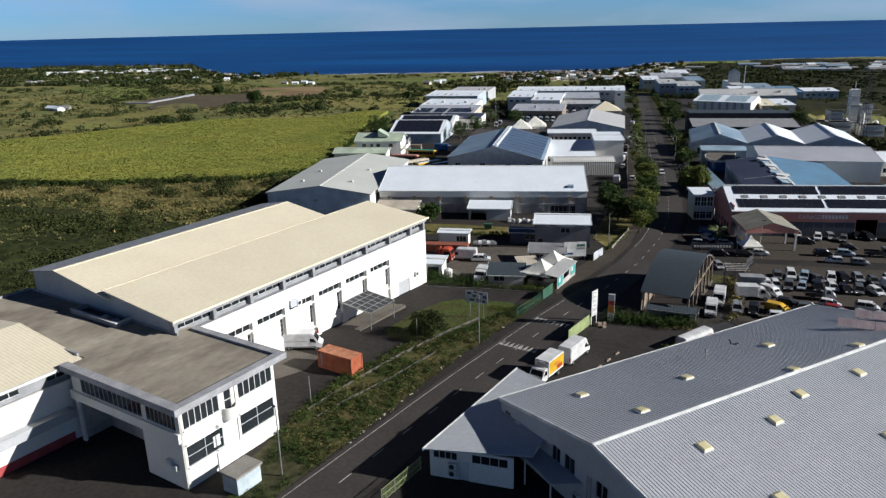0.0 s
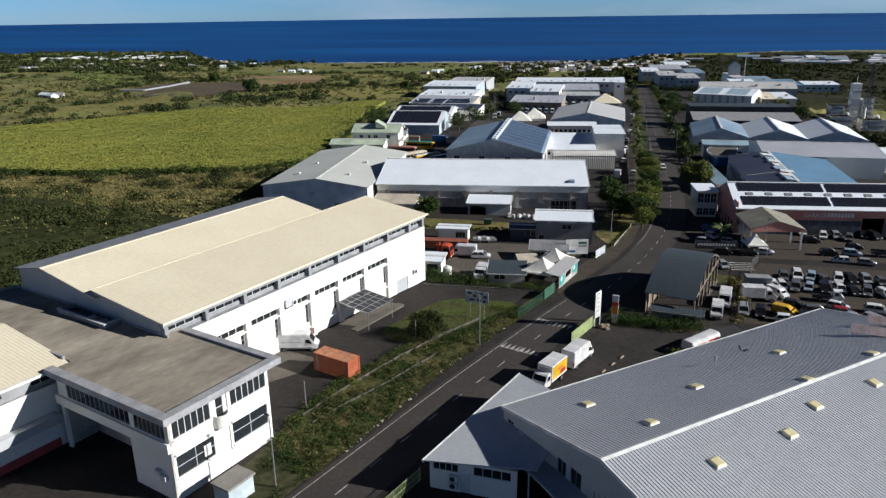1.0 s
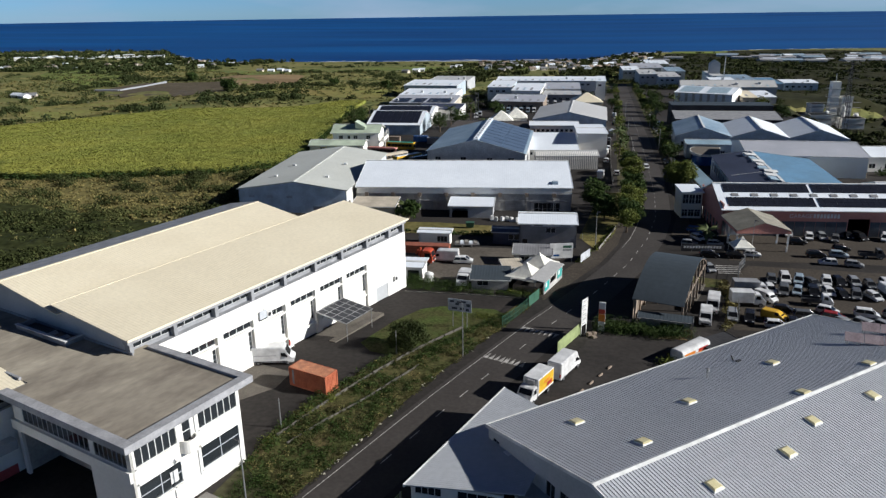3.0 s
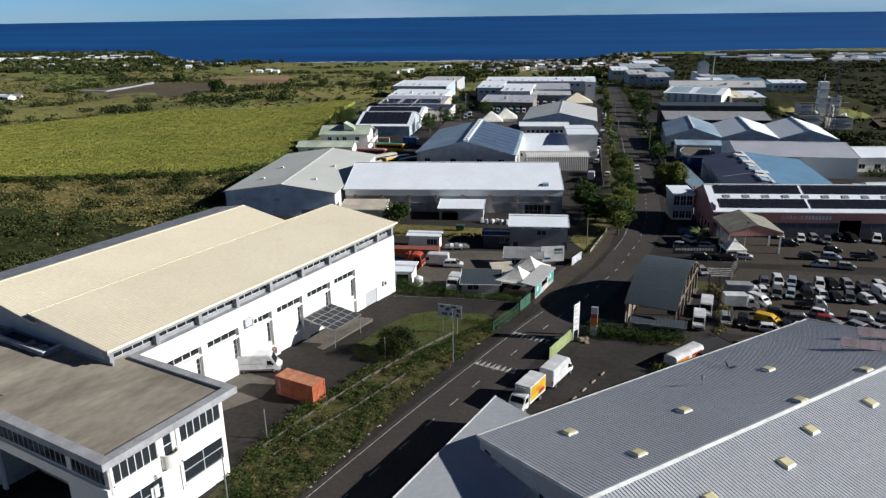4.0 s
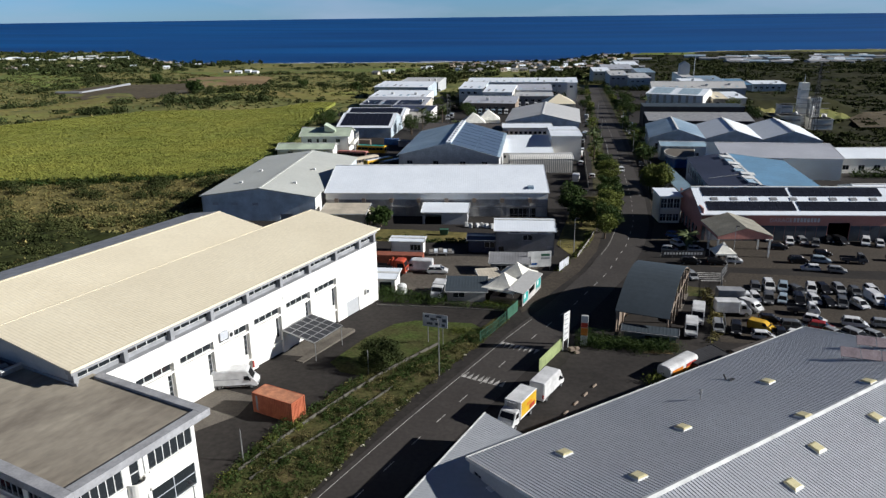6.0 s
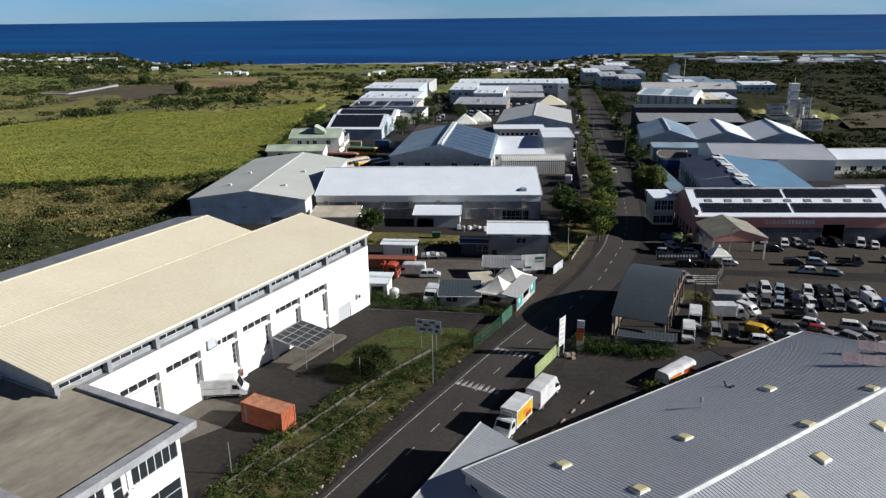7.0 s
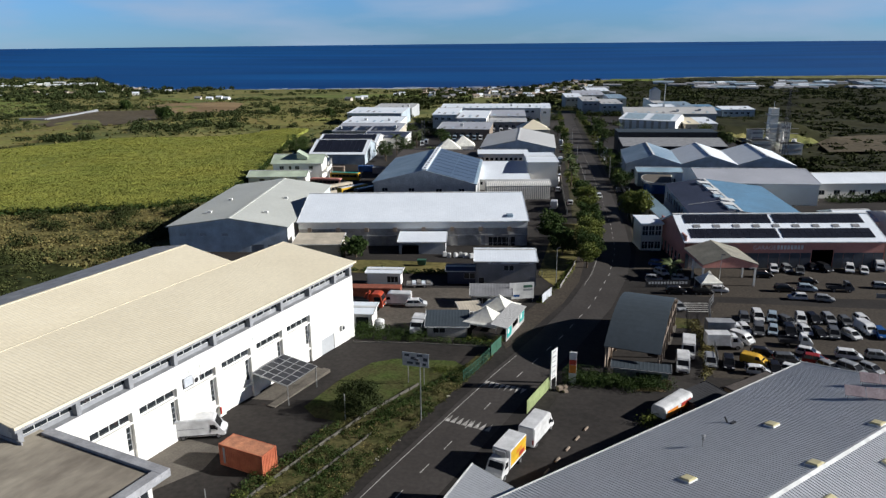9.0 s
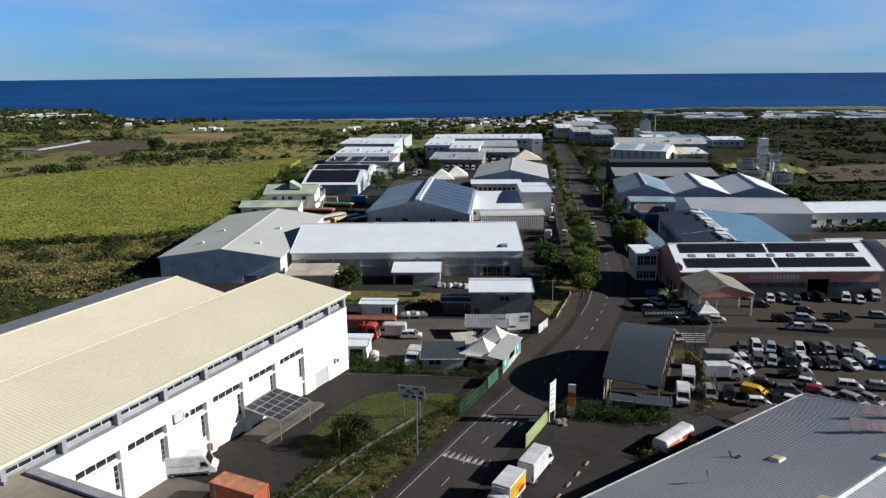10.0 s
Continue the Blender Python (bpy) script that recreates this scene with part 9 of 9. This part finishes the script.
def pagoda(x, y, ang, w, h0, h1, label, n=1):
    t = thing("party_tent", label, "tent", spot(x, y, ang), "white peaked tents")
    for i in range(n):
        ox = i * w
        bm = fresh()
        rings = []
        for k in range(7):
            s = k / 6
            r = (1 - s) ** 1.0 * w / 2
            z = h0 + (h1 - h0) * s ** 1.45
            r = max(r, 0.05)
            rings.append([bm.verts.new((ox + r * math.cos(a) / max(abs(math.cos(a)), abs(math.sin(a))), r * math.sin(a) / max(abs(math.cos(a)), abs(math.sin(a))), z)) for a in [6.2832 * j / 16 for j in range(16)]])
        for a, b in zip(rings, rings[1:]):
            for j in range(16):
                bm.faces.new((a[j], a[(j + 1) % 16], b[(j + 1) % 16], b[j]))
        bm.faces.new(rings[-1])
        part("canopy", bm, M["tent_cloth"], t)
        bm = fresh()
        for s in (-1, 1):
            box(bm, ox - w / 2, ox + w / 2, s * w / 2 - 0.02, s * w / 2 + 0.02, h0 - 0.3, h0)
            box(bm, ox + s * w / 2 - 0.02, ox + s * w / 2 + 0.02, -w / 2, w / 2, h0 - 0.3, h0)
        part("valance", bm, M["tent_cloth"], t)
        for sx in (-1, 1):
            for sy in (-1, 1):
                bm = fresh()
                tube(bm, (ox + sx * (w / 2 - 0.06), sy * (w / 2 - 0.06), -0.3), (ox + sx * (w / 2 - 0.06), sy * (w / 2 - 0.06), h0), 0.05, n=6)
                part("pole", bm, M["trim_white"], t)
    return t


pagoda(-13.9, 125.9, 73, 5.9, 2.3, 4.5, "pair of white peaked tents over the snack terrace", 2)
pagoda(26.7, 152.6, 8, 4.0, 2.4, 4.3, "white peaked tent in front of the garage")


def snack_bar():
    t = thing("kiosk", "grey roadside kiosk with turquoise posters under the tents", "kiosk", pose(-10.3, 121.4, G(-10, 126), 0, 0, 76))
    bm = fresh()
    wall_cells(bm, Matrix(), 10.2, -0.5, 2.5, 0.15, [(3.4, 6.6, 1.0, 2.1)])
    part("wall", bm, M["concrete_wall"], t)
    bm = fresh()
    ribbed(bm, (-0.2, -0.3, 2.6), (10.4, -0.3, 2.6), (10.4, 2.6, 2.9), (-0.2, 2.6, 2.9), 0.4, 0.04)
    part("roof", bm, M["grey_roof"], t)
    for u0, u1 in ((0.3, 2.6), (7.3, 9.7)):
        bm = fresh()
        box(bm, u0, u1, -0.09, -0.03, 0.7, 2.4)
        pst = part("poster", bm, M["teal_sign"], t)
        bm = fresh()
        box(bm, u0 + 0.3, u0 + 1.1, -0.1, -0.091, 1.3, 2.1)
        part("picture_bar", bm, M["trim_white"], pst)
    bm = fresh()
    box(bm, 0.2, 10.0, 5.6, 5.8, -0.5, 1.2)
    box(bm, 0.0, 0.2, 0.2, 5.8, -0.5, 1.3)
    part("terrace_wall", bm, M["rust_roof"], t)


snack_bar()
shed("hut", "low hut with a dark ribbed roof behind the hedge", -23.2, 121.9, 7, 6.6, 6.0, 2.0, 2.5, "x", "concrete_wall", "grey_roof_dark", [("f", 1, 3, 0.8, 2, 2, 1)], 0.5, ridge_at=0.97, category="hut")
shed("hut", "low hut with a grey roof beside the tents", -17.6, 137.2, 5, 7.2, 5.0, 2.5, 3.0, "x", "grey_wall", "dark_cladding", [("f", 1, 3, 0.8, 2, 2, 1)], 0.5, ridge_at=0.97, category="hut")
shed("terrace_roof", "pale flat terrace roof beside the tents", -18.2, 128.2, 18, 3.4, 4.2, 2.5, 2.7, "x", "beige_wall", "beige_wall", [], 0.5, ridge_at=0.97, category="shelter")


def grey_block():
    t = shed("grey_block", "two-storey grey cube building with a white pitched roof part", -18.2, 150.2, 6, 12.0, 9.0, 5.4, 6.1, "x", "dark_cladding", "white_roof", [("f", 5.6, 7.6, 3.4, 4.5, 2, 1), ("f", 0.6, 1.8, -0.5, 2.0, 1, 1), ("f", 10.6, 11.8, -0.5, 2.2, 1, 1, "door")], 0.5, ridge_at=0.6, category="office")
    bm = fresh()
    box(bm, 2.5, 11.5, -0.2, -0.02, 4.85, 5.5)
    sg = part("sign_panel", bm, M["bar_pale"], t)
    for x in (8.6, 3.0):
        bm = fresh()
        box(bm, x, x + 2.0, -0.22, -0.201, 5.0, 5.3)
        part("lettering_bar", bm, M["bar_dark"], sg)
    b = thing("billboard", "white roadside board with blue and green bars", "sign board", pose(-10.9, 140.6, G(-9, 140), 0, 0, 16))
    bm = fresh()
    box(bm, 0, 4.6, -0.05, 0.05, 0.8, 3.9)
    bd = part("board", bm, M["trim_white"], b)
    for u0, u1, z0, z1, mm in ((2.6, 4.3, 2.9, 3.4, "green_fence"), (2.6, 4.3, 2.3, 2.7, "bar_grey"), (0.2, 1.9, 1.2, 1.6, "paint_blue")):
        bm = fresh()
        box(bm, u0, u1, -0.062, -0.051, z0, z1)
        part("lettering_bar", bm, M[mm], bd)
    for x in (0.2, 4.4):
        bm = fresh()
        tube(bm, (x, 0.1, -0.4), (x, 0.1, 3.9), 0.07)
        part("post", bm, M["galvanised"], b)
    shed("dark_cabin", "dark blue cabin with a white edge to its roof", -24.0, 151.0, 5, 6.0, 4.2, 2.9, 3.05, "x", "navy_roof", "navy_roof", [("f", 3.4, 5.6, 1.2, 2.4, 2, 1)], 0.5, category="cabin")
    shed("site_cabin", "white portable cabin with dark windows in the transport yard", -39.6, 147.4, 4, 6.7, 3.2, 2.9, 3.0, "x", "white_wall", "white_roof", [("f", 4.0, 6.2, 0.9, 2.2, 3, 1)], 0.5, category="cabin")
    shed("site_cabin", "white cabin with solar panels on its flat roof", -39.0, 124.4, 4, 6.0, 5.0, 2.6, 2.7, "x", "white_wall", "white_roof", [("f", 3.2, 5.4, 0.0, 2.0, 1, 1)], 0.5, category="cabin")
    t = thing("flat_container", "rust-red open container behind the crane lorry", "container", spot(-37.3, 140.2, 4, 0.02))
    bm = fresh()
    box(bm, -6, 6, -1.2, 1.2, 0, 2.4)
    body = part("body", bm, M["rust_red"], t)
    for i in range(26):
        bm = fresh()
        box(bm, -5.9 + 0.46 * i, -5.7 + 0.46 * i, -1.23, 1.23, 0.1, 2.3)
        part("rib", bm, M["rust_red"], body)


grey_block()


def bulk_bags():
    rg = random.Random(8)
    for i in range(9):
        t = thing("bulk_bag", "white bulk bag beside the warehouse", "bag", spot(-27.5 + 1.25 * i + rg.uniform(-0.2, 0.2), 171.2 + rg.uniform(-0.6, 0.9) + 0.1 * i, rg.uniform(0, 90), 0.02), "bulk bags")
        bm = fresh()
        s = rg.uniform(0.45, 0.6)
        hexa(bm, [(-s, -s, 0), (s, -s, 0), (s, s, 0), (-s, s, 0), (-s * 0.8, -s * 0.8, 1.1), (s * 0.8, -s * 0.8, 1.1), (s * 0.8, s * 0.8, 1.1), (-s * 0.8, s * 0.8, 1.1)])
        rounded(bm, 0.14, 2)
        part("bag", bm, M["trim_white"], t)
    t = thing("waste_bin", "green wheeled waste container on the dry grass", "bin", spot(-31.4, 163.5, 6, 0.06))
    bm = fresh()
    hexa(bm, [(-0.8, -0.5, 0.2), (0.8, -0.5, 0.2), (0.8, 0.5, 0.2), (-0.8, 0.5, 0.2), (-1.0, -0.65, 1.4), (1.0, -0.65, 1.4), (1.0, 0.65, 1.4), (-1.0, 0.65, 1.4)])
    part("body", bm, M["green_fence"], t)
    t = thing("water_tank", "white plastic water tank behind the shrubs", "tank", spot(-31.7, 124.6, 0))
    bm = fresh()
    tube(bm, (0, 0, 0), (0, 0, 1.5), 0.85, 0.85, 16)
    tube(bm, (0, 0, 1.5), (0, 0, 1.85), 0.85, 0.3, 16)
    part("shell", bm, M["trim_white"], t)
    t = thing("scrap_flatbed", "flatbed trailer loaded with pale sheets", "trailer", spot(-29.2, 148.4, 12))
    bm = fresh()
    box(bm, -2.6, 2.6, -1.1, 1.1, 0.6, 0.8)
    part("deck", bm, M["galvanised"], t)
    for i in range(5):
        bm = fresh()
        box(bm, -2.4 + 0.95 * i, -1.6 + 0.95 * i, -0.9, 0.9, 0.8, 1.0 + 0.12 * (i % 3))
        part("load_slab", bm, M["white_roof" if i % 2 else "concrete"], t)
    wheel_parts(t, (-1.0, 1.0), 1.05, 0.36, 0.24)


bulk_bags()


def wheel_stops():
    """Yellow parking blocks and bay lines beside the trucks."""
    d = Vector((0.42, 0.908))
    c = Vector((d.y, -d.x))
    for i in range(5):
        p = Vector((-4.9, 84.6)) + d * (2.75 * i)
        bm = fresh()
        strip(bm, [tuple(p + c * 0.4), tuple(p + c * 3.2)], 0, 0.11, 0.05)
        tagged(part("bay_line", bm, M["paint_line"]), "faded white parking bay line", "road marking", kind="structure")
        q = p + c * 1.2 + d * 0.6
        t = thing("wheel_stop", "low brown wheel stop in a parking bay", "wheel stop", spot(q.x, q.y, 65, 0.03), "wheel stops")
        bm = fresh()
        hexa(bm, [(-0.55, -0.13, 0), (0.55, -0.13, 0), (0.55, 0.13, 0), (-0.55, 0.13, 0), (-0.5, -0.08, 0.2), (0.5, -0.08, 0.2), (0.5, 0.08, 0.2), (-0.5, 0.08, 0.2)])
        part("block", bm, M["rust_roof"], t)
    t = thing("planter_block", "concrete blocks and pallets at the foot of the signs", "block", spot(-2.0, 105.0, 30, 0.03))
    for x, y, s, h in ((0, 0, 0.35, 0.6), (1.0, 0.3, 0.3, 0.4), (0.4, -0.8, 0.3, 0.35)):
        bm = fresh()
        box(bm, x - s, x + s, y - s, y + s, 0, h)
        rounded(bm, 0.04)
        part("block", bm, M["rust_roof"], t)
    t = thing("pallet_pile", "old wooden pallets and boards beside the hedge", "pallets", spot(10.4, 106.6, 4, 0.03))
    for i in range(5):
        bm = fresh()
        box(bm, -2.4 + 0.3 * i, 1.8 - 0.2 * i, -0.3 + 0.14 * i, -0.18 + 0.14 * i, 0.06 * i, 0.06 * i + 0.05)
        part("board", bm, M["wood"], t)
    m = Matrix.Translation((2.0, 0.5, 0)) @ pose(0, 0, 0, 75, 0, 0)
    for i in range(5):
        bm = fresh()
        box(bm, -0.6, 0.6, 0.28 * i, 0.28 * i + 0.1, 0, 0.03, m)
        part("slat", bm, M["wood"], t)
    for x in (-0.58, -0.05, 0.48):
        bm = fresh()
        box(bm, x, x + 0.1, 0, 1.22, 0.03, 0.1, m)
        part("bearer", bm, M["wood"], t)
    # crossing by the garage
    for i in range(5):
        bm = fresh()
        y = 140.2 + 1.15 * i
        pts = [(20.9, y), (25.3, y + 0.5)]
        strip(bm, pts, 0, 0.5, 0.06)
        tagged(part("crossing_stripe", bm, M["paint_line"]), "white zebra crossing stripe", "road marking", kind="structure")


wheel_stops()


def gate_hut():
    t = thing("meter_hut", "small pale concrete hut with a flat roof beside the office", "hut", pose(-36.1, 54.0, 0, 0, 0, D_ANG))
    bm = fresh()
    box(bm, -1.6, 1.6, -1.1, 1.1, -0.5, 2.1)
    part("wall", bm, M["blue_white"], t)
    bm = fresh()
    box(bm, -1.8, 1.8, -1.3, 1.3, 2.1, 2.35)
    rounded(bm, 0.03)
    part("roof", bm, M["concrete"], t)


gate_hut()


# ---- far houses, resort and estates ----
def small_house(m, label, wall, roof, w=9, d=7, h=3.2, r=5.0, group=""):
    t = thing("house", label, "house", m, group)
    bm = fresh()
    box(bm, -w / 2, w / 2, -d / 2, d / 2, -3, h)
    prism(bm, [(-d / 2, h), (d / 2, h), (0, r - 0.1)], -w / 2, w / 2, pose(0, 0, 0, 0, 0, 90))
    part("wall", bm, M[wall], t)
    for s in (-1, 1):
        bm = fresh()
        hexa(bm, [(-w / 2 - 0.5, s * (d / 2 + 0.5), h - 0.35), (w / 2 + 0.5, s * (d / 2 + 0.5), h - 0.35), (w / 2 + 0.5, 0, r), (-w / 2 - 0.5, 0, r), (-w / 2 - 0.5, s * (d / 2 + 0.5), h - 0.15), (w / 2 + 0.5, s * (d / 2 + 0.5), h - 0.15), (w / 2 + 0.5, 0, r + 0.2), (-w / 2 - 0.5, 0, r + 0.2)])
        bmesh.ops.recalc_face_normals(bm, faces=bm.faces[:])
        part("roof", bm, M[roof], t)
    for x in (-w * 0.28, w * 0.28):
        bm = fresh()
        box(bm, x - 0.6, x + 0.6, -d / 2 - 0.05, -d / 2 - 0.004, 0.9, 2.3)
        part("window", bm, M["glass"], t)
    return t


HOUSES = [small_house(spot(-60, 905, 10), "small pale house with a dark grey roof in the far village", "beige_wall", "dark_cladding", 8, 6, 2.8, 4.4, group="far village"), small_house(spot(-30, 930, -20), "small white house with a white roof in the far village", "white_wall", "white_roof", 8, 6, 2.8, 4.2, "far village"), small_house(spot(-100, 940, 30), "small house with a brown roof in the far village", "beige_wall", "rust_roof", 8, 7, 2.8, 4.6, "far village")]
rg = random.Random(12)
for i in range(90):
    a, q = rg.uniform(-10, 2.5), rg.uniform(0.70, 0.955)
    r = coast(a) * q
    copy_thing(HOUSES[rg.choice((0, 0, 2, 2, 1, 0))], spot(r * math.sin(radians(a)), r * math.cos(radians(a)), rg.uniform(-60, 60)))
for i in range(18):
    a, r = rg.uniform(-46, -30), rg.uniform(1200, 1420)
    copy_thing(HOUSES[rg.choice((0, 0, 2, 1))], spot(r * math.sin(radians(a)), r * math.cos(radians(a)), rg.uniform(-60, 60)))
for a, r in ((-26.8, 1020), (-26.0, 1021), (-25.3, 1042), (-24.8, 990), (-15.0, 907), (-14.6, 930), (-15.8, 881), (-12.1, 988), (-11.7, 1020), (-42.6, 668), (-42.2, 676), (-43.0, 680), (-31.0, 1156), (-30.2, 1192), (-28.8, 1222), (-28.0, 1238), (-33.2, 1230)):
    copy_thing(HOUSES[rg.choice((0, 1))], spot(r * math.sin(radians(a)), r * math.cos(radians(a)), rg.uniform(-30, 30)))

HALLS = [small_house(spot(240, 1250, 10), "pale industrial hall in the far estate", "grey_wall", "lilac_roof", 26, 16, 4.6, 6.2, "far estate"), small_house(spot(300, 1225, -5), "grey industrial hall in the far estate", "grey_wall", "dark_cladding", 30, 16, 4.4, 5.6, "far estate"), small_house(spot(350, 1240, -5), "white industrial building in the far estate", "white_wall", "white_roof", 14, 12, 5.4, 6.6, "far estate"), small_house(spot(390, 1262, 6), "blue-grey industrial hall in the far estate", "blue_wall", "blue_roof", 34, 18, 5.0, 6.6, "far estate")]
for i in range(62):
    x = rg.uniform(185, 600)
    copy_thing(HALLS[rg.choice((0, 1, 1, 2, 3))], spot(x, 1190 + 190 * rg.random() ** 1.6 + 0.05 * x, rg.uniform(-25, 25)))
for i, (x, y) in enumerate(((42, 1094), (69, 1207), (60, 1292), (97, 1291), (30, 985), (64, 1010))):
    copy_thing(HALLS[1] if i % 2 else HOUSES[1], spot(x, y, rg.uniform(-20, 20)))


def resort():
    for i in range(24):
        a = -43.0 + 9.2 * i / 23
        r = 1640 + 9 * (-a - 33.5) + rg.uniform(-60, 70)
        t = thing("resort_building", "white resort building on the far headland", "building", spot(r * math.sin(radians(a)), r * math.cos(radians(a)), -a + rg.uniform(-8, 8)), "far resort")
        w, h = rg.uniform(9, 30), rg.uniform(1.6, 4.6)
        bm = fresh()
        box(bm, -w / 2, w / 2, -6, 6, -6, h)
        part("wall", bm, M["white_wall"], t)
        bm = fresh()
        box(bm, -w / 2 - 0.5, w / 2 + 0.5, -6.5, 6.5, h, h + 0.6)
        part("roof", bm, M["white_roof"], t)
        for k in range(int(h / 3.2)):
            bm = fresh()
            box(bm, -w / 2 + 1, w / 2 - 1, -6.06, -6.0, 1 + 3.2 * k, 2.6 + 3.2 * k)
            part("window_band", bm, M["glass"], t)


resort()


def tunnel_house():
    t = thing("polytunnel", "long grey-white growing tunnel among the fields", "greenhouse", Matrix())
    pts = [(-444, 564), (-422, 566), (-423, 601), (-430, 649)]
    for i, ((x0, y0), (x1, y1)) in enumerate(zip(pts, pts[1:])):
        m = pose(x0, y0, G(x0, y0), 0, 0, math.degrees(math.atan2(y1 - y0, x1 - x0)))
        bm = fresh()
        prism(bm, [(-1.2 * math.cos(math.pi * k / 8), 1.0 * math.sin(math.pi * k / 8) + 0.5) for k in range(9)] + [(1.2, -1.5), (-1.2, -1.5)], -math.hypot(x1 - x0, y1 - y0), 0, m @ pose(0, 0, 0, 0, 0, 90))
        part("tunnel", bm, M["bar_grey"], t)


tunnel_house()
